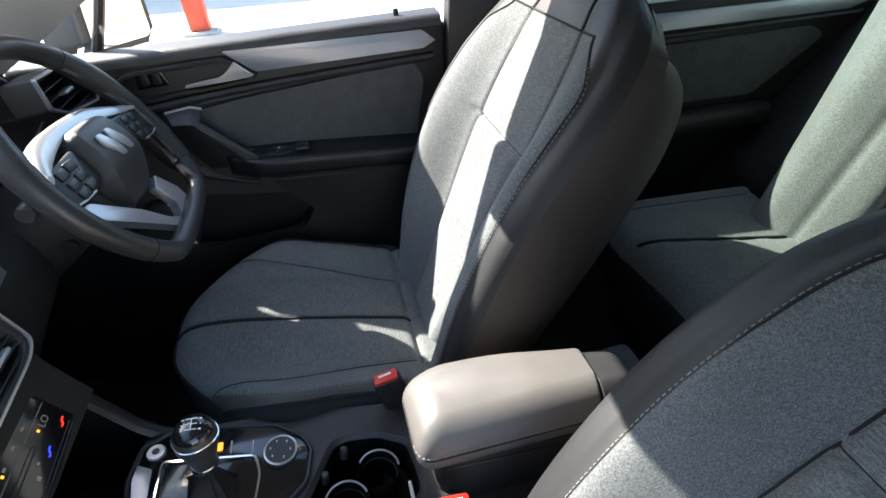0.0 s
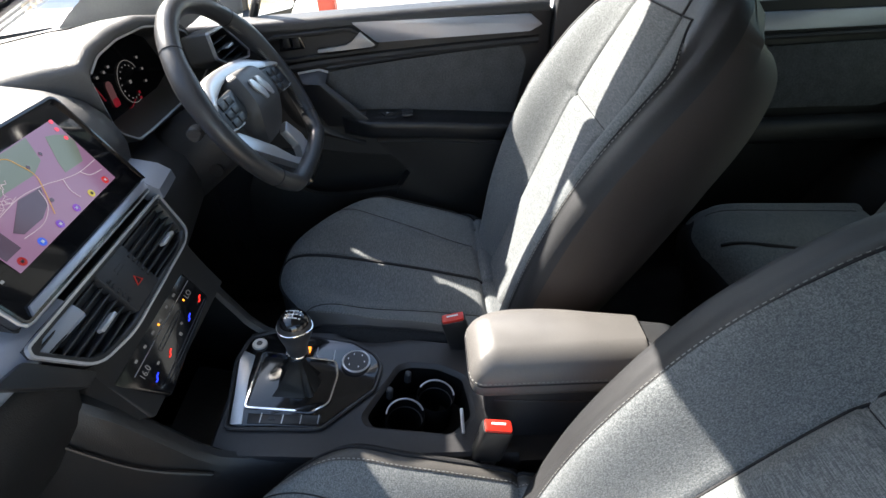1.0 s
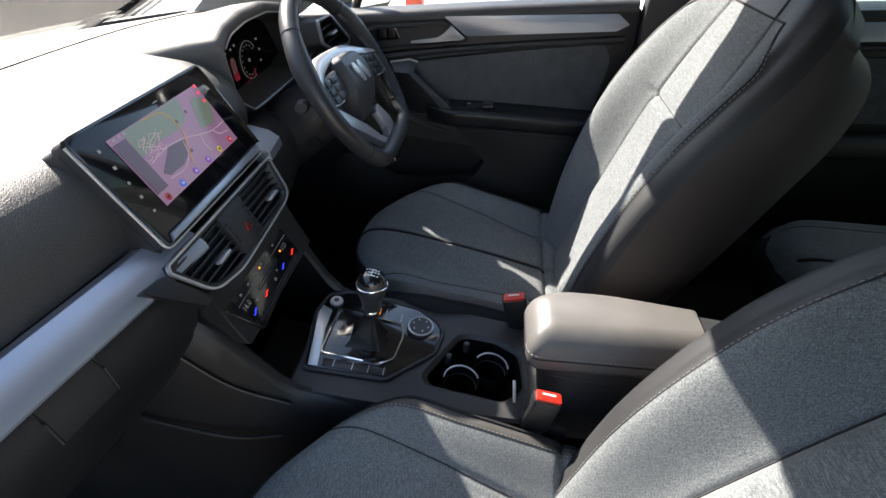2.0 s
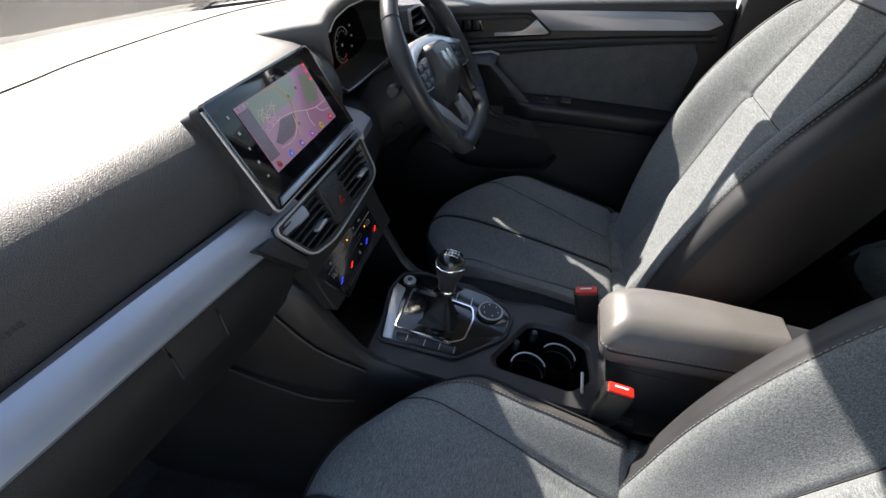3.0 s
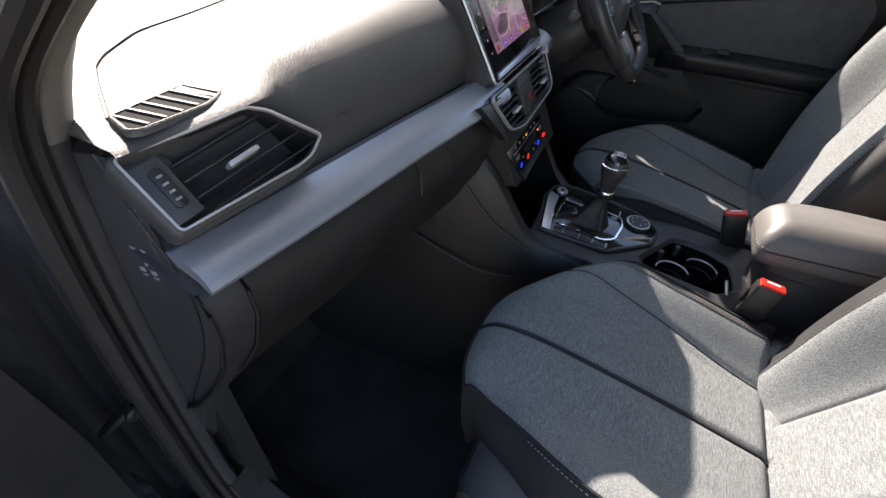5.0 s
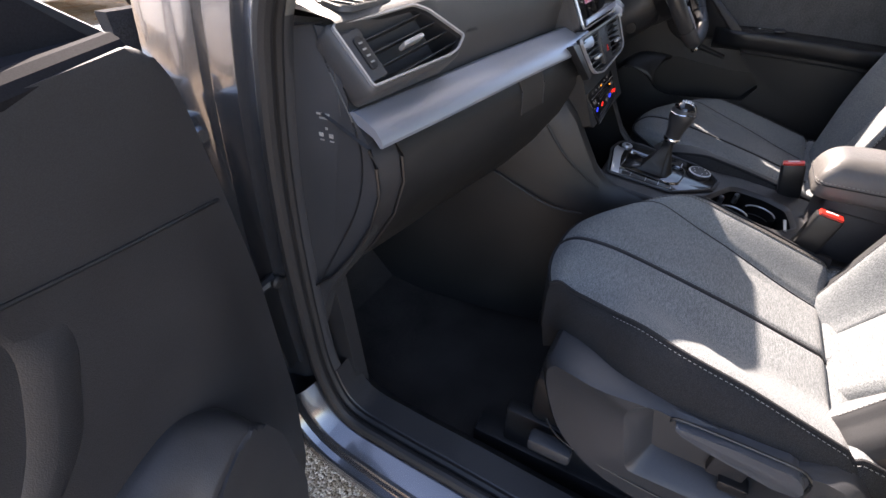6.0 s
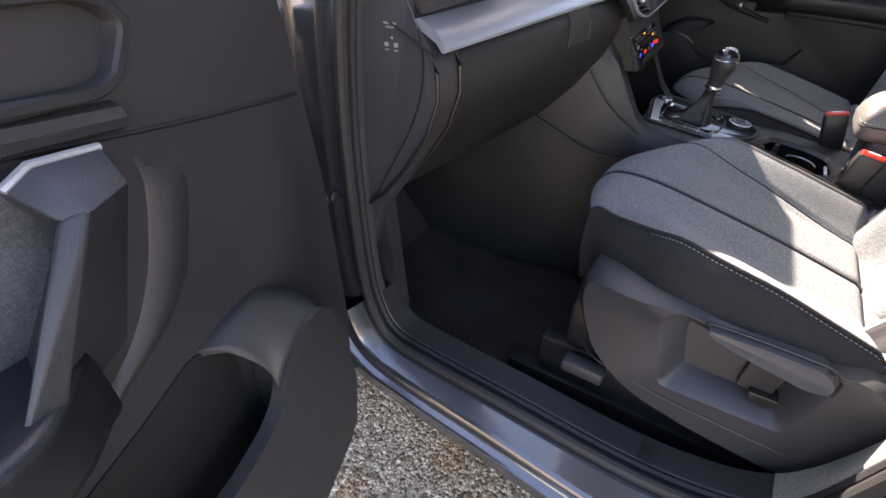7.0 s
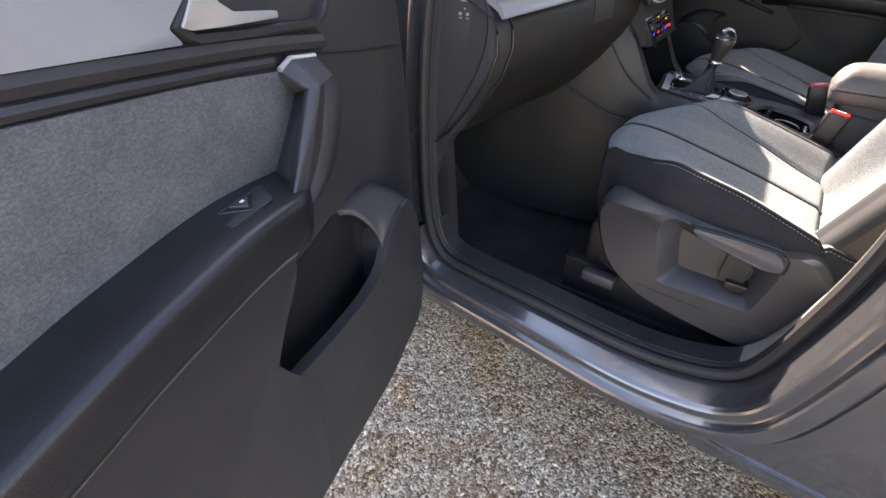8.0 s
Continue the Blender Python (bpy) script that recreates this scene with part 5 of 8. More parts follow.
def pad_row(x):
    """The pad's section from the trim up, over the crest and forward to the windscreen."""
    y0, z0 = soft(TRIM_Y, x), soft(TRIM_Z, x)
    end = 0.86 - 0.30 * (abs(x) / 0.66) ** 2.2
    prof = [(0.004, -0.02), (0.000, 0.004), (-0.004, 0.025), (0.000, 0.048), (0.010, 0.068), (0.026, 0.085), (0.048, 0.097), (0.080, 0.105), (0.14, 0.110), (0.22, 0.111)]
    full = [(0.004, -0.02), (0.004, 0.030), (0.002, 0.055), (-0.004, 0.074), (-0.008, 0.0815), (-0.002, 0.0855), (0.014, 0.0885), (0.05, 0.0925), (0.12, 0.101), (0.22, 0.107)]
    w = max(0.0, min(1.0, (-0.455 - x) / 0.06))
    w = w * w * (3 - 2 * w)
    prof = [(a + (c - a) * w, b + (e - b) * w) for (a, b), (c, e) in zip(prof, full)]
    bay = 0.095 * smoothstep(0.195, 0.235, x) * (1 - smoothstep(0.575, 0.61, x))   # the hollow that takes the instruments
    row = [Vector((x, y0 + a + bay * (1 - smoothstep(0.04, 0.2, a)), z0 + b + 0.004 * math.cos(x * 2.4))) for a, b in prof]
    last = row[-1]
    for t in (0.35, 0.7, 1.0):
        row.append(Vector((x, last.y + (end - last.y) * t, last.z - 0.012 * t)))
    return row


bm = bmesh.new()
xs = [-0.652 + 1.34 * i / 60 for i in range(61)]
loft(bm, [pad_row(x) for x in xs])
part("dash_pad", bm, DASH, dash, "grained soft dark dash pad", 60)
def on_pad(x, y, lift=0.0):
    """The point of the pad's top above a place in the plan."""
    row = pad_row(x)[5:]
    return Vector((x, y, float(np.interp(y, [p.y for p in row], [p.z for p in row])) + lift))


# fine seam across the pad
bm = bmesh.new()
tube(bm, [on_pad(p.x, p.y, 0.0006) for p in smooth_path([(-0.620, 0.374, 0), (-0.590, 0.424, 0), (-0.567, 0.460, 0), (-0.552, 0.480, 0), (-0.521, 0.504, 0), (-0.469, 0.523, 0), (-0.38, 0.538, 0), (-0.286, 0.561, 0), (-0.19, 0.578, 0), (-0.08, 0.590, 0), (0.07, 0.607, 0), (0.45, 0.590, 0), (0.6, 0.49, 0)], 8)], 0.0020, seg=6)
part("pad_seam", bm, BLACK, dash, "thin dark seam across the dash top")
# small embossed word on the pad
curve = bpy.data.curves.new("embossed_word", "FONT")
curve.body, curve.size, curve.align_x = "AIRBAG", 0.0078, "CENTER"
curve.extrude = 0.0006
holder = new("embossed_word", curve)
mesh = bpy.data.meshes.new_from_object(holder)
bpy.data.objects.remove(holder)
mesh.transform(axes((-0.412, 0.2855, 1.0555), (0.026, -0.005, 0.001), (0.001, 0.0008, 0.007)))
mesh.materials.clear()
mesh.materials.append(PLASTIC)
word = new("embossed_word", mesh)
word.parent = dash
word["label"] = "small dark embossed word"
# cowl strip at the foot of the windscreen
bm = bmesh.new()
tube(bm, [pad_row(x)[-1] + Vector((0, 0.012, 0.002)) for x in xs[2:-2]], 0.010, seg=8, flat=0.6)
part("cowl_strip", bm, PLASTIC, dash, "dark strip at the foot of the windscreen")
# end panel facing the open door
bm = bmesh.new()
end_pts = [(0.335, 1.02), (0.318, 1.06), (0.320, 1.090), (0.345, 1.098), (0.56, 1.098), (0.60, 0.95), (0.56, 0.62), (0.46, 0.58), (0.415, 0.70), (0.372, 0.755), (0.315, 0.84), (0.290, 0.905), (0.300, 0.97)]
prism(bm, round_poly(end_pts, 0.015, 3), -0.651, -0.612, SIDE, 0.006, 3)
part("dash_end", bm, PLASTIC_GREY, dash, "dark end panel of the dashboard")
bm = bmesh.new()
tube(bm, smooth_path([(-0.6515, 0.36, 1.10), (-0.6515, 0.345, 1.05), (-0.6515, 0.318, 0.985), (-0.6515, 0.316, 0.93), (-0.6515, 0.34, 0.86), (-0.6515, 0.40, 0.76), (-0.6515, 0.435, 0.70)], 6), 0.0013, seg=5)
tube(bm, smooth_path([(-0.6515, 0.345, 1.102), (-0.6515, 0.43, 1.085), (-0.6515, 0.452, 1.05)], 6), 0.0013, seg=5)
part("end_panel_gap", bm, BLACK, dash, "thin gap round the side panel")
# printed warning label and marks
bm = bmesh.new()
for y, z, w, h in ((0.366, 0.998, 0.020, 0.0026), (0.366, 0.993, 0.013, 0.0022), (0.374, 0.971, 0.006, 0.005), (0.358, 0.971, 0.006, 0.005), (0.374, 0.964, 0.006, 0.0016), (0.358, 0.964, 0.006, 0.0016), (0.364, 0.980, 0.003, 0.003)):
    box(bm, (-0.6518, y, z), (0.0012, w, h))
part("warning_label", bm, THREAD, dash, "white printed bars of a warning label")

# silver strip
bm = bmesh.new()
rows = []
for i in range(45):
    x = -0.650 + 0.560 * i / 44
    y0, z0 = soft(TRIM_Y, x), soft(TRIM_Z, x)
    rows.append([Vector((x, y0 + 0.000, z0 - 0.016)), Vector((x, y0 - 0.015, z0 - 0.0125)), Vector((x, y0 - 0.030, z0 - 0.0195)), Vector((x, y0 - 0.044, z0 - 0.0300)), Vector((x, y0 - 0.0515, z0 - 0.0405)), Vector((x, y0 - 0.0535, z0 - 0.0470)), Vector((x, y0 - 0.0525, z0 - 0.0510)), Vector((x, y0 - 0.0490, z0 - 0.0515)), Vector((x, y0 - 0.040, z0 - 0.040)), Vector((x, y0 - 0.015, z0 - 0.026))])
loft(bm, rows, closed=True, caps=True)
part("silver_strip", bm, SILVER, dash, "satin blue-silver trim strip", 22)
bm = bmesh.new()
rows = []
for i in range(25):
    x = 0.13 + 0.062 * i / 24
    y0, z0 = soft(TRIM_Y, x) - 0.028, soft(TRIM_Z, x) - 0.006
    rows.append([Vector((x, y0 + 0.03, z0 + 0.010)), Vector((x, y0 - 0.008, z0)), Vector((x, y0 - 0.024, z0 - 0.012)), Vector((x, y0 - 0.026, z0 - 0.026)), Vector((x, y0, z0 - 0.03))])
loft(bm, rows, closed=True, caps=True)
part("silver_strip", bm, SILVER, dash, "satin blue-silver trim strip", 40)

# lower dash and glovebox
def lower_row(x, grow=0.0):
    y0 = soft(TRIM_Y, x)
    z0 = soft(TRIM_Z, x)
    return [Vector((x, y0 + a, z0 + b)) for a, b in ((0.03, -0.02), (-0.036 - grow, -0.052), (-0.044 - grow, -0.075), (-0.045 - grow, -0.11), (-0.025 - grow, -0.165), (0.015 - grow, -0.225), (0.065, -0.285), (0.12, -0.33), (0.28, -0.36))]


bm = bmesh.new()
loft(bm, [lower_row(-0.657 + 0.042 * i / 6) for i in range(7)])
part("dash_corner", bm, PLASTIC, dash, "dark plastic corner beside the glovebox", 50)
bm = bmesh.new()
loft(bm, [lower_row(0.155 + 0.52 * i / 20) for i in range(21)])
part("lower_dash", bm, PLASTIC, dash, "dark plastic lower dash", 50)
bm = bmesh.new()
loft(bm, [lower_row(-0.612 + 0.472 * i / 24, 0.003) for i in range(25)], caps=True)
part("glovebox", bm, CHEEK, dash, "dark plastic glovebox lid", 50)
for gx in (-0.6135, -0.657):
    bm = bmesh.new()
    tube(bm, [p + Vector((0, -0.003, 0)) for p in lower_row(gx)[1:8]], 0.0026, seg=6)
    part("glovebox_edge", bm, BLACK, dash, "dark edge gap beside the glovebox")
latch = bmesh.new()
slab(latch, [[p + Vector((0, -0.0015, 0)) for p in (lower_row(x, 0.003)[1], lower_row(x, 0.003)[2], lower_row(x, 0.003)[3])] for x in (-0.336, -0.315, -0.290, -0.272)], 0.010, (0, 1, 0))
latch = part("glovebox_latch", latch, BLACK, dash, "black glovebox handle recess")
for gx in (-0.338, -0.270):
    bm = bmesh.new()
    tube(bm, [p + Vector((0, -0.0015, 0)) for p in lower_row(gx, 0.003)[1:4]], 0.0014, seg=5)
    part("latch_edge", bm, PLASTIC_GREY, latch, "thin raised edge of the recess")

# left air vent
VENT = axes((-0.575, 0.292, 1.072), (0.163, -0.027, 0.025), Vector((0, 0.62, 0.78)))
vi = VENT.inverted()
vent_pts = [(-0.651, 0.288, 1.038), (-0.654, 0.335, 1.098), (-0.587, 0.318, 1.101), (-0.535, 0.306, 1.105), (-0.518, 0.296, 1.097), (-0.487, 0.261, 1.065), (-0.510, 0.257, 1.053), (-0.527, 0.259, 1.049)]
vout = [(lambda q: (q.x, q.y))(vi @ Vector(p)) for p in vent_pts]
vr = round_poly(vout, 0.006, 4)
def vent_unit(parent, frame, outline, slats, silver_w, depth=0.05, lip=0.006, split=None, knob=None):
    """An air outlet: hollow dark box, bright edge frame, slats and a slider."""
    inn = inset(outline, silver_w)
    bm = bmesh.new()
    ring_plate(bm, outline, inn, -0.002, lip, frame)
    part("vent_frame", bm, SATIN, parent, "bright rim of the air vent")
    bm = bmesh.new()
    ring_plate(bm, inset(outline, 0.0008), inset(outline, 0.004), -0.030, -0.002, frame)
    part("vent_body", bm, PLASTIC, parent, "dark body of the air vent")
    bm = bmesh.new()
    vs = [[bm.verts.new(frame @ Vector((p[0], p[1], z))) for p in inset(outline, silver_w + d)] for z, d in ((0.002, 0.0), (-0.004, 0.002), (-depth, 0.004))]
    for a, b in zip(vs, vs[1:]):
        for j in range(len(a)):
            bm.faces.new((a[j], a[(j + 1) % len(a)], b[(j + 1) % len(a)], b[j]))
    bm.faces.new(vs[-1])
    part("vent_box", bm, BLACK, parent, "black hollow of the air vent")
    xs0 = min(p[0] for p in inn)
    ys0, ys1 = min(p[1] for p in inn), max(p[1] for p in inn)
    x_lo = split if split is not None else xs0
    for i in range(slats):
        y = ys0 + (ys1 - ys0) * (i + 0.6) / slats
        hits = []
        for a, b in zip(inn, inn[1:] + inn[:1]):
            if (a[1] - y) * (b[1] - y) < 0:
                hits.append(a[0] + (b[0] - a[0]) * (y - a[1]) / (b[1] - a[1]))
        if len(hits) < 2:
            continue
        h0, h1 = max(min(hits), x_lo) + 0.001, max(hits) - 0.001
        if h1 - h0 < 0.015:
            continue
        bm = bmesh.new()
        box(bm, ((h0 + h1) / 2, y, -0.009), (h1 - h0, 0.0016, 0.011), frame, 0.0005)
        part("slat", bm, PLASTIC, parent)
    if knob:
        bm = bmesh.new()
        box(bm, (knob[0], knob[1], 0.001), (0.034, 0.0055, 0.016), frame, 0.002)
        part("vent_slider", bm, SATIN, parent, "silver vent slider")


left_vent = thing("air_vent", "angular air vent with a bright rim and slider", "air vent", "dash air vents")
v_split = (vi @ Vector((-0.621, 0.300, 1.066))).x
v_knob = vi @ Vector((-0.567, 0.2885, 1.071))
v_panel = vi @ Vector((-0.6365, 0.308, 1.068))
vent_unit(left_vent, VENT, vr, 5, 0.0024, split=v_split, knob=(v_knob.x, v_knob.y))
bm = bmesh.new()
box(bm, (v_panel.x, v_panel.y - 0.001, -0.006), (0.028, 0.058, 0.018), VENT, 0.002)
part("thumbwheel_panel", bm, PLASTIC_GREY, left_vent, "charcoal panel with a thumbwheel")
bm = bmesh.new()
prism(bm, round_poly([(-0.0060, -0.019), (0.0060, -0.019), (0.0065, 0.019), (-0.0060, 0.019)], 0.005, 4), 0.002, 0.0062, VENT @ pose(v_panel.x + 0.002, v_panel.y, 0), 0.001)
part("thumbwheel", bm, BLACK, left_vent, "black thumbwheel")
bm = bmesh.new()
for i in range(4):
    box(bm, (v_panel.x + 0.002, v_panel.y - 0.0115 + 0.0075 * i, 0.0066), (0.0052, 0.0019, 0.001), VENT)
part("wheel_marks", bm, THREAD, left_vent, "pale ribs on the thumbwheel")
bm = bmesh.new()
loft(bm, [[VENT @ Vector((p[0], p[1], z)) for p in inset(vr, d)] for d, z in ((-0.0005, 0.002), (-0.0035, 0.0), (-0.0055, -0.006), (-0.0060, -0.030), (-0.002, -0.045))], closed=True)
part("vent_bezel", bm, DASH, left_vent, "soft dark bezel round the vent", 50)
# demister grille on the dash top
gm = axes((-0.555, 0.350, on_pad(-0.555, 0.350).z), (1, 0.0, 0.0), (0, 1, 0.09))
bm = bmesh.new()
gpts = round_poly([(-0.067, 0.022), (-0.078, -0.015), (-0.070, -0.024), (-0.004, -0.028), (0.018, -0.021), (0.075, 0.026), (0.070, 0.034)], 0.005, 3)
gin = inset(gpts, 0.0045)
loft(bm, [[gm @ Vector((p[0], p[1], z)) for p in loop] for loop, z in ((inset(gpts, -0.001), -0.004), (gpts, 0.0010), (inset(gpts, 0.0015), 0.0022), (inset(gpts, 0.0034), 0.0018), (gin, -0.0006))], closed=True)
grille = thing("demister_grille", "slim slatted demister grille on the dash top", "air vent", "dash air vents")
part("grille_rim", bm, DASH, grille, "dark soft rim")
bm = bmesh.new()
prism(bm, inset(gpts, 0.003), -0.0006, 0.0006, gm)
part("grille_floor", bm, TRAY, grille, "black slot")
for i in range(8):
    x = -0.062 + 0.0160 * i
    bm = bmesh.new()
    hits = []
    for a, b in zip(gin, gin[1:] + gin[:1]):
        if (a[0] - x) * (b[0] - x) < 0:
            hits.append(a[1] + (b[1] - a[1]) * (x - a[0]) / (b[0] - a[0]))
    if len(hits) >= 2 and max(hits) - min(hits) > 0.006:
        h0, h1 = min(hits), max(hits)
        m2 = gm @ pose(x, (h0 + h1) / 2, 0.0016, 0, 0, 9)
        box(bm, (0, 0, 0), (0.0024, (h1 - h0) * 1.02, 0.002), m2)
        part("grille_slat", bm, DASH, grille)
    else:
        bm.free()

# ---- touch screen ----
SBL, SBR, STL = Vector((-0.139, 0.193, 1.019)), Vector((0.132, 0.203, 1.017)), Vector((-0.139, 0.258, 1.155))
SCREEN = axes((SBL + SBR) / 2, SBR - SBL, STL - SBL)
screen = thing("touch_screen", "wide touch screen showing a pink and green map", "screen")
bm = bmesh.new()
body = round_poly([(-0.1385, 0.002), (0.1480, -0.003), (0.1410, 0.1525), (-0.1385, 0.1535)], [0.008, 0.006, 0.012, 0.010], 4)
ring_plate(bm, body, inset(body, 0.0030), -0.006, 0.0022, SCREEN)
part("screen_frame", bm, GLOSS_BLACK, screen, "gloss black screen surround")
bm = bmesh.new()
tube(bm, [SCREEN @ Vector((x, y, -0.0008)) for x, y in ((-0.1395, 0.146), (-0.1398, 0.07), (-0.1396, 0.008), (-0.1375, 0.0030), (-0.131, 0.0010), (0.0, -0.0010), (0.140, -0.0035))], 0.0023, seg=8)
part("screen_edge", bm, SATIN, screen, "satin silver edge along the side and foot of the screen")
bm = bmesh.new()
prism(bm, inset(body, 0.0006), -0.024, -0.005, SCREEN, 0.002)
part("screen_body", bm, PLASTIC, screen, "dark body of the screen")
bm = bmesh.new()
prism(bm, inset(body, 0.0022), -0.01, 0.0012, SCREEN, 0.0006)
part("screen_glass", bm, SCREEN_GLASS, screen, "glossy black screen glass")
bm = bmesh.new()
prism(bm, [(-0.128, 0.0050), (0.141, 0.0010), (0.137, 0.0115), (-0.122, 0.0135)], 0.0, 0.0050, SCREEN, 0.0018)
part("screen_bar", bm, SILVER, screen, "blue-silver bar along the foot of the screen")
bm = bmesh.new()
rows = []
for d, g in ((-0.018, 0.0), (-0.05, 0.004), (-0.10, -0.006)):
    rows.append([SCREEN @ Vector((p[0] * (1 + g), p[1] * (1.0 + g) - 0.004, d)) for p in body])
loft(bm, rows, closed=True, caps=True)
part("screen_back", bm, PLASTIC, screen, "dark housing behind the screen")


def screen_quad(u0, v0, u1, v1, z, mat, name, label):
    bm = bmesh.new()
    prism(bm, [(u0, v0), (u1, v0), (u1, v1), (u0, v1)], z - 0.0003, z, SCREEN)
    return part(name, bm, mat, screen, label)


MX0, MX1, MY0, MY1 = -0.0955, 0.1045, 0.0380, 0.1310
PINK = glow("pink_map", (0.26, 0.14, 0.24), 0.185)
GREEN = glow("green_map", (0.15, 0.18, 0.145), 0.185)
DARKMAP = glow("dark_map", (0.035, 0.022, 0.035), 0.45)
ROADS = glow("map_roads", (0.5, 0.42, 0.48), 0.18)
screen_quad(MX0, MY0, MX1, MY1, 0.0021, PINK, "map_ground", "pink map ground")


def map_patch(pts, mat, name, label, z=0.0026):
    bm = bmesh.new()
    prism(bm, pts, z - 0.0003, z, SCREEN)
    part(name, bm, mat, screen, label)


map_patch([(-0.069, 0.1300), (-0.072, 0.095), (-0.032, 0.0995), (0.017, 0.0965), (0.040, 0.1037), (0.052, 0.1300)], GREEN, "map_field", "green map field")
map_patch([(0.074, 0.120), (0.0563, 0.092), (0.0511, 0.079), (0.0862, 0.0765), (0.0960, 0.088), (0.103, 0.098), (0.103, 0.108), (0.088, 0.116)], GREEN, "map_field", "green map field")
map_patch([(-0.026, 0.0877), (0.008, 0.0837), (-0.0054, 0.0667), (-0.024, 0.0603), (-0.0557, 0.0608), (-0.063, 0.0683)], DARKMAP, "map_block", "dark built-up block on the map", 0.0028)
screen_quad(MX0 + 0.001, 0.054, -0.0715, 0.123, 0.0028, DARKMAP, "map_menu", "dark menu strip")


def map_road(bm, pts, r):
    tube(bm, [SCREEN @ Vector((p.x, p.y, 0.0030)) for p in smooth_path([(a, b, 0) for a, b in pts], 4)], r, seg=4)


random.seed(7)
bm = bmesh.new()
for k2 in range(13):
    px, py = -0.066 + 0.030 * random.random(), 0.092 + 0.022 * random.random()
    pts = [(px, py)]
    for _ in range(6):
        px += random.uniform(-0.004, 0.012)
        py += random.uniform(-0.006, 0.006)
        pts.append((min(px, -0.004), max(0.088, min(0.118, py))))
    tube(bm, [SCREEN @ Vector((a, b, 0.0030)) for a, b in pts], 0.00032, seg=4)
for pts in (((-0.068, 0.0847), (-0.0248, 0.0887), (0.0111, 0.0839), (0.0394, 0.0756), (0.0677, 0.0698), (0.102, 0.0694)), ((0.0394, 0.0756), (0.034, 0.062), (0.036, 0.050)), ((-0.060, 0.058), (-0.030, 0.056), (-0.006, 0.066), (0.003, 0.083)), ((0.0677, 0.0698), (0.076, 0.060), (0.098, 0.056))):
    map_road(bm, pts, 0.00050)
part("road_network", bm, ROADS, screen, "pale road network on the map")
bm = bmesh.new()
map_road(bm, ((-0.030, 0.1285), (0.0046, 0.1253), (0.0134, 0.1111), (0.0169, 0.0965), (0.0111, 0.0839), (-0.0091, 0.0554)), 0.00055)
part("main_road", bm, glow("amber_road", (0.50, 0.30, 0.10), 0.18), screen, "amber main road on the map")
for i, c in enumerate(((0.30, 0.01, 0.01), (0.04, 0.12, 0.7), (0.16, 0.04, 0.45), (0.20, 0.03, 0.45), (0.5, 0.40, 0.03), (0.6, 0.03, 0.03))):
    bm = bmesh.new()
    lathe(bm, [(0.0048, 0.0026), (0.0048, 0.0032)], SCREEN @ pose(-0.0840 + 0.0342 * i, 0.0448, 0), 16)
    icon = part("app_icon", bm, glow("icon_%s" % "abcdef"[i], c, 0.18), screen, "round coloured app icon")
    bm = bmesh.new()
    box(bm, (-0.0840 + 0.0342 * i, 0.0448, 0.0034), (0.0034, 0.0030, 0.0004), SCREEN)
    part("icon_mark", bm, WHITE_PRINT if i in (1, 2, 3, 5) else BLACK, icon)
for i, (px, py) in enumerate(((0.019, 0.1057), (0.0472, 0.1091), (0.0038, 0.0675), (0.100, 0.129), (0.097, 0.1193), (0.097, 0.1067))):
    bm = bmesh.new()
    lathe(bm, [(0.0026, 0.0026), (0.0026, 0.0033)], SCREEN @ pose(px, py, 0), 4 if i < 2 else 12)
    part("map_pin", bm, DARKMAP if i < 3 else glow("red_pin", (0.5, 0.03, 0.05), 0.5), screen, "small map pin")
SYMBOL = glow("pale_symbols", (0.4, 0.4, 0.4), 0.08)
for px, py, pz, w, h in ((-0.1150, 0.0442, 0.002, 0.004, 0.003), (-0.1145, 0.0643, 0.002, 0.004, 0.004), (-0.1135, 0.0836, 0.002, 0.003, 0.0035), (-0.1125, 0.1043, 0.002, 0.0045, 0.004), (-0.1125, 0.1261, 0.002, 0.004, 0.004),
                         (-0.086, 0.1275, 0.0029, 0.005, 0.003), (-0.077, 0.1275, 0.0029, 0.005, 0.003), (-0.068, 0.1275, 0.0029, 0.004, 0.003), (0.012, 0.1385, 0.0022, 0.010, 0.0012)):
    bm = bmesh.new()
    box(bm, (px, py, pz), (w, h, 0.0004), SCREEN)
    part("screen_symbol", bm, SYMBOL, screen, "small pale symbol")

# ---- centre vents and hazard switch ----
CV = axes((0, 0.184, 0.972), (1, 0, 0), (0, 0.37, 0.93))
centre_vents = thing("centre_vents", "pair of dark centre air vents in a silver frame", "air vent", "dash air vents")
cvo = round_poly([(-0.163, 0.027), (-0.1305, -0.033), (-0.070, -0.046), (0.099, -0.038), (0.1245, -0.029), (0.131, 0.035), (-0.158, 0.036)], [0.004, 0.018, 0.020, 0.014, 0.012, 0.004, 0.004], 4)
bm = bmesh.new()
hollow_plate(bm, cvo, inset(cvo, 0.006), -0.03, 0.006, -0.03, CV, bevel=0.003, n=90)
part("vents_body", bm, BLACK, centre_vents, "dark body of the vents")
bm = bmesh.new()
ring_plate(bm, inset(cvo, -0.0008), inset(cvo, 0.0020), 0.0025, 0.0080, CV)
part("vents_frame", bm, SATIN, centre_vents, "slim silver frame")
bm = bmesh.new()
prism(bm, inset(cvo, 0.007), -0.028, -0.020, CV)
part("vents_back", bm, BLACK, centre_vents, "black hollow behind the slats")
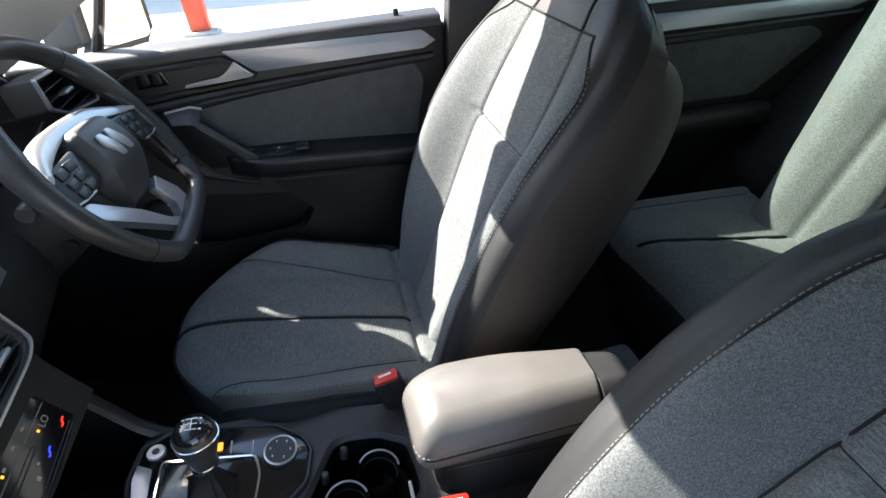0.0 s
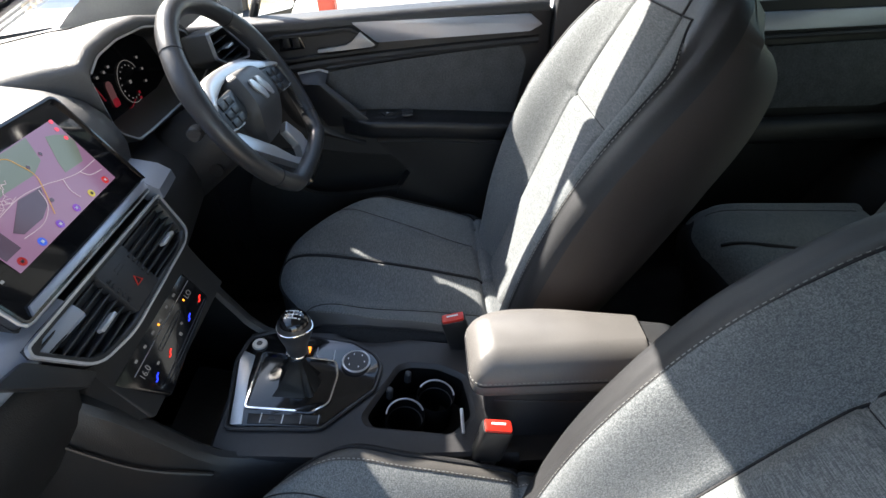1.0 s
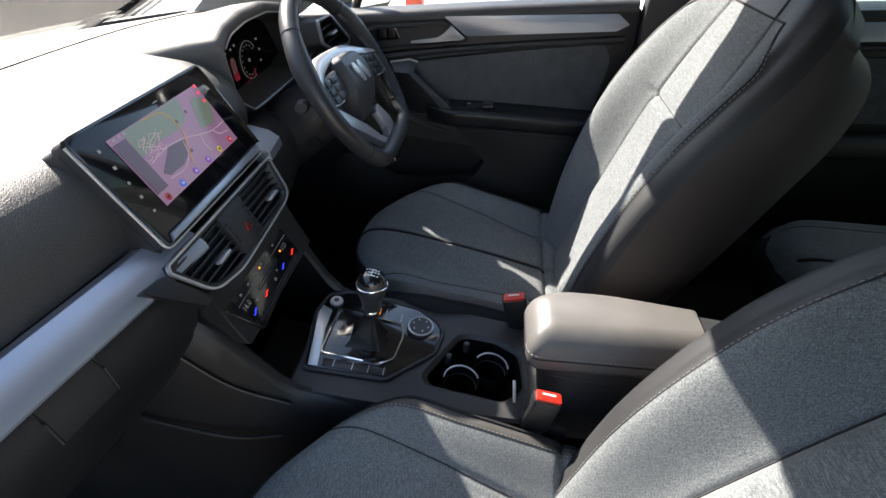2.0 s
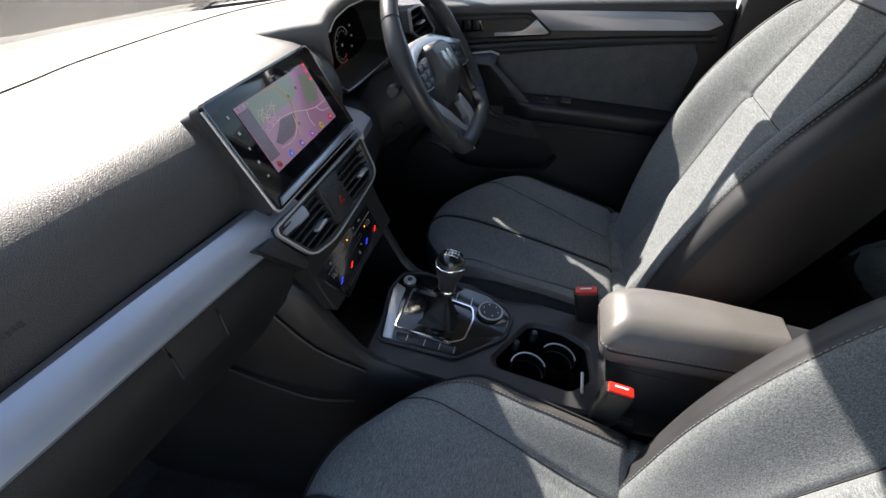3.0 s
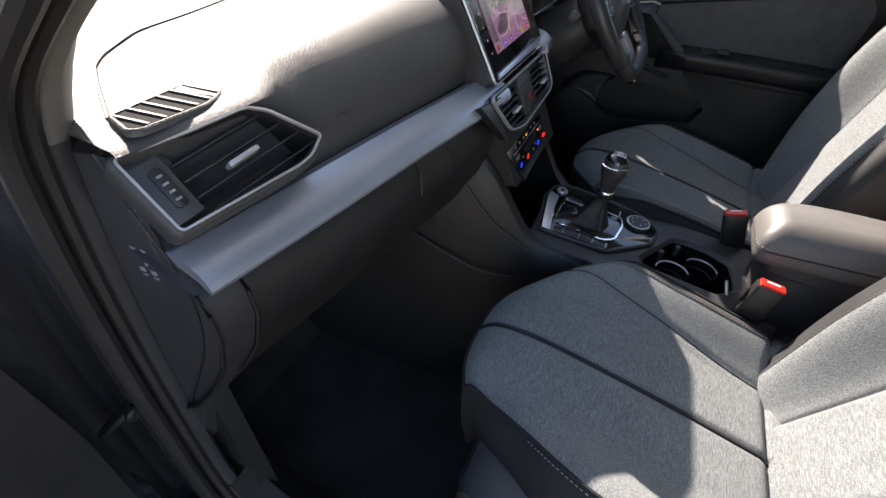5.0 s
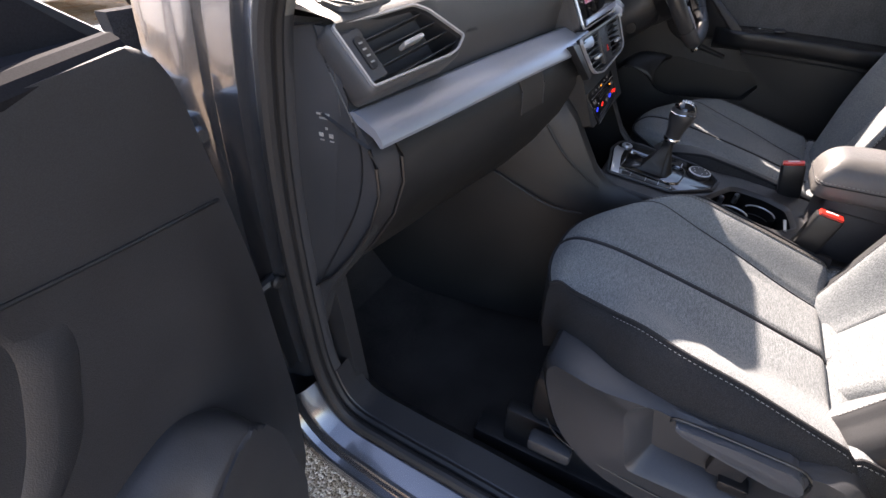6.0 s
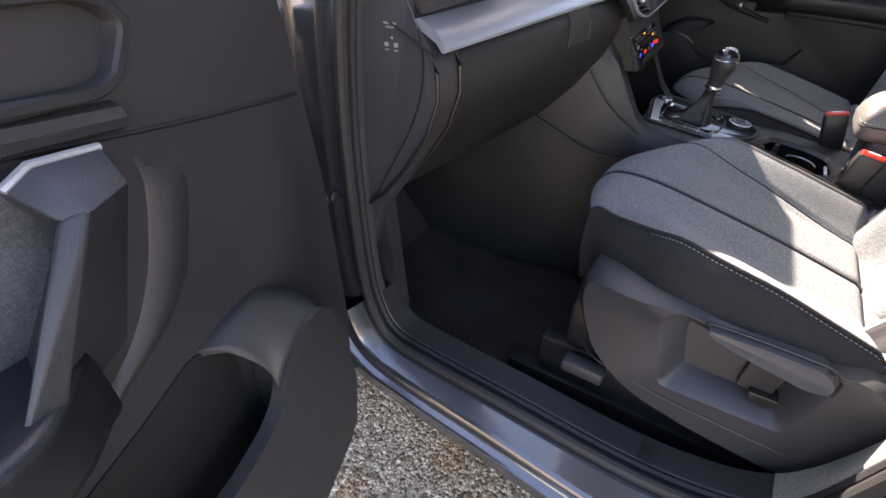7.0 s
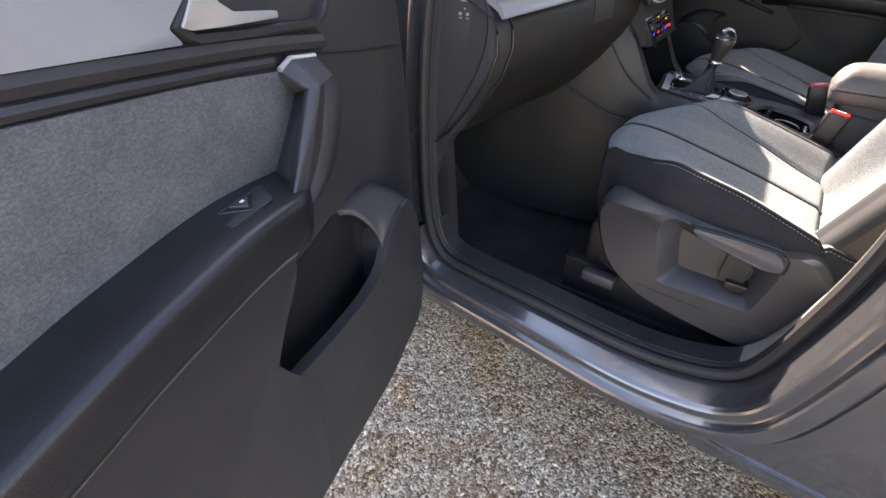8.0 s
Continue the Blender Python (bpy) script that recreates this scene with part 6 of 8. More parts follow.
for x0, x1, kx in ((-0.150, -0.047, -0.0826), (0.019, 0.121, 0.0800)):
    for i in range(6):
        y = -0.030 + 0.0108 * i
        a = x0 + (0.020 * (1 - i / 5) if x0 < 0 else 0)
        bm = bmesh.new()
        box(bm, ((a + x1) / 2, y, -0.006), (x1 - a, 0.0024, 0.016), CV, 0.0007)
        part("slat", bm, PLASTIC, centre_vents)
    bm = bmesh.new()
    box(bm, (kx, -0.012, 0.006), (0.030, 0.0055, 0.010), CV, 0.002)
    part("vent_slider", bm, SATIN, centre_vents, "silver vent slider")
bm = bmesh.new()
box(bm, (-0.0140, -0.003, -0.004), (0.062, 0.066, 0.020), CV, 0.002)
part("switch_panel", bm, PLASTIC, centre_vents, "dark switch panel")
for px in (-0.0395, 0.0115):
    bm = bmesh.new()
    for i in range(5):
        box(bm, (px, -0.018 + 0.008 * i, 0.0065), (0.006, 0.004, 0.002), CV, 0.0005)
    part("thumbwheel", bm, BLACK, centre_vents, "small black thumbwheel")
bm = bmesh.new()
tube(bm, [CV @ Vector((-0.0085 + 0.007 * math.cos(a), -0.0125 + 0.007 * math.sin(a), 0.0068)) for a in (math.pi / 2, math.pi / 2 + 2.094, math.pi / 2 + 4.189)], 0.0011, closed=True, seg=5)
part("hazard_triangle", bm, RED, centre_vents, "red hazard triangle")
bm = bmesh.new()
for yy in (0.016, 0.011):
    box(bm, (-0.014, yy, 0.0064), (0.016, 0.0022, 0.0006), CV)
part("lamp_text", bm, PLASTIC, centre_vents, "faint printed bars")

bm = bmesh.new()
prism(bm, round_poly([(-0.204, 0.034), (-0.168, 0.029), (-0.134, -0.036), (-0.152, -0.039)], 0.003, 2), -0.010, 0.003, CV, 0.002)
part("side_fin", bm, BLACK, centre_vents, "black pointed fin beside the vents")

# ---- climate panel ----
HV = axes((-0.014, 0.166, 0.872), (1, 0, 0), (0, 0.43, 0.9))
climate = thing("climate_panel", "glossy black climate panel with red and blue lights", "control panel")
bm = bmesh.new()
prism(bm, round_poly([(-0.111, 0.031), (-0.079, -0.044), (0.0925, -0.027), (0.0945, 0.031)], 0.006, 3), -0.03, 0.003, HV, 0.002)
part("panel_glass", bm, GLOSS_BLACK, climate)
for px, c in ((-0.0695, (0.02, 0.05, 1.0)), (0.037, (0.02, 0.05, 1.0)), (-0.0294, (1.0, 0.03, 0.02)), (0.077, (1.0, 0.03, 0.02))):
    bm = bmesh.new()
    tube(bm, [HV @ Vector((px + dx, -0.016 + dy, 0.0036)) for dx, dy in ((-0.006, 0), (-0.0025, 0.0), (0.001, 0.003), (0.006, 0.004))], 0.0009, seg=5)
    part("temperature_light", bm, glow("climate_light", c, 0.45), climate, "small glowing temperature bar")
PANEL_MARKS = glow("panel_marks", (0.45, 0.45, 0.45), 0.03)
for px, py, w, h in ((0.050, 0.0225, 0.006, 0.003), (0.026, 0.0225, 0.005, 0.003), (0.002, 0.021, 0.005, 0.003), (-0.020, 0.0205, 0.006, 0.003), (-0.044, 0.020, 0.005, 0.003), (-0.068, 0.020, 0.005, 0.003), (0.005, -0.0145, 0.005, 0.005), (0.020, -0.008, 0.004, 0.003), (-0.052, -0.006, 0.005, 0.003)):
    bm = bmesh.new()
    box(bm, (px, py, 0.0034), (w, h, 0.0006), HV)
    part("panel_symbol", bm, PANEL_MARKS, climate)
AMBER = glow("amber_mark", (1.0, 0.35, 0.03), 0.5)
for px, py in ((-0.005, 0.0195), (0.0547, 0.0062)):
    bm = bmesh.new()
    box(bm, (px, py, 0.0035), (0.003, 0.003, 0.0006), HV)
    part("amber_mark", bm, AMBER, climate, "small amber lit mark")
bm = bmesh.new()
tube(bm, [HV @ Vector((0.089, 0.0154, 0.0032)), HV @ Vector((-0.086, 0.0117, 0.0032))], 0.0006, seg=5)
part("panel_line", bm, SATIN, climate, "fine bright line along the panel")
bm = bmesh.new()
tube(bm, [HV @ Vector((x, y, 0.0034)) for x, y in ((0.034, 0.0058), (0.036, 0.0034), (0.034, 0.001), (-0.034, -0.0022), (-0.0365, 0.0002), (-0.034, 0.0028))], 0.0006, closed=True, seg=5)
part("slider_slot", bm, PLASTIC_GREY, climate, "slim outlined slider slot")
for y0, y1 in ((-0.0215, -0.0275), (-0.0255, -0.0325)):
    bm = bmesh.new()
    tube(bm, [HV @ Vector((0.082, y0, 0.0032)), HV @ Vector((-0.062, y1, 0.0032))], 0.0007, seg=5)
    part("touch_groove", bm, PLASTIC_GREY, climate, "grey touch groove")
for px, py, words in ((-0.0732, -0.001, "16.0"), (0.0685, 0.0015, "LO")):
    curve = bpy.data.curves.new("digits", "FONT")
    curve.body, curve.size, curve.align_x = words, 0.012, "CENTER"
    holder = new("digits", curve)
    holder.data.extrude = 0.0002
    mesh = bpy.data.meshes.new_from_object(holder)
    bpy.data.objects.remove(holder)
    mesh.transform(HV @ pose(px, py, 0.0034))
    mesh.materials.clear()
    mesh.materials.append(PANEL_MARKS)
    digits = new("temperature_digits", mesh)
    digits.parent = climate
    digits["label"] = "pale temperature digits"
bm = bmesh.new()
prism(bm, [(0.46, 1.00), (0.205, 1.00), (0.196, 0.985), (0.185, 0.93), (0.176, 0.90), (0.150, 0.838), (0.26, 0.82), (0.27, 0.70), (0.46, 0.70)], -0.128, 0.128, SIDE, 0.004)
part("centre_fascia", bm, CHEEK, dash, "dark plastic centre fascia")


# ---- instrument cluster, column and steering wheel ----
cluster = thing("instrument_cluster", "hooded digital instrument cluster behind the wheel", "instrument panel")
mouth = round_poly([(0.212, 1.147), (0.216, 1.080), (0.226, 1.062), (0.262, 1.037), (0.310, 1.035), (0.520, 1.035), (0.592, 1.053), (0.545, 1.133), (0.488, 1.156), (0.397, 1.174), (0.309, 1.175), (0.250, 1.167)], 0.010, 4)
CX = Vector((0.395, 0, 1.10))


def hood_loop(y, s, outer, dz=0.0):
    """The hood's outline at depth y, from its mouth (outer 0) to its outer skin (outer 1)."""
    loop = []
    for px, pz in mouth:
        x, z = px + outer * 0.030 * (px - CX.x), pz + outer * (0.026 * smoothstep(1.09, 1.165, pz) - 0.005)
        loop.append(Vector((CX.x + (x - CX.x) * s, y, CX.z + (z - CX.z) * s + dz)))
    return loop


rows = [hood_loop(0.345, 0.93, 0), hood_loop(0.300, 0.965, 0), hood_loop(0.272, 0.99, 0), hood_loop(0.265, 1.0, 0.12), hood_loop(0.262, 1.0, 0.5), hood_loop(0.266, 1.0, 0.85), hood_loop(0.278, 1.0, 1.0),
        hood_loop(0.33, 1.0, 1.0, -0.006), hood_loop(0.46, 0.97, 1.0, -0.03), hood_loop(0.58, 0.88, 1.0, -0.07)]
bm = bmesh.new()
loft(bm, rows, closed=True)
part("hood", bm, DASH, cluster, "dark soft hood", 50)
bm = bmesh.new()
bm.faces.new([bm.verts.new(p) for p in rows[0]])
part("cluster_glass", bm, SCREEN_GLASS, cluster, "glossy black display glass")
CL = axes((0.430, 0.345, 1.078), (1, 0, 0), (0, 0, 1))
bm = bmesh.new()
tube(bm, [CL @ Vector((0.037 * math.cos(a), 0.037 * math.sin(a), 0.002)) for a in (math.pi * (0.15 + 1.45 * j / 40) for j in range(41))], 0.0006, seg=5)
for j in range(12):
    a = math.pi * (0.2 + 1.4 * j / 11)
    box(bm, (0.029 * math.cos(a), 0.029 * math.sin(a), 0.002), (0.0022, 0.0026, 0.0006), CL)
box(bm, (0.0, 0.0, 0.002), (0.007, 0.006, 0.0006), CL)
for px, pz in ((-0.085, 0.034), (-0.062, 0.036), (-0.045, 0.040), (0.050, 0.030), (0.054, 0.008), (0.050, -0.014), (-0.070, -0.046)):
    box(bm, (px, pz, 0.002), (0.006, 0.004, 0.0006), CL)
part("gauge_marks", bm, glow("gauge_white", (0.45, 0.43, 0.42), 0.055), cluster, "pale gauge marks")
bm = bmesh.new()
prism(bm, round_poly([(-0.073, -0.020), (-0.057, -0.020), (-0.056, 0.014), (-0.060, 0.021), (-0.070, 0.021), (-0.074, 0.014)], 0.004, 3), 0.001, 0.002, CL)
part("car_symbol", bm, glow("gauge_pink", (0.50, 0.22, 0.23), 0.028), cluster, "pale red car outline on the display")
bm = bmesh.new()
prism(bm, round_poly([(-0.074, -0.022), (-0.056, -0.022), (-0.057, -0.008), (-0.073, -0.008)], 0.003, 2), 0.002, 0.003, CL)
tube(bm, [CL @ Vector(q) for q in ((-0.102, 0.026, 0.002), (-0.094, 0.006, 0.002), (-0.090, -0.004, 0.002))], 0.0009, seg=5)
tube(bm, [CL @ Vector(q) for q in ((-0.060, -0.048, 0.002), (-0.030, -0.040, 0.002), (-0.006, -0.030, 0.002))], 0.0006, seg=5)
box(bm, (-0.030, -0.042, 0.002), (0.006, 0.009, 0.0008), CL)
box(bm, (0.012, -0.034, 0.002), (0.006, 0.005, 0.0008), CL)
box(bm, (0.014, -0.024, 0.002), (0.005, 0.005, 0.0008), CL)
part("warning_marks", bm, glow("gauge_red", (0.75, 0.04, 0.07), 0.035), cluster, "red warning marks")
bm = bmesh.new()
tube(bm, rows[3][3:] + rows[3][:1], 0.0019, seg=6)
part("silver_edge", bm, SATIN, cluster, "thin silver edge round the display mouth")

# right-hand vent
right_vent = thing("air_vent", "angular air vent with a bright rim beside the driver door", "air vent", "dash air vents")
RV = axes((0.575, 0.205, 1.100), Vector((1, 0.0, 0)), Vector((0, 0.15, 1)))
vent_unit(right_vent, RV, round_poly([(-0.080, -0.008), (-0.072, 0.040), (0.010, 0.036), (0.098, -0.036), (0.080, -0.048), (-0.040, -0.030)], 0.006, 3), 5, 0.0036, knob=(0.0, -0.002))
bm = bmesh.new()
rows = [[RV @ Vector((p[0] * g, p[1] * g, d)) for p in round_poly([(-0.080, -0.008), (-0.072, 0.040), (0.010, 0.036), (0.098, -0.036), (0.080, -0.048), (-0.040, -0.030)], 0.006, 3)] for d, g in ((0.0, 1.02), (-0.02, 1.03), (-0.05, 1.0))]
loft(bm, rows, closed=True)
part("vent_housing", bm, DASH, right_vent, "dark soft housing round the vent")

column = thing("steering_column", "dark plastic steering column with stalks", "steering column")
W_N = Vector((0, -math.cos(radians(29)), math.sin(radians(29))))
HUB = Vector((0.384, 0.104, 1.055))
WH = axes(HUB, (1, 0, 0), W_N.cross(Vector((1, 0, 0))))
bm = bmesh.new()
rows = []
for d, rx, ry, dy in ((-0.035, 0.050, 0.045, 0.0), (-0.055, 0.062, 0.058, -0.01), (-0.12, 0.070, 0.066, -0.015), (-0.22, 0.078, 0.075, -0.02)):
    rows.append([WH @ Vector((rx * math.cos(a), ry * math.sin(a) + dy, d)) for a in (math.pi * 2 * j / 28 for j in range(28))])
loft(bm, rows, closed=True, caps=True)
part("column_cover", bm, PLASTIC, column, "dark plastic column cover")
for sx in (-1, 1):
    bm = bmesh.new()
    tube(bm, [WH @ Vector((sx * 0.055, 0.012, -0.065)), WH @ Vector((sx * 0.10, 0.022, -0.060)), WH @ Vector((sx * 0.150, 0.026, -0.052))], [0.008, 0.009, 0.011], seg=10, flat=0.6)
    part("stalk", bm, BLACK, column, "black control stalk")
    bm = bmesh.new()
    lathe(bm, [(0.011, 0), (0.012, 0.004), (0.012, 0.018), (0.010, 0.021)], axes(WH @ Vector((sx * 0.128, 0.024, -0.056)), (0, 0, 1), (0, 1, 0)) @ pose(0, 0, 0, 0, 0, 0), 14)
    part("stalk_ring", bm, PLASTIC_GREY, column, "grey ring on the stalk")
bm = bmesh.new()
lathe(bm, [(0.013, -0.002), (0.013, 0.004), (0.009, 0.006)], axes(WH @ Vector((-0.062, -0.055, -0.13)), (0, 1, 0), (0, 0, 1)), 16)
part("lock_cap", bm, BLACK, column, "round black cap on the column")

wheel = thing("steering_wheel", "flat-bottomed black leather steering wheel with silver spokes", "steering wheel")
RW = 0.175


def rim_point(a):
    x, y = RW * math.cos(a), RW * math.sin(a)
    flat = -0.140
    if y < flat:
        y = flat + (y - flat) * 0.22
    return Vector((x, y, 0))


bm = bmesh.new()
pts = [rim_point(math.pi * 2 * j / 96) for j in range(96)]
rr = [0.0155 + 0.0022 * math.exp(-((math.sin(math.pi * 2 * j / 96) - 0.45) / 0.18) ** 2) for j in range(96)]
rings = []
for j, p in enumerate(pts):
    t = (pts[(j + 1) % 96] - pts[j - 1]).normalized()
    s = t.cross(Vector((0, 0, 1)))
    rings.append([WH @ (p + rr[j] * (math.cos(q) * s + 1.12 * math.sin(q) * Vector((0, 0, 1)))) for q in (2 * math.pi * i / 16 for i in range(16))])
loft(bm, rings + [rings[0]], closed=True)
bmesh.ops.remove_doubles(bm, verts=bm.verts, dist=1e-6)
part("rim", bm, WHEEL_LEATHER, wheel, "black leather rim", 80)
for a0, a1 in ((-0.55, 0.75), (2.4, 3.7)):
    bm = bmesh.new()
    for j in range(56):
        a = a0 + (a1 - a0) * j / 55
        p = rim_point(a) * (1 - 0.0162 / RW)
        q = rim_point(a + 0.012) * (1 - 0.0162 / RW)
        tube(bm, [WH @ (p + Vector((0, 0, 0.0028))), WH @ (q + Vector((0, 0, -0.0028)))], 0.0008, seg=4)
    part("rim_stitching", bm, THREAD, wheel, "pale cross stitching inside the rim")
for a in (-0.62, 0.80, 2.34, 3.76):
    c0, c1 = rim_point(a - 0.01), rim_point(a + 0.01)
    t = (c1 - c0).normalized()
    side = t.cross(Vector((0, 0, 1)))
    bm = bmesh.new()
    tube(bm, [WH @ (rim_point(a) + 0.0158 * (math.cos(q) * side + 1.12 * math.sin(q) * Vector((0, 0, 1)))) for q in (2 * math.pi * i / 24 for i in range(24))], 0.0008, closed=True, seg=5)
    part("rim_seam", bm, PIPING, wheel, "fine dark seam round the rim")
# airbag cover: two facets that meet in a soft ridge, on a wheel turned a few degrees
WT = WH @ pose(0, 0, 0, 0, 0, -6)
COVER = [(0.053, 0.038, -0.004), (0.050, 0.047, 0.008), (0.044, 0.053, 0.016), (0.030, 0.058, 0.0205), (0.0, 0.063, 0.0225), (-0.018, 0.065, 0.0195), (-0.026, 0.065, 0.0155), (-0.050, 0.059, 0.0010), (-0.066, 0.047, -0.011), (-0.074, 0.036, -0.020), (-0.078, 0.026, -0.034)]
bm = bmesh.new()
rows = []
for j in range(33):
    y = -0.078 + 0.131 * j / 32
    hw, z = soft([(p[0], p[1]) for p in COVER[::-1]], y), soft([(p[0], p[2]) for p in COVER[::-1]], y)
    row = []
    for i in range(25):
        u = -1 + 2 * i / 24
        row.append(WT @ Vector((u * hw, y, z - 0.030 * smoothstep(0.80, 1.0, abs(u)) ** 1.6 - 0.0035 * u * u)))
    rows.append(row)
slab(bm, rows, 0.022, tuple(-W_N))
part("airbag_cover", bm, AIRBAG, wheel, "dark airbag cover with a soft ridge", 40)
bm = bmesh.new()
prism(bm, round_poly([(-0.085, 0.050), (0.085, 0.050), (0.09, -0.03), (0.04, -0.074), (-0.04, -0.074), (-0.09, -0.03)], 0.012, 3), -0.060, -0.024, WT, 0.006)
part("hub_back", bm, BLACK, wheel, "dark body behind the airbag cover")
# plain emblem: two slanted bars
EMBLEM = WT @ pose(-0.004, 0.008, 0.0225, 3, 0, 0) @ Matrix.Diagonal((1.18, 1.12, 1, 1))
for turn in (0, 180):
    bm = bmesh.new()
    prism(bm, round_poly([(-0.0215, 0.018), (-0.0110, 0.018), (0.0065, -0.004), (0.0065, -0.018), (-0.0040, -0.018), (-0.0215, 0.004)], [0.004, 0.003, 0.004, 0.003, 0.003, 0.005], 3), -0.0015, 0.0024, EMBLEM @ pose(0, 0, 0, 0, 0, turn) @ pose(-0.0045, 0, 0), 0.0006)
    part("emblem_bar", bm, SATIN, wheel, "plain bright emblem bar")
# bright surround over the hub, running out along the side spokes
SURROUND = [(-0.160, 0.026, 0.014, 0.004), (-0.150, 0.036, 0.016, 0.004), (-0.128, 0.050, 0.028, 0.001), (-0.100, 0.061, 0.036, -0.004), (-0.060, 0.068, 0.045, -0.008), (-0.02, 0.070, 0.051, -0.009), (0.02, 0.070, 0.051, -0.009), (0.060, 0.068, 0.045, -0.008), (0.100, 0.057, 0.036, -0.004), (0.128, 0.046, 0.030, 0.001), (0.150, 0.038, 0.026, 0.005), (0.160, 0.032, 0.024, 0.005)]
bm = bmesh.new()
rows = []
for j in range(65):
    x = -0.160 + 0.320 * j / 64
    yo, yi, z = (soft([(p[0], p[q]) for p in SURROUND], x) for q in (1, 2, 3))
    rows.append([WT @ Vector((x, yo, z - 0.014)), WT @ Vector((x, yo, z - 0.004)), WT @ Vector((x, yo - 0.003, z)), WT @ Vector((x, (yo + yi) / 2, z + 0.004)), WT @ Vector((x, yi, z + 0.003)), WT @ Vector((x, yi - 0.004, z - 0.010))])
slab(bm, rows, 0.004, tuple(-W_N))
part("spoke_trim", bm, SATIN, wheel, "bright silver trim over the hub", 40)
for sx in (-1, 1):
    bm = bmesh.new()
    prism(bm, round_poly([(sx * 0.068, 0.034), (sx * 0.128, 0.029), (sx * 0.156, 0.016), (sx * 0.160, -0.020), (sx * 0.112, -0.022), (sx * 0.072, -0.012)], 0.006, 3), -0.020, 0.006, WT, 0.004)
    spoke = part("side_spoke", bm, BLACK, wheel, "dark side spoke with buttons")
    for px in (0.098, 0.124):
        for py in (0.020, 0.004, -0.011):
            bm = bmesh.new()
            box(bm, (sx * (px + 0.004), py - 0.10 * (px - 0.098), 0.0066), (0.022, 0.0130, 0.004), WT, 0.0016)
            part("wheel_button", bm, BLACK, spoke)
    bm = bmesh.new()
    tube(bm, [WT @ Vector((sx * x, y, 0.0065)) for x, y in ((0.108, -0.020), (0.140, -0.020), (0.158, -0.018))], 0.0016, seg=6)
    part("button_edge", bm, SATIN, spoke, "thin silver edge under the buttons")
bm = bmesh.new()
prism(bm, round_poly([(-0.154, -0.010), (-0.1215, -0.013), (-0.0835, -0.0505), (-0.058, -0.0755), (-0.0275, -0.118), (-0.006, -0.134), (-0.006, -0.158), (-0.0375, -0.1305), (-0.095, -0.074), (-0.150, -0.024)], 0.003, 3), -0.024, -0.008, WH, 0.003)
part("lower_spoke", bm, SATIN, wheel, "silver lower spoke")
bm = bmesh.new()
prism(bm, round_poly([(0.0485, -0.071), (0.066, -0.112), (0.0610, -0.158), (-0.003, -0.158), (-0.003, -0.137), (0.010, -0.130), (0.0245, -0.118), (0.020, -0.080)], 0.003, 3), -0.024, -0.008, WH, 0.003)
part("lower_spoke", bm, SATIN, wheel, "silver lower spoke")
bm = bmesh.new()
prism(bm, round_poly([(-0.055, -0.142), (0.055, -0.150), (0.060, -0.172), (-0.060, -0.172)], 0.006, 3), -0.016, 0.002, WH, 0.005)
part("lower_bridge", bm, GLOSS_BLACK, wheel, "dark bridge at the flat bottom")


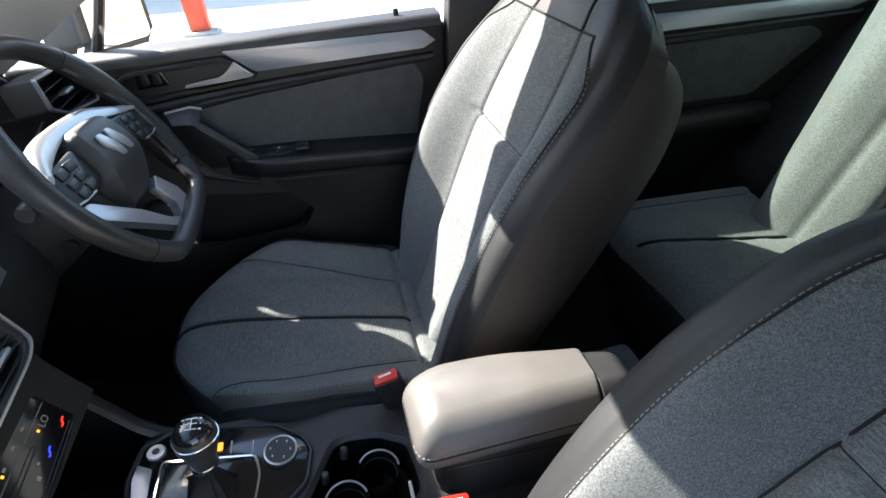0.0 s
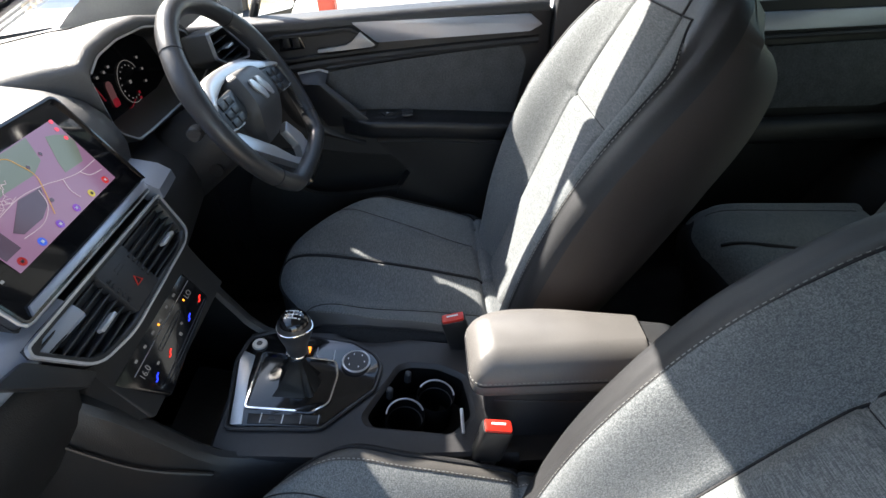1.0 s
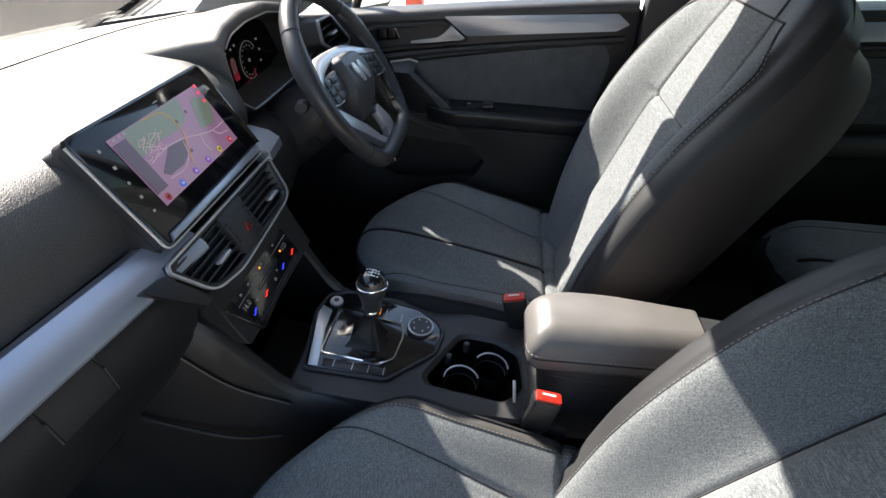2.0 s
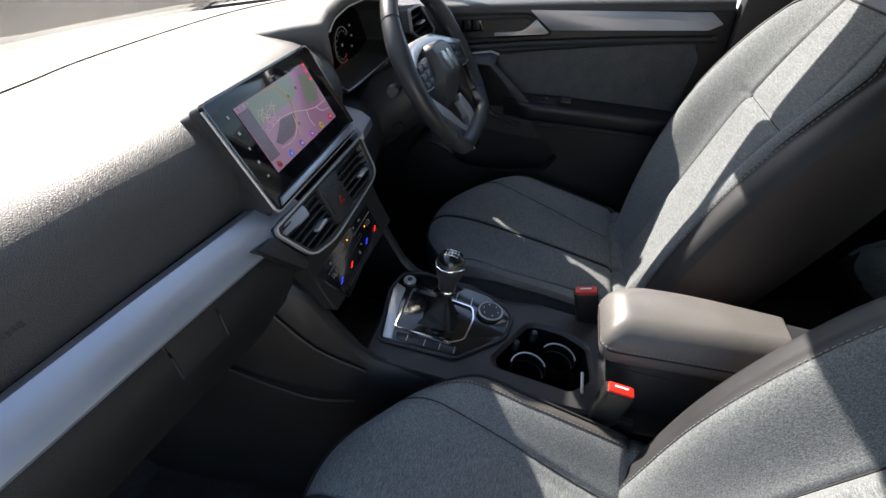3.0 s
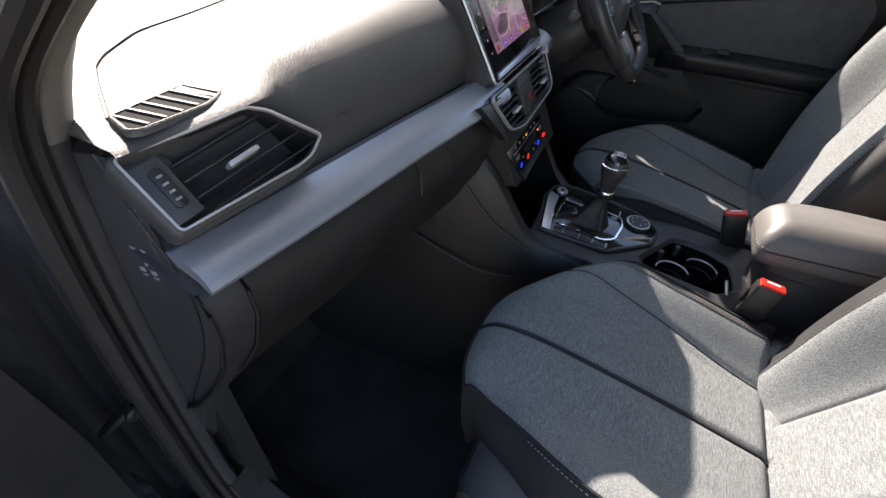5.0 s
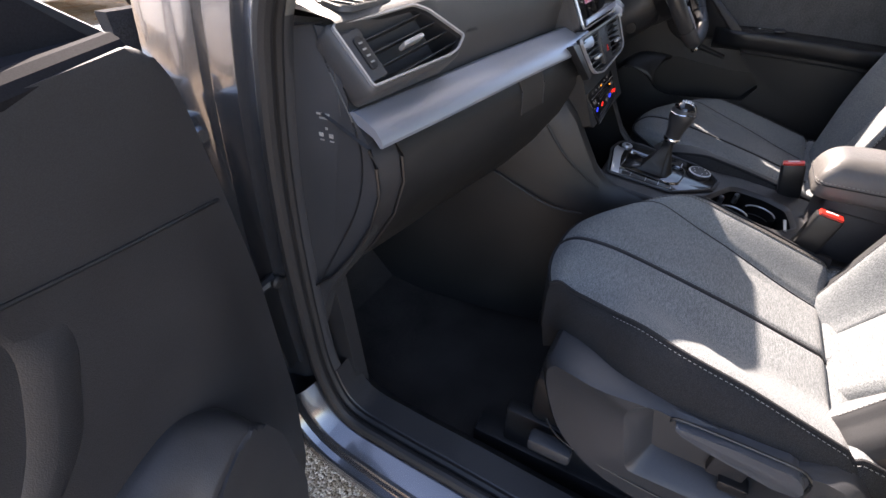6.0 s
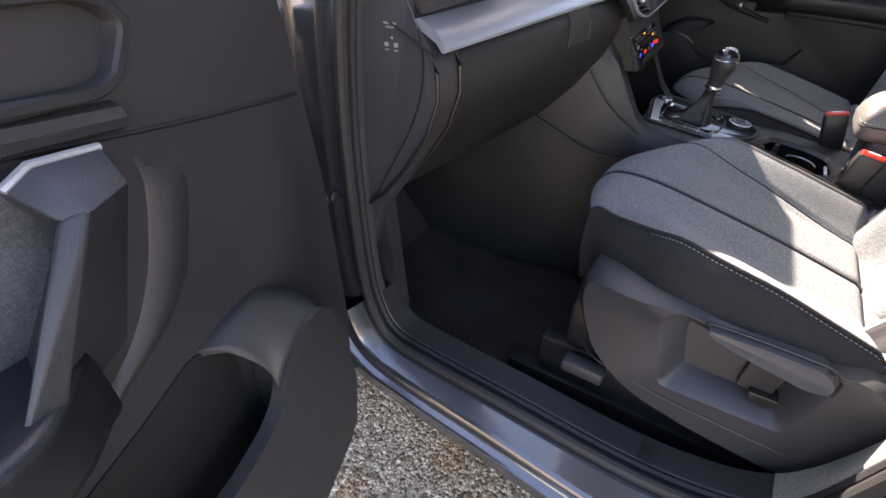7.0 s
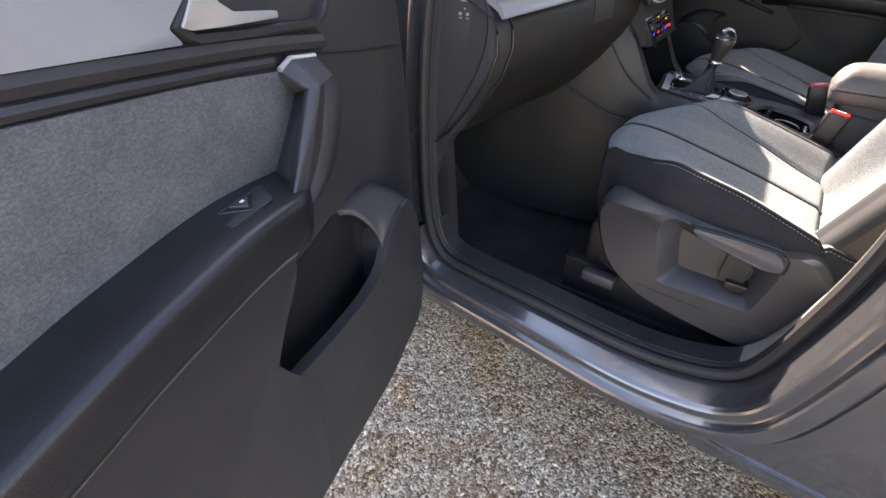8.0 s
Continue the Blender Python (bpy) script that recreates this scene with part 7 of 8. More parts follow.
# ---- doors ----
def door(name, label, hinge, along, inside, length, framed, rise=1.0, group="front doors"):
    """A front door in its own frame: s from the hinge, z up, n towards the cabin."""
    d = thing(name, label, "car door", group)
    e1, nn = Vector((*along, 0)).normalized(), Vector((*inside, 0)).normalized()
    M = Matrix((e1, Vector((0, 0, 1)), nn)).transposed().to_4x4()
    M.translation = Vector((*hinge, 0))
    M = M @ Matrix(((1, 0, 0, 0), (0, rise, 0, 1.13 * (1 - rise)), (0, 0, 1, 0), (0, 0, 0, 1)))
    L = length

    def P(s, z, n):
        return M @ Vector((s, z, n))

    # inner panel: front edge leans, top follows the belt
    outline = [(0.055, 0.40), (0.035, 0.55), (0.035, 0.80), (0.048, 0.93), (0.066, 1.07), (0.090, 1.108), (0.22, 1.100), (0.45, 1.108), (0.70, 1.118), (L, 1.126), (L, 0.60), (L - 0.05, 0.42), (L - 0.20, 0.335), (0.30, 0.335), (0.09, 0.345)]
    bm = bmesh.new()
    prism(bm, round_poly(outline, 0.018, 3), -0.055, 0.0, M, 0.008, 3)
    part("door_panel", bm, PLASTIC, d, "dark plastic inner door panel")
    bm = bmesh.new()
    prism(bm, round_poly([(0.02, 0.34), (0.0, 0.60), (0.0, 0.95), (0.03, 1.09), (L + 0.03, 1.10), (L + 0.03, 0.60), (L - 0.03, 0.36), (L - 0.18, 0.30), (0.28, 0.295), (0.06, 0.30)], 0.02, 3), -0.125, -0.050, M, 0.015, 3)
    part("door_skin", bm, PAINT, d, "dark grey painted door shell")
    # belt cap and grooves
    if not framed:
        bm = bmesh.new()
        slab(bm, [[P(s, z - 0.004, 0.006), P(s, z + 0.007, 0.001), P(s, z + 0.010, -0.010), P(s, z + 0.014, -0.046)] for s, z in ((0.10, 1.106), (0.22, 1.106), (0.45, 1.116), (0.70, 1.126), (L - 0.01, 1.134))], 0.010, (0, 0, -1))
        part("window_ledge", bm, PLASTIC_GREY, d, "broad charcoal ledge under the window", 50)
        bm = bmesh.new()
        lathe(bm, [(0.006, 0), (0.006, 0.010), (0.0045, 0.013)], Matrix.Translation(P(L - 0.10, 1.142, -0.025)), 12)
        part("lock_pin", bm, BLACK, d, "small black lock pin")
    bm = bmesh.new()
    tube(bm, [P(s, z, n) for s, z, n in ((0.10, 1.104, -0.02), (0.22, 1.098, -0.012), (0.45, 1.108, -0.010), (0.70, 1.118, -0.010), (L - 0.01, 1.126, -0.010))], 0.014, seg=10)
    part("belt_cap", bm, BELT if framed else PLASTIC, d, "dark padded window ledge")
    bm = bmesh.new()
    slab(bm, [[P(s, z + 0.010, -0.024), P(s, z + 0.013, -0.040), P(s, z + 0.004, -0.060)] for s, z in ((0.12, 1.100), (0.30, 1.104), (0.55, 1.113), (0.75, 1.120), (L - 0.01, 1.126))], 0.012, (0, 0, -1))
    part("window_wiper_strip", bm, BELT, d, "black rubber strip along the foot of the window")
    bm = bmesh.new()
    groove1 = smooth_path([P(s, z, 0.0008) for s, z in ((0.062, 0.936), (0.133, 0.948), (0.21, 0.961), (0.293, 0.977), (0.396, 0.998), (0.476, 1.009), (0.598, 1.024), (0.70, 1.035), (L - 0.03, 1.053))], 4)
    tube(bm, groove1, 0.0022, seg=6)
    part("panel_groove", bm, BLACK, d, "dark groove across the door panel")
    bm = bmesh.new()
    rows = []
    for s, z in ((0.30, 0.994), (0.40, 1.010), (0.476, 1.020), (0.60, 1.034), (0.70, 1.044), (L - 0.03, 1.062)):
        z -= 0.0 if framed else 0.018 * (s - 0.30) / (L - 0.33)
        rows.append([P(s, z - 0.012, 0.0), P(s, z - 0.008, 0.008), P(s, z, 0.011), P(s, z + 0.008, 0.008), P(s, z + 0.012, 0.0)])
    loft(bm, rows)
    part("belt_moulding", bm, PLASTIC, d, "rounded dark moulding under the trim strip")
    bm = bmesh.new()
    rows = []
    for s, z in ((0.405, 0.9925), (0.48, 1.0025), (0.55, 1.0110), (0.60, 1.0170), (0.68, 1.0255), (0.80, 1.0345), (L - 0.03, 1.0440)):
        rows.append([P(s, z - 0.0085, 0.0), P(s, z - 0.005, 0.007), P(s, z, 0.0095), P(s, z + 0.005, 0.007), P(s, z + 0.0085, 0.0)])
    loft(bm, rows)
    part("insert_moulding", bm, PLASTIC, d, "rounded dark roll along the top of the cloth insert")
    # silver strip and lever bezel
    bm = bmesh.new()
    strip_pts = [(0.474, 1.100), (0.535, 1.051), (0.522, 1.036), (0.672, 1.050), (L - 0.06, 1.072), (L - 0.035, 1.086), (L - 0.065, 1.108)] if framed else [(0.474, 1.108), (0.527, 1.056), (0.700, 1.062), (0.878, 1.068), (0.906, 1.084), (0.876, 1.112)]
    prism(bm, round_poly(strip_pts, 0.004, 3), 0.0, 0.010, M, 0.004)
    part("silver_strip", bm, SILVER, d, "satin blue-silver door strip")
    bez = round_poly([(0.262, 1.056), (0.278, 1.076), (0.30, 1.085), (0.474, 1.098), (0.532, 1.051), (0.517, 1.034), (0.432, 1.023), (0.312, 1.011), (0.290, 1.017)], 0.007, 4)
    bm = bmesh.new()
    hollow_plate(bm, bez, inset(bez, 0.009), -0.012, 0.012, -0.010, M, bevel=0.004, n=90)
    part("lever_bezel", bm, RUBBER, d, "black recessed bezel of the door lever")
    bm = bmesh.new()
    prism(bm, round_poly([(0.274, 1.053), (0.286, 1.067), (0.306, 1.074), (0.384, 1.080), (0.384, 1.031), (0.316, 1.021), (0.298, 1.025)], 0.004, 2), -0.008, -0.004, M, 0.001)
    part("speaker_mesh", bm, PLASTIC_GREY if framed else GLOSS_BLACK, d, "fine dark speaker mesh" if framed else "black hollow behind the lever")
    bm = bmesh.new()
    for i in range(20):
        for j in range(10):
            hs, hz = 0.288 + 0.0046 * i + 0.0023 * (j % 2), 1.028 + 0.0044 * j + 0.10 * 0.0046 * i
            if hs + hz < 1.335 and hz > 1.05 or hs - 0.5 * (1.05 - hz) < 0.290 and hz < 1.05:
                continue
            bm.faces.new([bm.verts.new(P(hs + 0.0013 * math.cos(a), hz + 0.0013 * math.sin(a), -0.0034)) for a in (math.pi / 3 * q for q in range(6))])
    part("mesh_holes", bm, BLACK, d, "rows of fine holes")
    bm = bmesh.new()
    prism(bm, round_poly([(0.389, 1.036), (0.389, 1.0435), (0.456, 1.0525), (0.472, 1.063), (0.491, 1.085), (0.523, 1.050), (0.512, 1.046), (0.470, 1.042)], 0.003, 3), 0.004, 0.014, M, 0.003)
    part("door_lever", bm, SATIN, d, "satin silver door lever")
    if not framed:
        bm = bmesh.new()
        prism(bm, round_poly([(0.300, 1.040), (0.306, 1.082), (0.352, 1.084), (0.362, 1.046)], 0.004, 2), -0.004, 0.004, M, 0.0015)
        part("lock_panel", bm, GLOSS_BLACK, d, "dark panel with lock buttons")
        for ls in (0.320, 0.342):
            bm = bmesh.new()
            prism(bm, round_poly([(ls - 0.008, 1.050), (ls - 0.007, 1.076), (ls + 0.007, 1.077), (ls + 0.008, 1.051)], 0.003, 2), 0.003, 0.008, M, 0.0015)
            part("lock_button", bm, BLACK, d, "black lock button")
    # cloth insert
    if framed:
        sill_line = [(0.40, 0.862), (0.434, 0.871), (0.470, 0.877), (0.509, 0.882), (0.551, 0.8855), (0.60, 0.885), (0.668, 0.880), (0.72, 0.875), (0.766, 0.868), (L - 0.05, 0.846)]
    else:
        sill_line = [(0.40, 0.868), (0.44, 0.869), (0.50, 0.868), (0.60, 0.862), (0.72, 0.852), (L - 0.05, 0.836)]
    ins = round_poly([(0.384, 0.978), (0.481, 0.994), (0.55, 1.003), (0.65, 1.014), (0.70, 1.020), (L - 0.07, 1.034), (L - 0.055, 0.99), (L - 0.075, soft(sill_line, L - 0.075) - 0.004), (0.70, soft(sill_line, 0.70) - 0.004), (0.55, soft(sill_line, 0.55) - 0.004), (0.44, soft(sill_line, 0.44) - 0.004), (0.412, 0.899), (0.374, 0.946)], [0.006] + [0.014] * 6 + [0.01] * 6, 3)
    bm = bmesh.new()
    prism(bm, ins, 0.0, 0.0075, M, 0.005, 3)
    part("cloth_insert", bm, DOOR_FABRIC, d, "grey woven cloth insert")
    # armrest: top shelf, rounded edge and underside
    bm = bmesh.new()
    rows = []
    for j in range(29):
        s = 0.425 + (L - 0.05 - 0.425) * j / 28
        w = smoothstep(0.40, 0.50, s)
        zi = soft(sill_line, s)
        drop = 0.005
        top = zi - drop
        dep = 0.030 + 0.052 * w
        low = 1.0 if framed else 0.80
        rows.append([P(s, zi + 0.004, 0.001), P(s, zi, 0.010), P(s, zi - drop * 0.45, dep * 0.50), P(s, top + 0.0010, dep * 0.88), P(s, top - 0.0004, dep * 0.945), P(s, top - 0.0030, dep * 0.983), P(s, top - 0.0075, dep), P(s, top - 0.020 * low, dep * 1.0), P(s, top - 0.045 * low, dep * 0.975), P(s, top - 0.060 * low, dep * 0.92), P(s, top - 0.068 * low, dep * 0.80), P(s, top - 0.075, 0.0)])
    loft(bm, rows, caps=True)
    part("door_armrest", bm, ARM_SKIN, d, "dark padded door armrest", 70)
    bm = bmesh.new()
    run = [0.505 + (L - 0.56) * j / 20 for j in range(21)]
    tube(bm, [P(s, soft(sill_line, s) - 0.0715, 0.0635) for s in run], 0.0026, seg=6)
    part("armrest_groove", bm, BLACK, d, "dark groove under the armrest")
    if framed:
        # Paler plastic tube stands for the highlight on the lower panel's upper edge.
        bm = bmesh.new()
        tube(bm, [P(s, soft(sill_line, s) - 0.0770, 0.0618) for s in run], 0.0034, seg=8)
        part("edge_highlight", bm, LEVER, d, "paler tube painting the highlight along the lower panel")
    if not framed:
        for j in range(4):
            bm = bmesh.new()
            box(bm, (0.470 + 0.030 * (j // 2) + 0.085 * (j // 2), soft(sill_line, 0.5) + 0.0015, 0.030 + 0.022 * (j % 2)), (0.026, 0.007, 0.015), M, 0.002)
            part("window_switch", bm, PLASTIC_GREY, d, "charcoal window switch")
    M3 = M.to_3x3()
    up_side = 1 if M3.determinant() < 0 else -1
    sf = axes(P(0.536, soft(sill_line, 0.536) - 0.0026, 0.040), M3 @ Vector((up_side, 0, 0)), M3 @ Vector((0, 0, 1)))
    bm = bmesh.new()
    prism(bm, round_poly([(-0.044, -0.017), (0.034, -0.019), (0.040, 0.016), (-0.022, 0.018)], 0.004, 2), -0.001, 0.0012, sf, 0.0005)
    part("switch_panel", bm, PLASTIC, d, "dark panel round the window switch")
    bm = bmesh.new()
    tri = round_poly([(-0.026, -0.012), (0.026, -0.015), (0.006, 0.014)], 0.003, 3)
    prism(bm, tri, 0.0, 0.0022, sf, 0.0008)
    part("switch_plate", bm, BLACK, d, "black triangular window switch plate")
    bm = bmesh.new()
    tube(bm, [sf @ Vector((p[0], p[1], 0.0022)) for p in tri], 0.0008, closed=True, seg=5)
    part("switch_edge", bm, PLASTIC_GREY, d, "thin bright edge of the switch plate")
    bm = bmesh.new()
    prism(bm, [(-0.013, -0.008), (0.013, -0.010), (0.004, 0.007)], 0.0015, 0.0050, sf, 0.001)
    part("window_switch", bm, PLASTIC_GREY, d, "charcoal window switch")
    bm = bmesh.new()
    box(bm, (0.0, -0.004, 0.0053), (0.005, 0.003, 0.0008), sf)
    part("switch_mark", bm, WHITE_PRINT, d, "white switch mark")
    # pull handle: wedge-shaped head, straight slanting grip, dark web behind it
    bm = bmesh.new()
    hull(bm, [P(*q) for q in ((0.334, 0.983, 0.016), (0.384, 0.991, 0.016), (0.404, 0.983, 0.014), (0.400, 0.964, 0.044), (0.385, 0.964, 0.053), (0.347, 0.966, 0.046),
                              (0.338, 0.975, -0.002), (0.384, 0.983, -0.002), (0.402, 0.976, -0.002), (0.394, 0.954, 0.018), (0.352, 0.950, 0.010))], 0.0022)
    part("handle_head", bm, PLASTIC_GREY, d, "charcoal faceted head of the pull handle", 40)
    bm = bmesh.new()
    hull(bm, [P(*q) for q in ((0.401, 0.966, 0.043), (0.382, 0.967, 0.053), (0.496, 0.868, 0.066), (0.478, 0.848, 0.067),
                              (0.392, 0.959, 0.030), (0.378, 0.961, 0.030), (0.484, 0.858, 0.046), (0.472, 0.843, 0.046))], 0.0035)
    part("pull_handle", bm, PLASTIC_GREY, d, "charcoal slanting grip", 40)
    bm = bmesh.new()
    hull(bm, [P(*q) for q in ((0.388, 0.960, 0.036), (0.378, 0.962, 0.036), (0.480, 0.856, 0.050), (0.472, 0.844, 0.050),
                              (0.368, 0.952, -0.002), (0.312, 0.940, -0.002), (0.462, 0.846, -0.002), (0.375, 0.818, -0.002), (0.440, 0.815, -0.002))], 0.001)
    part("handle_web", bm, PLASTIC, d, "dark plastic behind the grip")
    bm = bmesh.new()
    tube(bm, smooth_path([P(0.334, 0.9835, 0.013), P(0.384, 0.9915, 0.013), P(0.404, 0.9835, 0.012)], 1), 0.0036, seg=8)
    part("handle_edge", bm, SATIN, d, "silver edge on the handle")
    # soft raised border round the hollow beside the handle
    bm = bmesh.new()
    outer_line = smooth_path([(0.258, 0.960, 0), (0.259, 0.915, 0), (0.275, 0.876, 0), (0.297, 0.834, 0), (0.334, 0.804, 0), (0.385, 0.782, 0), (0.470, 0.752, 0)], 5)
    inner_line = smooth_path([(0.305, 0.960, 0), (0.305, 0.935, 0), (0.320, 0.895, 0), (0.340, 0.858, 0), (0.372, 0.820, 0), (0.410, 0.794, 0), (0.470, 0.768, 0)], 5)
    rows = []
    for a, b in zip(outer_line, inner_line):
        lift = 1 - 1.6 * smoothstep(0.90, 0.958, a.y)
        rows.append([P(a.x, a.y, -0.001), P(*(a.lerp(b, 0.10)).xy, 0.003 * lift), P(*(a.lerp(b, 0.50)).xy, 0.006 * lift), P(*(a.lerp(b, 0.57)).xy, 0.0055 * lift), P(*(a.lerp(b, 0.92)).xy, 0.001), P(b.x, b.y, -0.002)])
    loft(bm, rows)
    part("panel_ridge", bm, PLASTIC, d, "soft ridge beside the handle", 70)
    # bottle pocket: front wall, broad rounded ledge at its nose, dark inside
    # the driver door takes blacker plastics here, its deeper shade put into the colour
    bm = bmesh.new()
    wall = round_poly([(0.205, 0.712), (0.250, 0.694), (0.280, 0.668), (0.298, 0.640), (0.330, 0.624), (0.380, 0.618), (0.46, 0.623), (0.61, 0.644), (0.61, 0.60), (0.60, 0.365), (0.32, 0.360), (0.16, 0.40), (0.135, 0.50), (0.150, 0.64), (0.175, 0.70)], 0.014, 4)
    prism(bm, wall, 0.044, 0.062, M, 0.007, 3)
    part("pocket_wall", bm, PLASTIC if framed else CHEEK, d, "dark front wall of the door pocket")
    bm = bmesh.new()
    prism(bm, round_poly([(0.500, 0.812), (0.518, 0.772), (0.546, 0.739), (0.590, 0.690), (0.556, 0.645), (0.535, 0.605), (0.535, 0.366), (L - 0.20, 0.372), (L - 0.07, 0.47), (L - 0.05, 0.62), (L - 0.05, 0.790), (0.766, 0.808), (0.62, 0.822), (0.55, 0.824)], 0.010, 3), -0.002, 0.064, M, 0.007, 3)
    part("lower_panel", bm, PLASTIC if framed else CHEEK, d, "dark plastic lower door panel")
    bm = bmesh.new()
    back_edge = smooth_path([(0.340, 0.752, -0.002), (0.284, 0.757, -0.002), (0.236, 0.753, -0.002), (0.196, 0.730, -0.002), (0.165, 0.690, -0.002), (0.150, 0.62, -0.002)], 5)
    front_edge = smooth_path([(0.312, 0.650, 0.052), (0.288, 0.682, 0.056), (0.250, 0.704, 0.058), (0.205, 0.716, 0.058), (0.178, 0.690, 0.058), (0.160, 0.62, 0.058)], 5)
    rows = []
    arch = smooth_path([(0.324, 0.747, 0.0), (0.308, 0.743, 0.020), (0.293, 0.716, 0.038), (0.286, 0.692, 0.047), (0.288, 0.672, 0.054)], 3)
    for j, (a, b) in enumerate(zip(back_edge, front_edge)):
        row = []
        for q in (0.0, 0.12, 0.25, 0.38, 0.5, 0.62, 0.74, 0.84, 0.92, 0.97, 1.0):
            m3 = a.lerp(b, q)
            first = back_edge[0].lerp(front_edge[0], q)
            k3 = min(len(arch) - 2, int(q * (len(arch) - 1)))
            m3 = m3 + (arch[k3].lerp(arch[k3 + 1], q * (len(arch) - 1) - k3) - first) * max(0.0, 1 - j / 14)
            bulge = min(1.0, j / 14)
            row.append(P(m3.x, m3.y + 0.007 * math.sin(math.pi * q) * bulge - 0.005 * q ** 8, m3.z))
        rows.append(row)
    slab(bm, rows, 0.010, (0, 0, -1))
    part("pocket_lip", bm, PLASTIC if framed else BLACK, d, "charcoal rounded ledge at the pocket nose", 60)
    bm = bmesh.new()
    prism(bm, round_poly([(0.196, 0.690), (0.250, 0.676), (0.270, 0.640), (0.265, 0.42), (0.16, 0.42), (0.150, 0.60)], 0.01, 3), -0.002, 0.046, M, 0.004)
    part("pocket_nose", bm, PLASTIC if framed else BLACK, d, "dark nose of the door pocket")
    bm = bmesh.new()
    prism(bm, round_poly([(0.285, 0.715), (0.334, 0.748), (0.404, 0.732), (0.508, 0.716), (L - 0.10, 0.716), (L - 0.08, 0.42), (0.285, 0.42)], 0.012, 3), 0.0, 0.002, M)
    part("pocket_lining", bm, BLACK, d, "black lining of the pocket")
    # window frame and glass
    if not framed:
        bm = bmesh.new()
        tube(bm, [P(0.235, 1.10, -0.05), P(0.262, 1.17, -0.055), P(0.285, 1.235, -0.06)], 0.010, seg=8)
        part("window_divider", bm, BLACK, d, "black divider of the door window")
        bm = bmesh.new()
        slab(bm, [[P(0.14, 1.09, -0.055), P(L, 1.10, -0.055)], [P(0.60, 1.39, -0.01), P(L, 1.49, 0.01)]], 0.004, nn * -1)
        g = part("window_glass", bm, GLASS, d, "clear door glass")
        g.visible_shadow = False
        return d, P
    bm = bmesh.new()
    tube(bm, [P(0.215, 1.085, -0.07), P(0.30, 1.16, -0.075), P(0.52, 1.34, -0.085), P(0.64, 1.42, -0.09), P(L, 1.45, -0.09), P(L, 1.10, -0.07)], 0.020, seg=8, flat=0.8)
    part("window_frame", bm, BLACK, d, "black window frame")
    bm = bmesh.new()
    tube(bm, [P(0.055, 1.09, -0.07), P(0.16, 1.16, -0.072), P(0.42, 1.345, -0.085), P(0.60, 1.43, -0.09)], 0.014, seg=8)
    tube(bm, [P(0.17, 1.09, -0.07), P(0.205, 1.155, -0.075), P(0.225, 1.20, -0.078)], 0.011, seg=8)
    part("quarter_frame", bm, BLACK, d, "black quarter light frame")
    bm = bmesh.new()
    prism(bm, round_poly([(0.075, 1.092), (0.195, 1.094), (0.225, 1.205), (0.160, 1.160)], 0.008, 3), -0.075, -0.040, M, 0.006)
    part("mirror_sail", bm, BELT, d, "black triangle at the foot of the window frame")
    bm = bmesh.new()
    slab(bm, [[P(0.23, 1.09, -0.075), P(L, 1.10, -0.075)], [P(0.60, 1.42, -0.088), P(L, 1.45, -0.09)]], 0.004, nn * -1)
    g = part("window_glass", bm, GLASS, d, "clear door glass")
    g.visible_shadow = False
    return d, P


pd, _ = door("passenger_door", "dark passenger door standing wide open over gravel", (-0.73, 0.43), (-0.963, -0.27), (0.27, -0.963), 0.97, True)
door("driver_door", "closed dark driver door with cloth insert", (0.682, 0.43), (0, -1), (-1, 0), 0.93, False, 0.84)

# hinges and check strap at the front pillar
bm = bmesh.new()
tube(bm, [(-0.694, 0.486, 0.726), (-0.712, 0.492, 0.720), (-0.735, 0.500, 0.708), (-0.765, 0.505, 0.695)], [0.013, 0.011, 0.008, 0.008], seg=8, flat=0.7)
strap = part("check_strap", bm, BLACK, pd, "black door check strap")
bm = bmesh.new()
lathe(bm, [(0.010, 0), (0.010, 0.006), (0.006, 0.009)], axes((-0.702, 0.476, 0.727), (1, 0, 0), (0, 0, 1)), 14)
part("strap_bolt", bm, RUBBER, strap, "dark bolt")
for hz in (0.985, 0.565):
    bm = bmesh.new()
    box(bm, (-0.748, 0.505, hz), (0.035, 0.05, 0.045), None, 0.006)
    leaf = part("hinge", bm, PAINT, pd, "dark painted steel hinge")
    bm = bmesh.new()
    lathe(bm, [(0.012, 0), (0.012, 0.006), (0.008, 0.010)], axes((-0.748, 0.478, hz), (1, 0, 0), (0, 0, 1)), 14)
    part("hinge_bolt", bm, PAINT, leaf, "painted hinge bolt")

# rear door on the driver side
rd = thing("rear_door", "closed dark rear door with cloth insert", "car door")
RD = Matrix(((0, 0, -1, 0.682), (-1, 0, 0, -0.60), (0, 1, 0, 0), (0, 0, 0, 1)))
bm = bmesh.new()
prism(bm, round_poly([(0.02, 0.36), (0.02, 1.115), (0.60, 1.12), (1.12, 1.13), (1.12, 0.70), (0.85, 0.40), (0.75, 0.34)], 0.03, 3), -0.10, 0.0, RD, 0.008)
part("rear_panel", bm, CHEEK, rd, "dark plastic rear door panel")
bm = bmesh.new()
prism(bm, [(0.10, 1.052), (0.12, 1.094), (1.02, 1.098), (1.06, 1.075), (1.0, 1.058)], 0.0, 0.010, RD, 0.004)
part("silver_strip", bm, SILVER, rd, "satin blue-silver rear strip")
bm = bmesh.new()
prism(bm, round_poly([(0.10, 0.87), (0.10, 1.015), (0.90, 1.028), (0.96, 1.00), (0.78, 0.86)], 0.02, 3), 0.0, 0.008, RD, 0.004)
part("cloth_insert", bm, DOOR_FABRIC, rd, "grey woven cloth insert")
bm = bmesh.new()
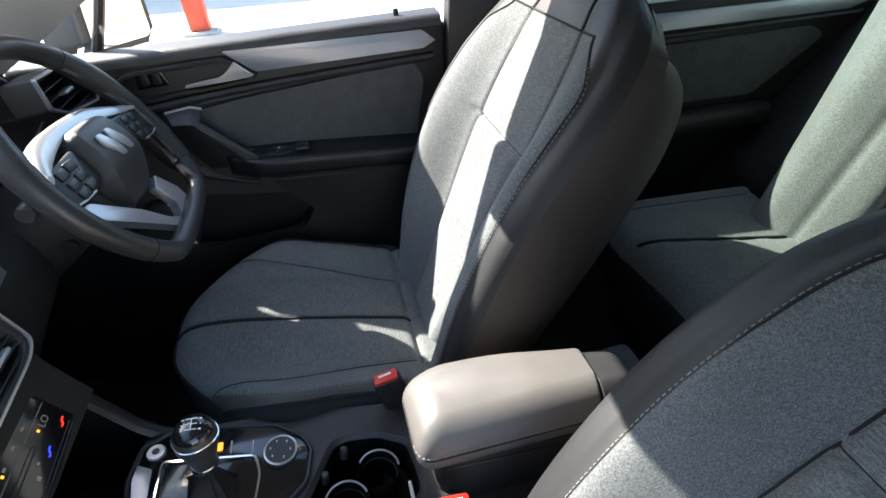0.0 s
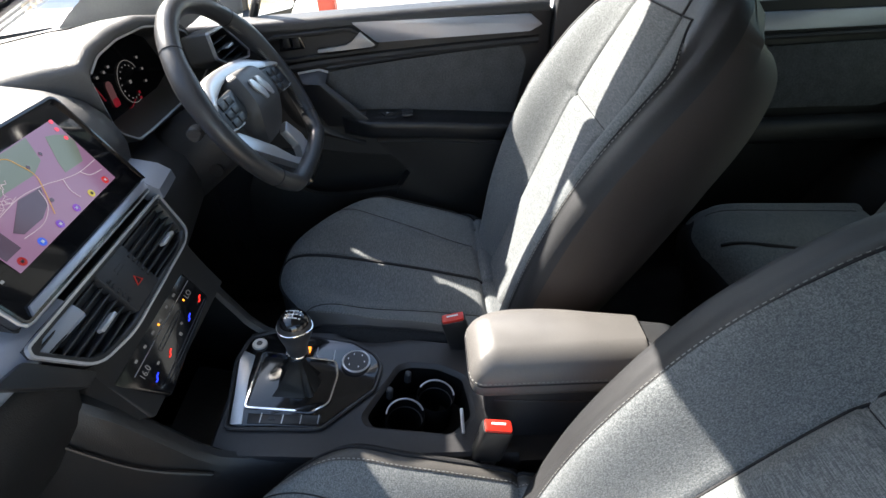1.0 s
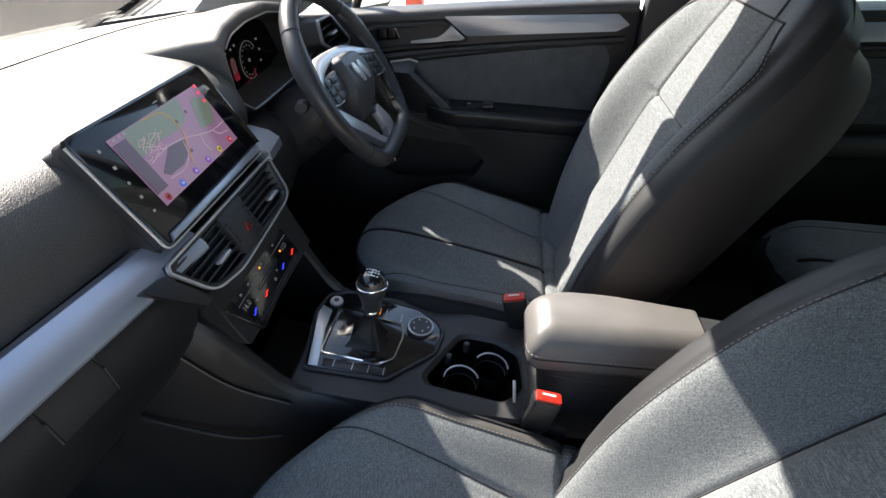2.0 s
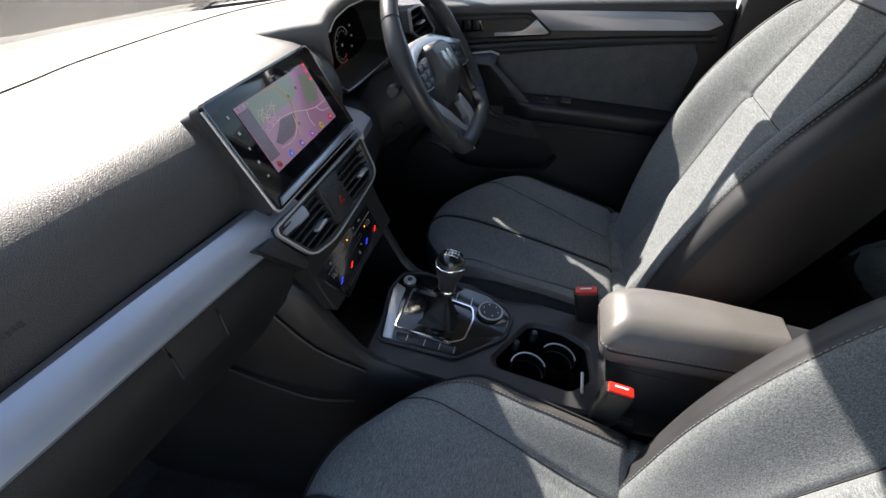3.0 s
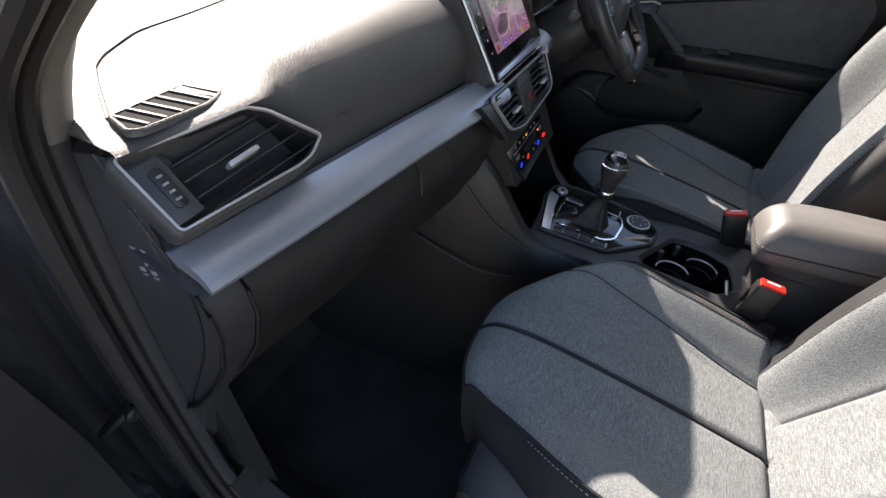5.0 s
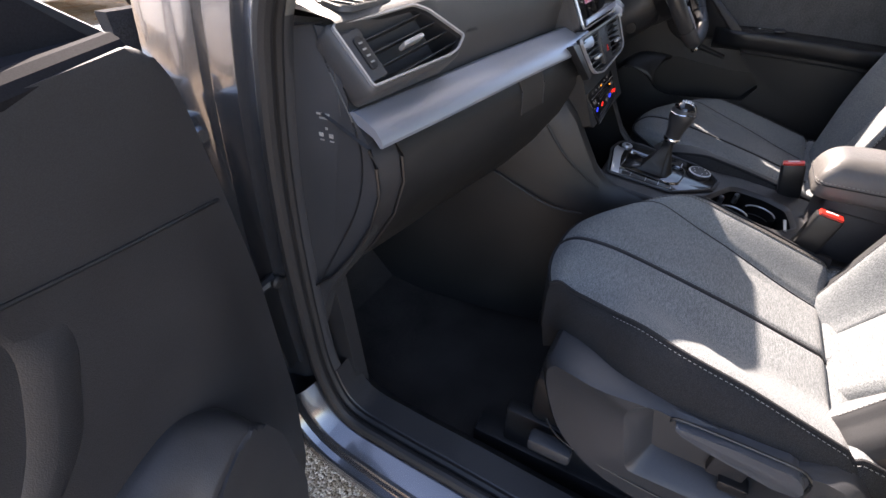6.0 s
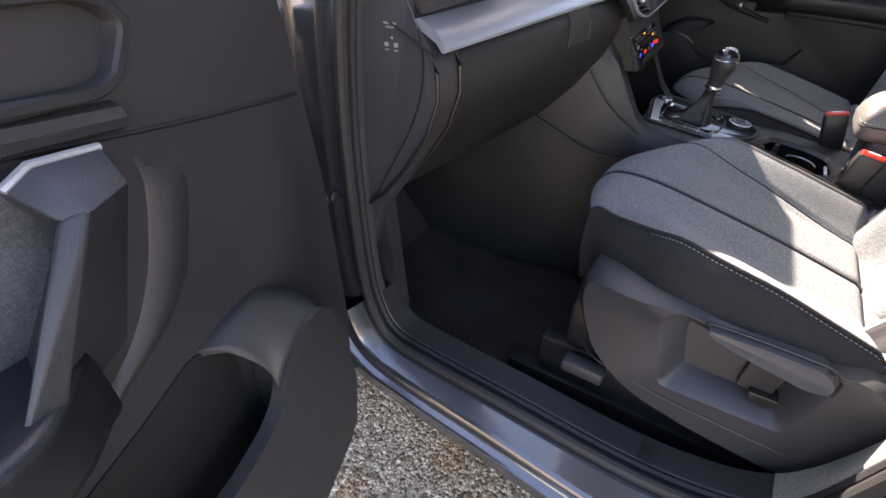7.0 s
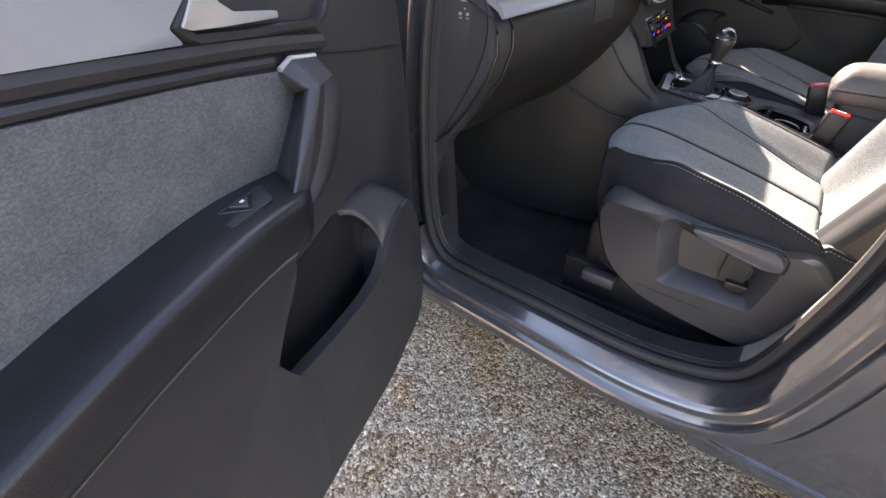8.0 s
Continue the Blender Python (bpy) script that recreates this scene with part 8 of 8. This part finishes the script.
tube(bm, [RD @ Vector((s, z, 0.010)) for s, z in ((0.06, 1.036), (0.5, 1.042), (1.05, 1.050))], 0.006, seg=6)
part("belt_moulding", bm, PLASTIC, rd, "dark moulding under the strip")
bm = bmesh.new()
box(bm, (0.45, 0.815, 0.03), (0.75, 0.06, 0.06), RD, 0.02, 3)
part("door_armrest", bm, CHEEK, rd, "dark rear door armrest")
bm = bmesh.new()
slab(bm, [[(0.70, -0.62, 1.10), (0.70, -1.75, 1.12)], [(0.62, -0.62, 1.49), (0.62, -1.75, 1.48)]], 0.004, (1, 0, 0))
g = part("window_glass", bm, PRIVACY, rd, "tinted rear door glass")
bm = bmesh.new()
tube(bm, [(0.69, -1.76, 1.10), (0.61, -1.80, 1.48)], 0.05, seg=8)
part("window_frame", bm, BLACK, rd, "black rear window frame")

# driver side door mirror
mirror = thing("door_mirror", "dark door mirror outside the driver window", "mirror")
bm = bmesh.new()
mm = axes((0.95, 0.20, 1.145), Vector((1, -0.45, 0)), Vector((0, 0.05, 1)))
prism(bm, round_poly([(-0.12, -0.06), (0.10, -0.075), (0.115, 0.07), (-0.09, 0.085)], 0.03, 5), -0.10, 0.0, mm, 0.02, 3)
part("mirror_shell", bm, BLACK, mirror, "dark mirror housing")
bm = bmesh.new()
prism(bm, round_poly([(-0.10, -0.05), (0.085, -0.06), (0.098, 0.06), (-0.075, 0.07)], 0.025, 5), 0.0005, 0.003, mm)
part("mirror_glass", bm, material("mirror_glass", (0.85, 0.86, 0.86), 0.02, metal=1.0, wear=0.01), mirror, "silver mirror glass")
bm = bmesh.new()
tube(bm, [(0.72, 0.24, 1.07), (0.80, 0.24, 1.08), (0.88, 0.25, 1.10)], 0.022, seg=8)
part("mirror_foot", bm, BLACK, mirror, "dark mirror foot")


# ---- the car park outside ----
WHITE_WALL = material("white_rendered_wall", (0.78, 0.76, 0.71), 0.9, grain=0.08, grain_scale=60, bump=0.002, wear=0.08, wear_scale=2)
RED_PAINT = material("orange_red_post_paint", (0.55, 0.06, 0.025), 0.5, grain=0.08, grain_scale=200, wear=0.12)
WHITE_CAR = material("white_car_paint", (0.75, 0.75, 0.74), 0.25, coat=1.0, wear=0.03)
GREY_CAR = material("grey_car_paint", (0.22, 0.23, 0.24), 0.25, metal=0.4, coat=1.0, wear=0.03)
DARK_GLASS = material("dark_car_glass", (0.02, 0.024, 0.026), 0.04, coat=0.5, wear=0.02)
CONCRETE = material("pale_concrete", (0.45, 0.43, 0.40), 0.9, grain=0.15, grain_scale=90, bump=0.002, wear=0.15)
APRON = material("pale_paved_apron", (0.62, 0.60, 0.56), 0.9, grain=0.12, grain_scale=70, bump=0.002, wear=0.10, wear_scale=1.5)
hall = thing("showroom_building", "white rendered building with glazed doors beyond the apron", "building")
bm = bmesh.new()
prism(bm, [(-9, 0), (14, 0), (14, 2.9), (-9, 2.9)], 9.9, 10.3, SIDE, 0.02)
part("wall", bm, WHITE_WALL, hall, "white rendered wall")
for y in (1.02, -6.0):
    post = thing("bollard", "red painted post standing on the pale apron", "bollard", "bollards", at=(6.2, y, 0.04))
    bm = bmesh.new()
    box(bm, (0, 0, 0.62), (0.20, 0.22, 1.16), None, 0.02)
    part("post", bm, RED_PAINT, post, "red painted post")
    bm = bmesh.new()
    box(bm, (0, 0, 0.02), (0.34, 0.38, 0.04), None, 0.01)
    part("post_foot", bm, CONCRETE, post, "concrete foot of the post")
for y in (-4.3, -0.8, 2.8, 6.4):
    bm = bmesh.new()
    hollow_plate(bm, [(y - 1.0, 0.05), (y + 1.0, 0.05), (y + 1.0, 2.3), (y - 1.0, 2.3)], [(y - 0.92, 0.15), (y + 0.92, 0.15), (y + 0.92, 2.2), (y - 0.92, 2.2)], 0.0, 0.09, 0.03, Matrix(((0, 0, -1, 9.89), (1, 0, 0, 0), (0, 1, 0, 0), (0, 0, 0, 1))), bevel=0.01, n=48)
    win = part("window", bm, material("pale_door_frame", (0.6, 0.6, 0.58), 0.5), hall, "glazed door with a pale frame")
    for dy in (-0.46, 0.46):
        bm = bmesh.new()
        box(bm, (9.855, y + dy, 1.18), (0.01, 0.88, 2.0))
        part("pane", bm, DARK_GLASS, win)
bm = bmesh.new()
box(bm, (6.95, 2.5, 0.02), (5.9, 23, 0.04), None, 0.01)
tagged(part("pavement", bm, APRON), "pale paved apron along the building", "pavement", kind="structure")


def parked_car(at, turn, paint, label, tall=1.45):
    c = thing("parked_car", label, "car", "parked cars", at=at)
    c.rotation_euler = (0, 0, radians(turn))
    hw = 0.86
    prof_low = [(-2.1, 0.30), (-2.15, 0.55), (-2.1, 0.85), (-1.5, 0.95), (0.9, 0.98), (1.75, 0.86), (2.1, 0.62), (2.12, 0.32)]
    bm = bmesh.new()
    prism(bm, round_poly(prof_low, 0.12, 5), -hw, hw, SIDE, 0.08, 3)
    part("body", bm, paint, c, "painted car body")
    bm = bmesh.new()
    prism(bm, round_poly([(-1.9, 0.93), (-1.45, tall - 0.04), (-0.6, tall), (0.1, tall - 0.03), (0.95, 0.95)], 0.10, 5), -hw + 0.12, hw - 0.12, SIDE, 0.08, 3)
    part("glasshouse", bm, DARK_GLASS, c, "dark windows")
    bm = bmesh.new()
    prism(bm, round_poly([(-1.5, tall - 0.07), (-1.35, tall + 0.01), (-0.6, tall + 0.04), (0.0, tall + 0.01), (0.12, tall - 0.06)], 0.03, 3), -hw + 0.14, hw - 0.14, SIDE, 0.03)
    part("roof", bm, paint, c, "painted roof")
    for sy in (-1.35, 1.35):
        for sx in (-1, 1):
            bm = bmesh.new()
            lathe(bm, [(0.20, -0.10), (0.32, -0.09), (0.33, 0.0), (0.32, 0.09), (0.20, 0.10)], pose(sx * (hw - 0.06), sy, 0.33, 0, 90, 0), 28)
            w = part("wheel", bm, RUBBER, c, "black tyre")
            bm = bmesh.new()
            lathe(bm, [(0.21, -0.11), (0.21, 0.11), (0.05, 0.112)], pose(sx * (hw - 0.06), sy, 0.33, 0, 90, 0), 20)
            part("rim", bm, SATIN, w, "silver rim")
    for sx in (-1, 1):
        bm = bmesh.new()
        box(bm, (sx * 0.62, 2.06, 0.68), (0.34, 0.10, 0.13), None, 0.03)
        part("headlight", bm, material("lamp_glass", (0.6, 0.62, 0.64), 0.1, metal=0.6), c, "clear headlight")
    bm = bmesh.new()
    for i in range(5):
        box(bm, (0, 2.11, 0.46 + 0.06 * i), (0.8, 0.05, 0.02))
    part("grille", bm, BLACK, c, "black grille bars")
    bm = bmesh.new()
    box(bm, (0, 2.14, 0.36), (0.52, 0.02, 0.11))
    part("plate", bm, WHITE_PRINT, c, "plain pale plate")
    return c


parked_car((3.0, 9.5, 0), 178, WHITE_CAR, "white parked car facing the windscreen")
parked_car((5.3, 9.7, 0), 176, WHITE_CAR, "white parked car beside the pale apron")
parked_car((0.4, 9.8, 0), 181, GREY_CAR, "grey parked car facing the windscreen")
parked_car((-4.2, 4.6, 0), 182, WHITE_CAR, "white parked car beyond the open door", 1.6)
rail = thing("fence", "pale metal railing at the end of the car park", "fence")
for i in range(26):
    bm = bmesh.new()
    box(bm, (-5 + 0.55 * i, 13.2, 0.6), (0.05, 0.05, 1.2), None, 0.005)
    part("post", bm, WHITE_PRINT, rail)
for z in (0.35, 0.75, 1.15):
    bm = bmesh.new()
    box(bm, (1.9, 13.2, z), (14, 0.04, 0.05), None, 0.005)
    part("rail", bm, WHITE_PRINT, rail)
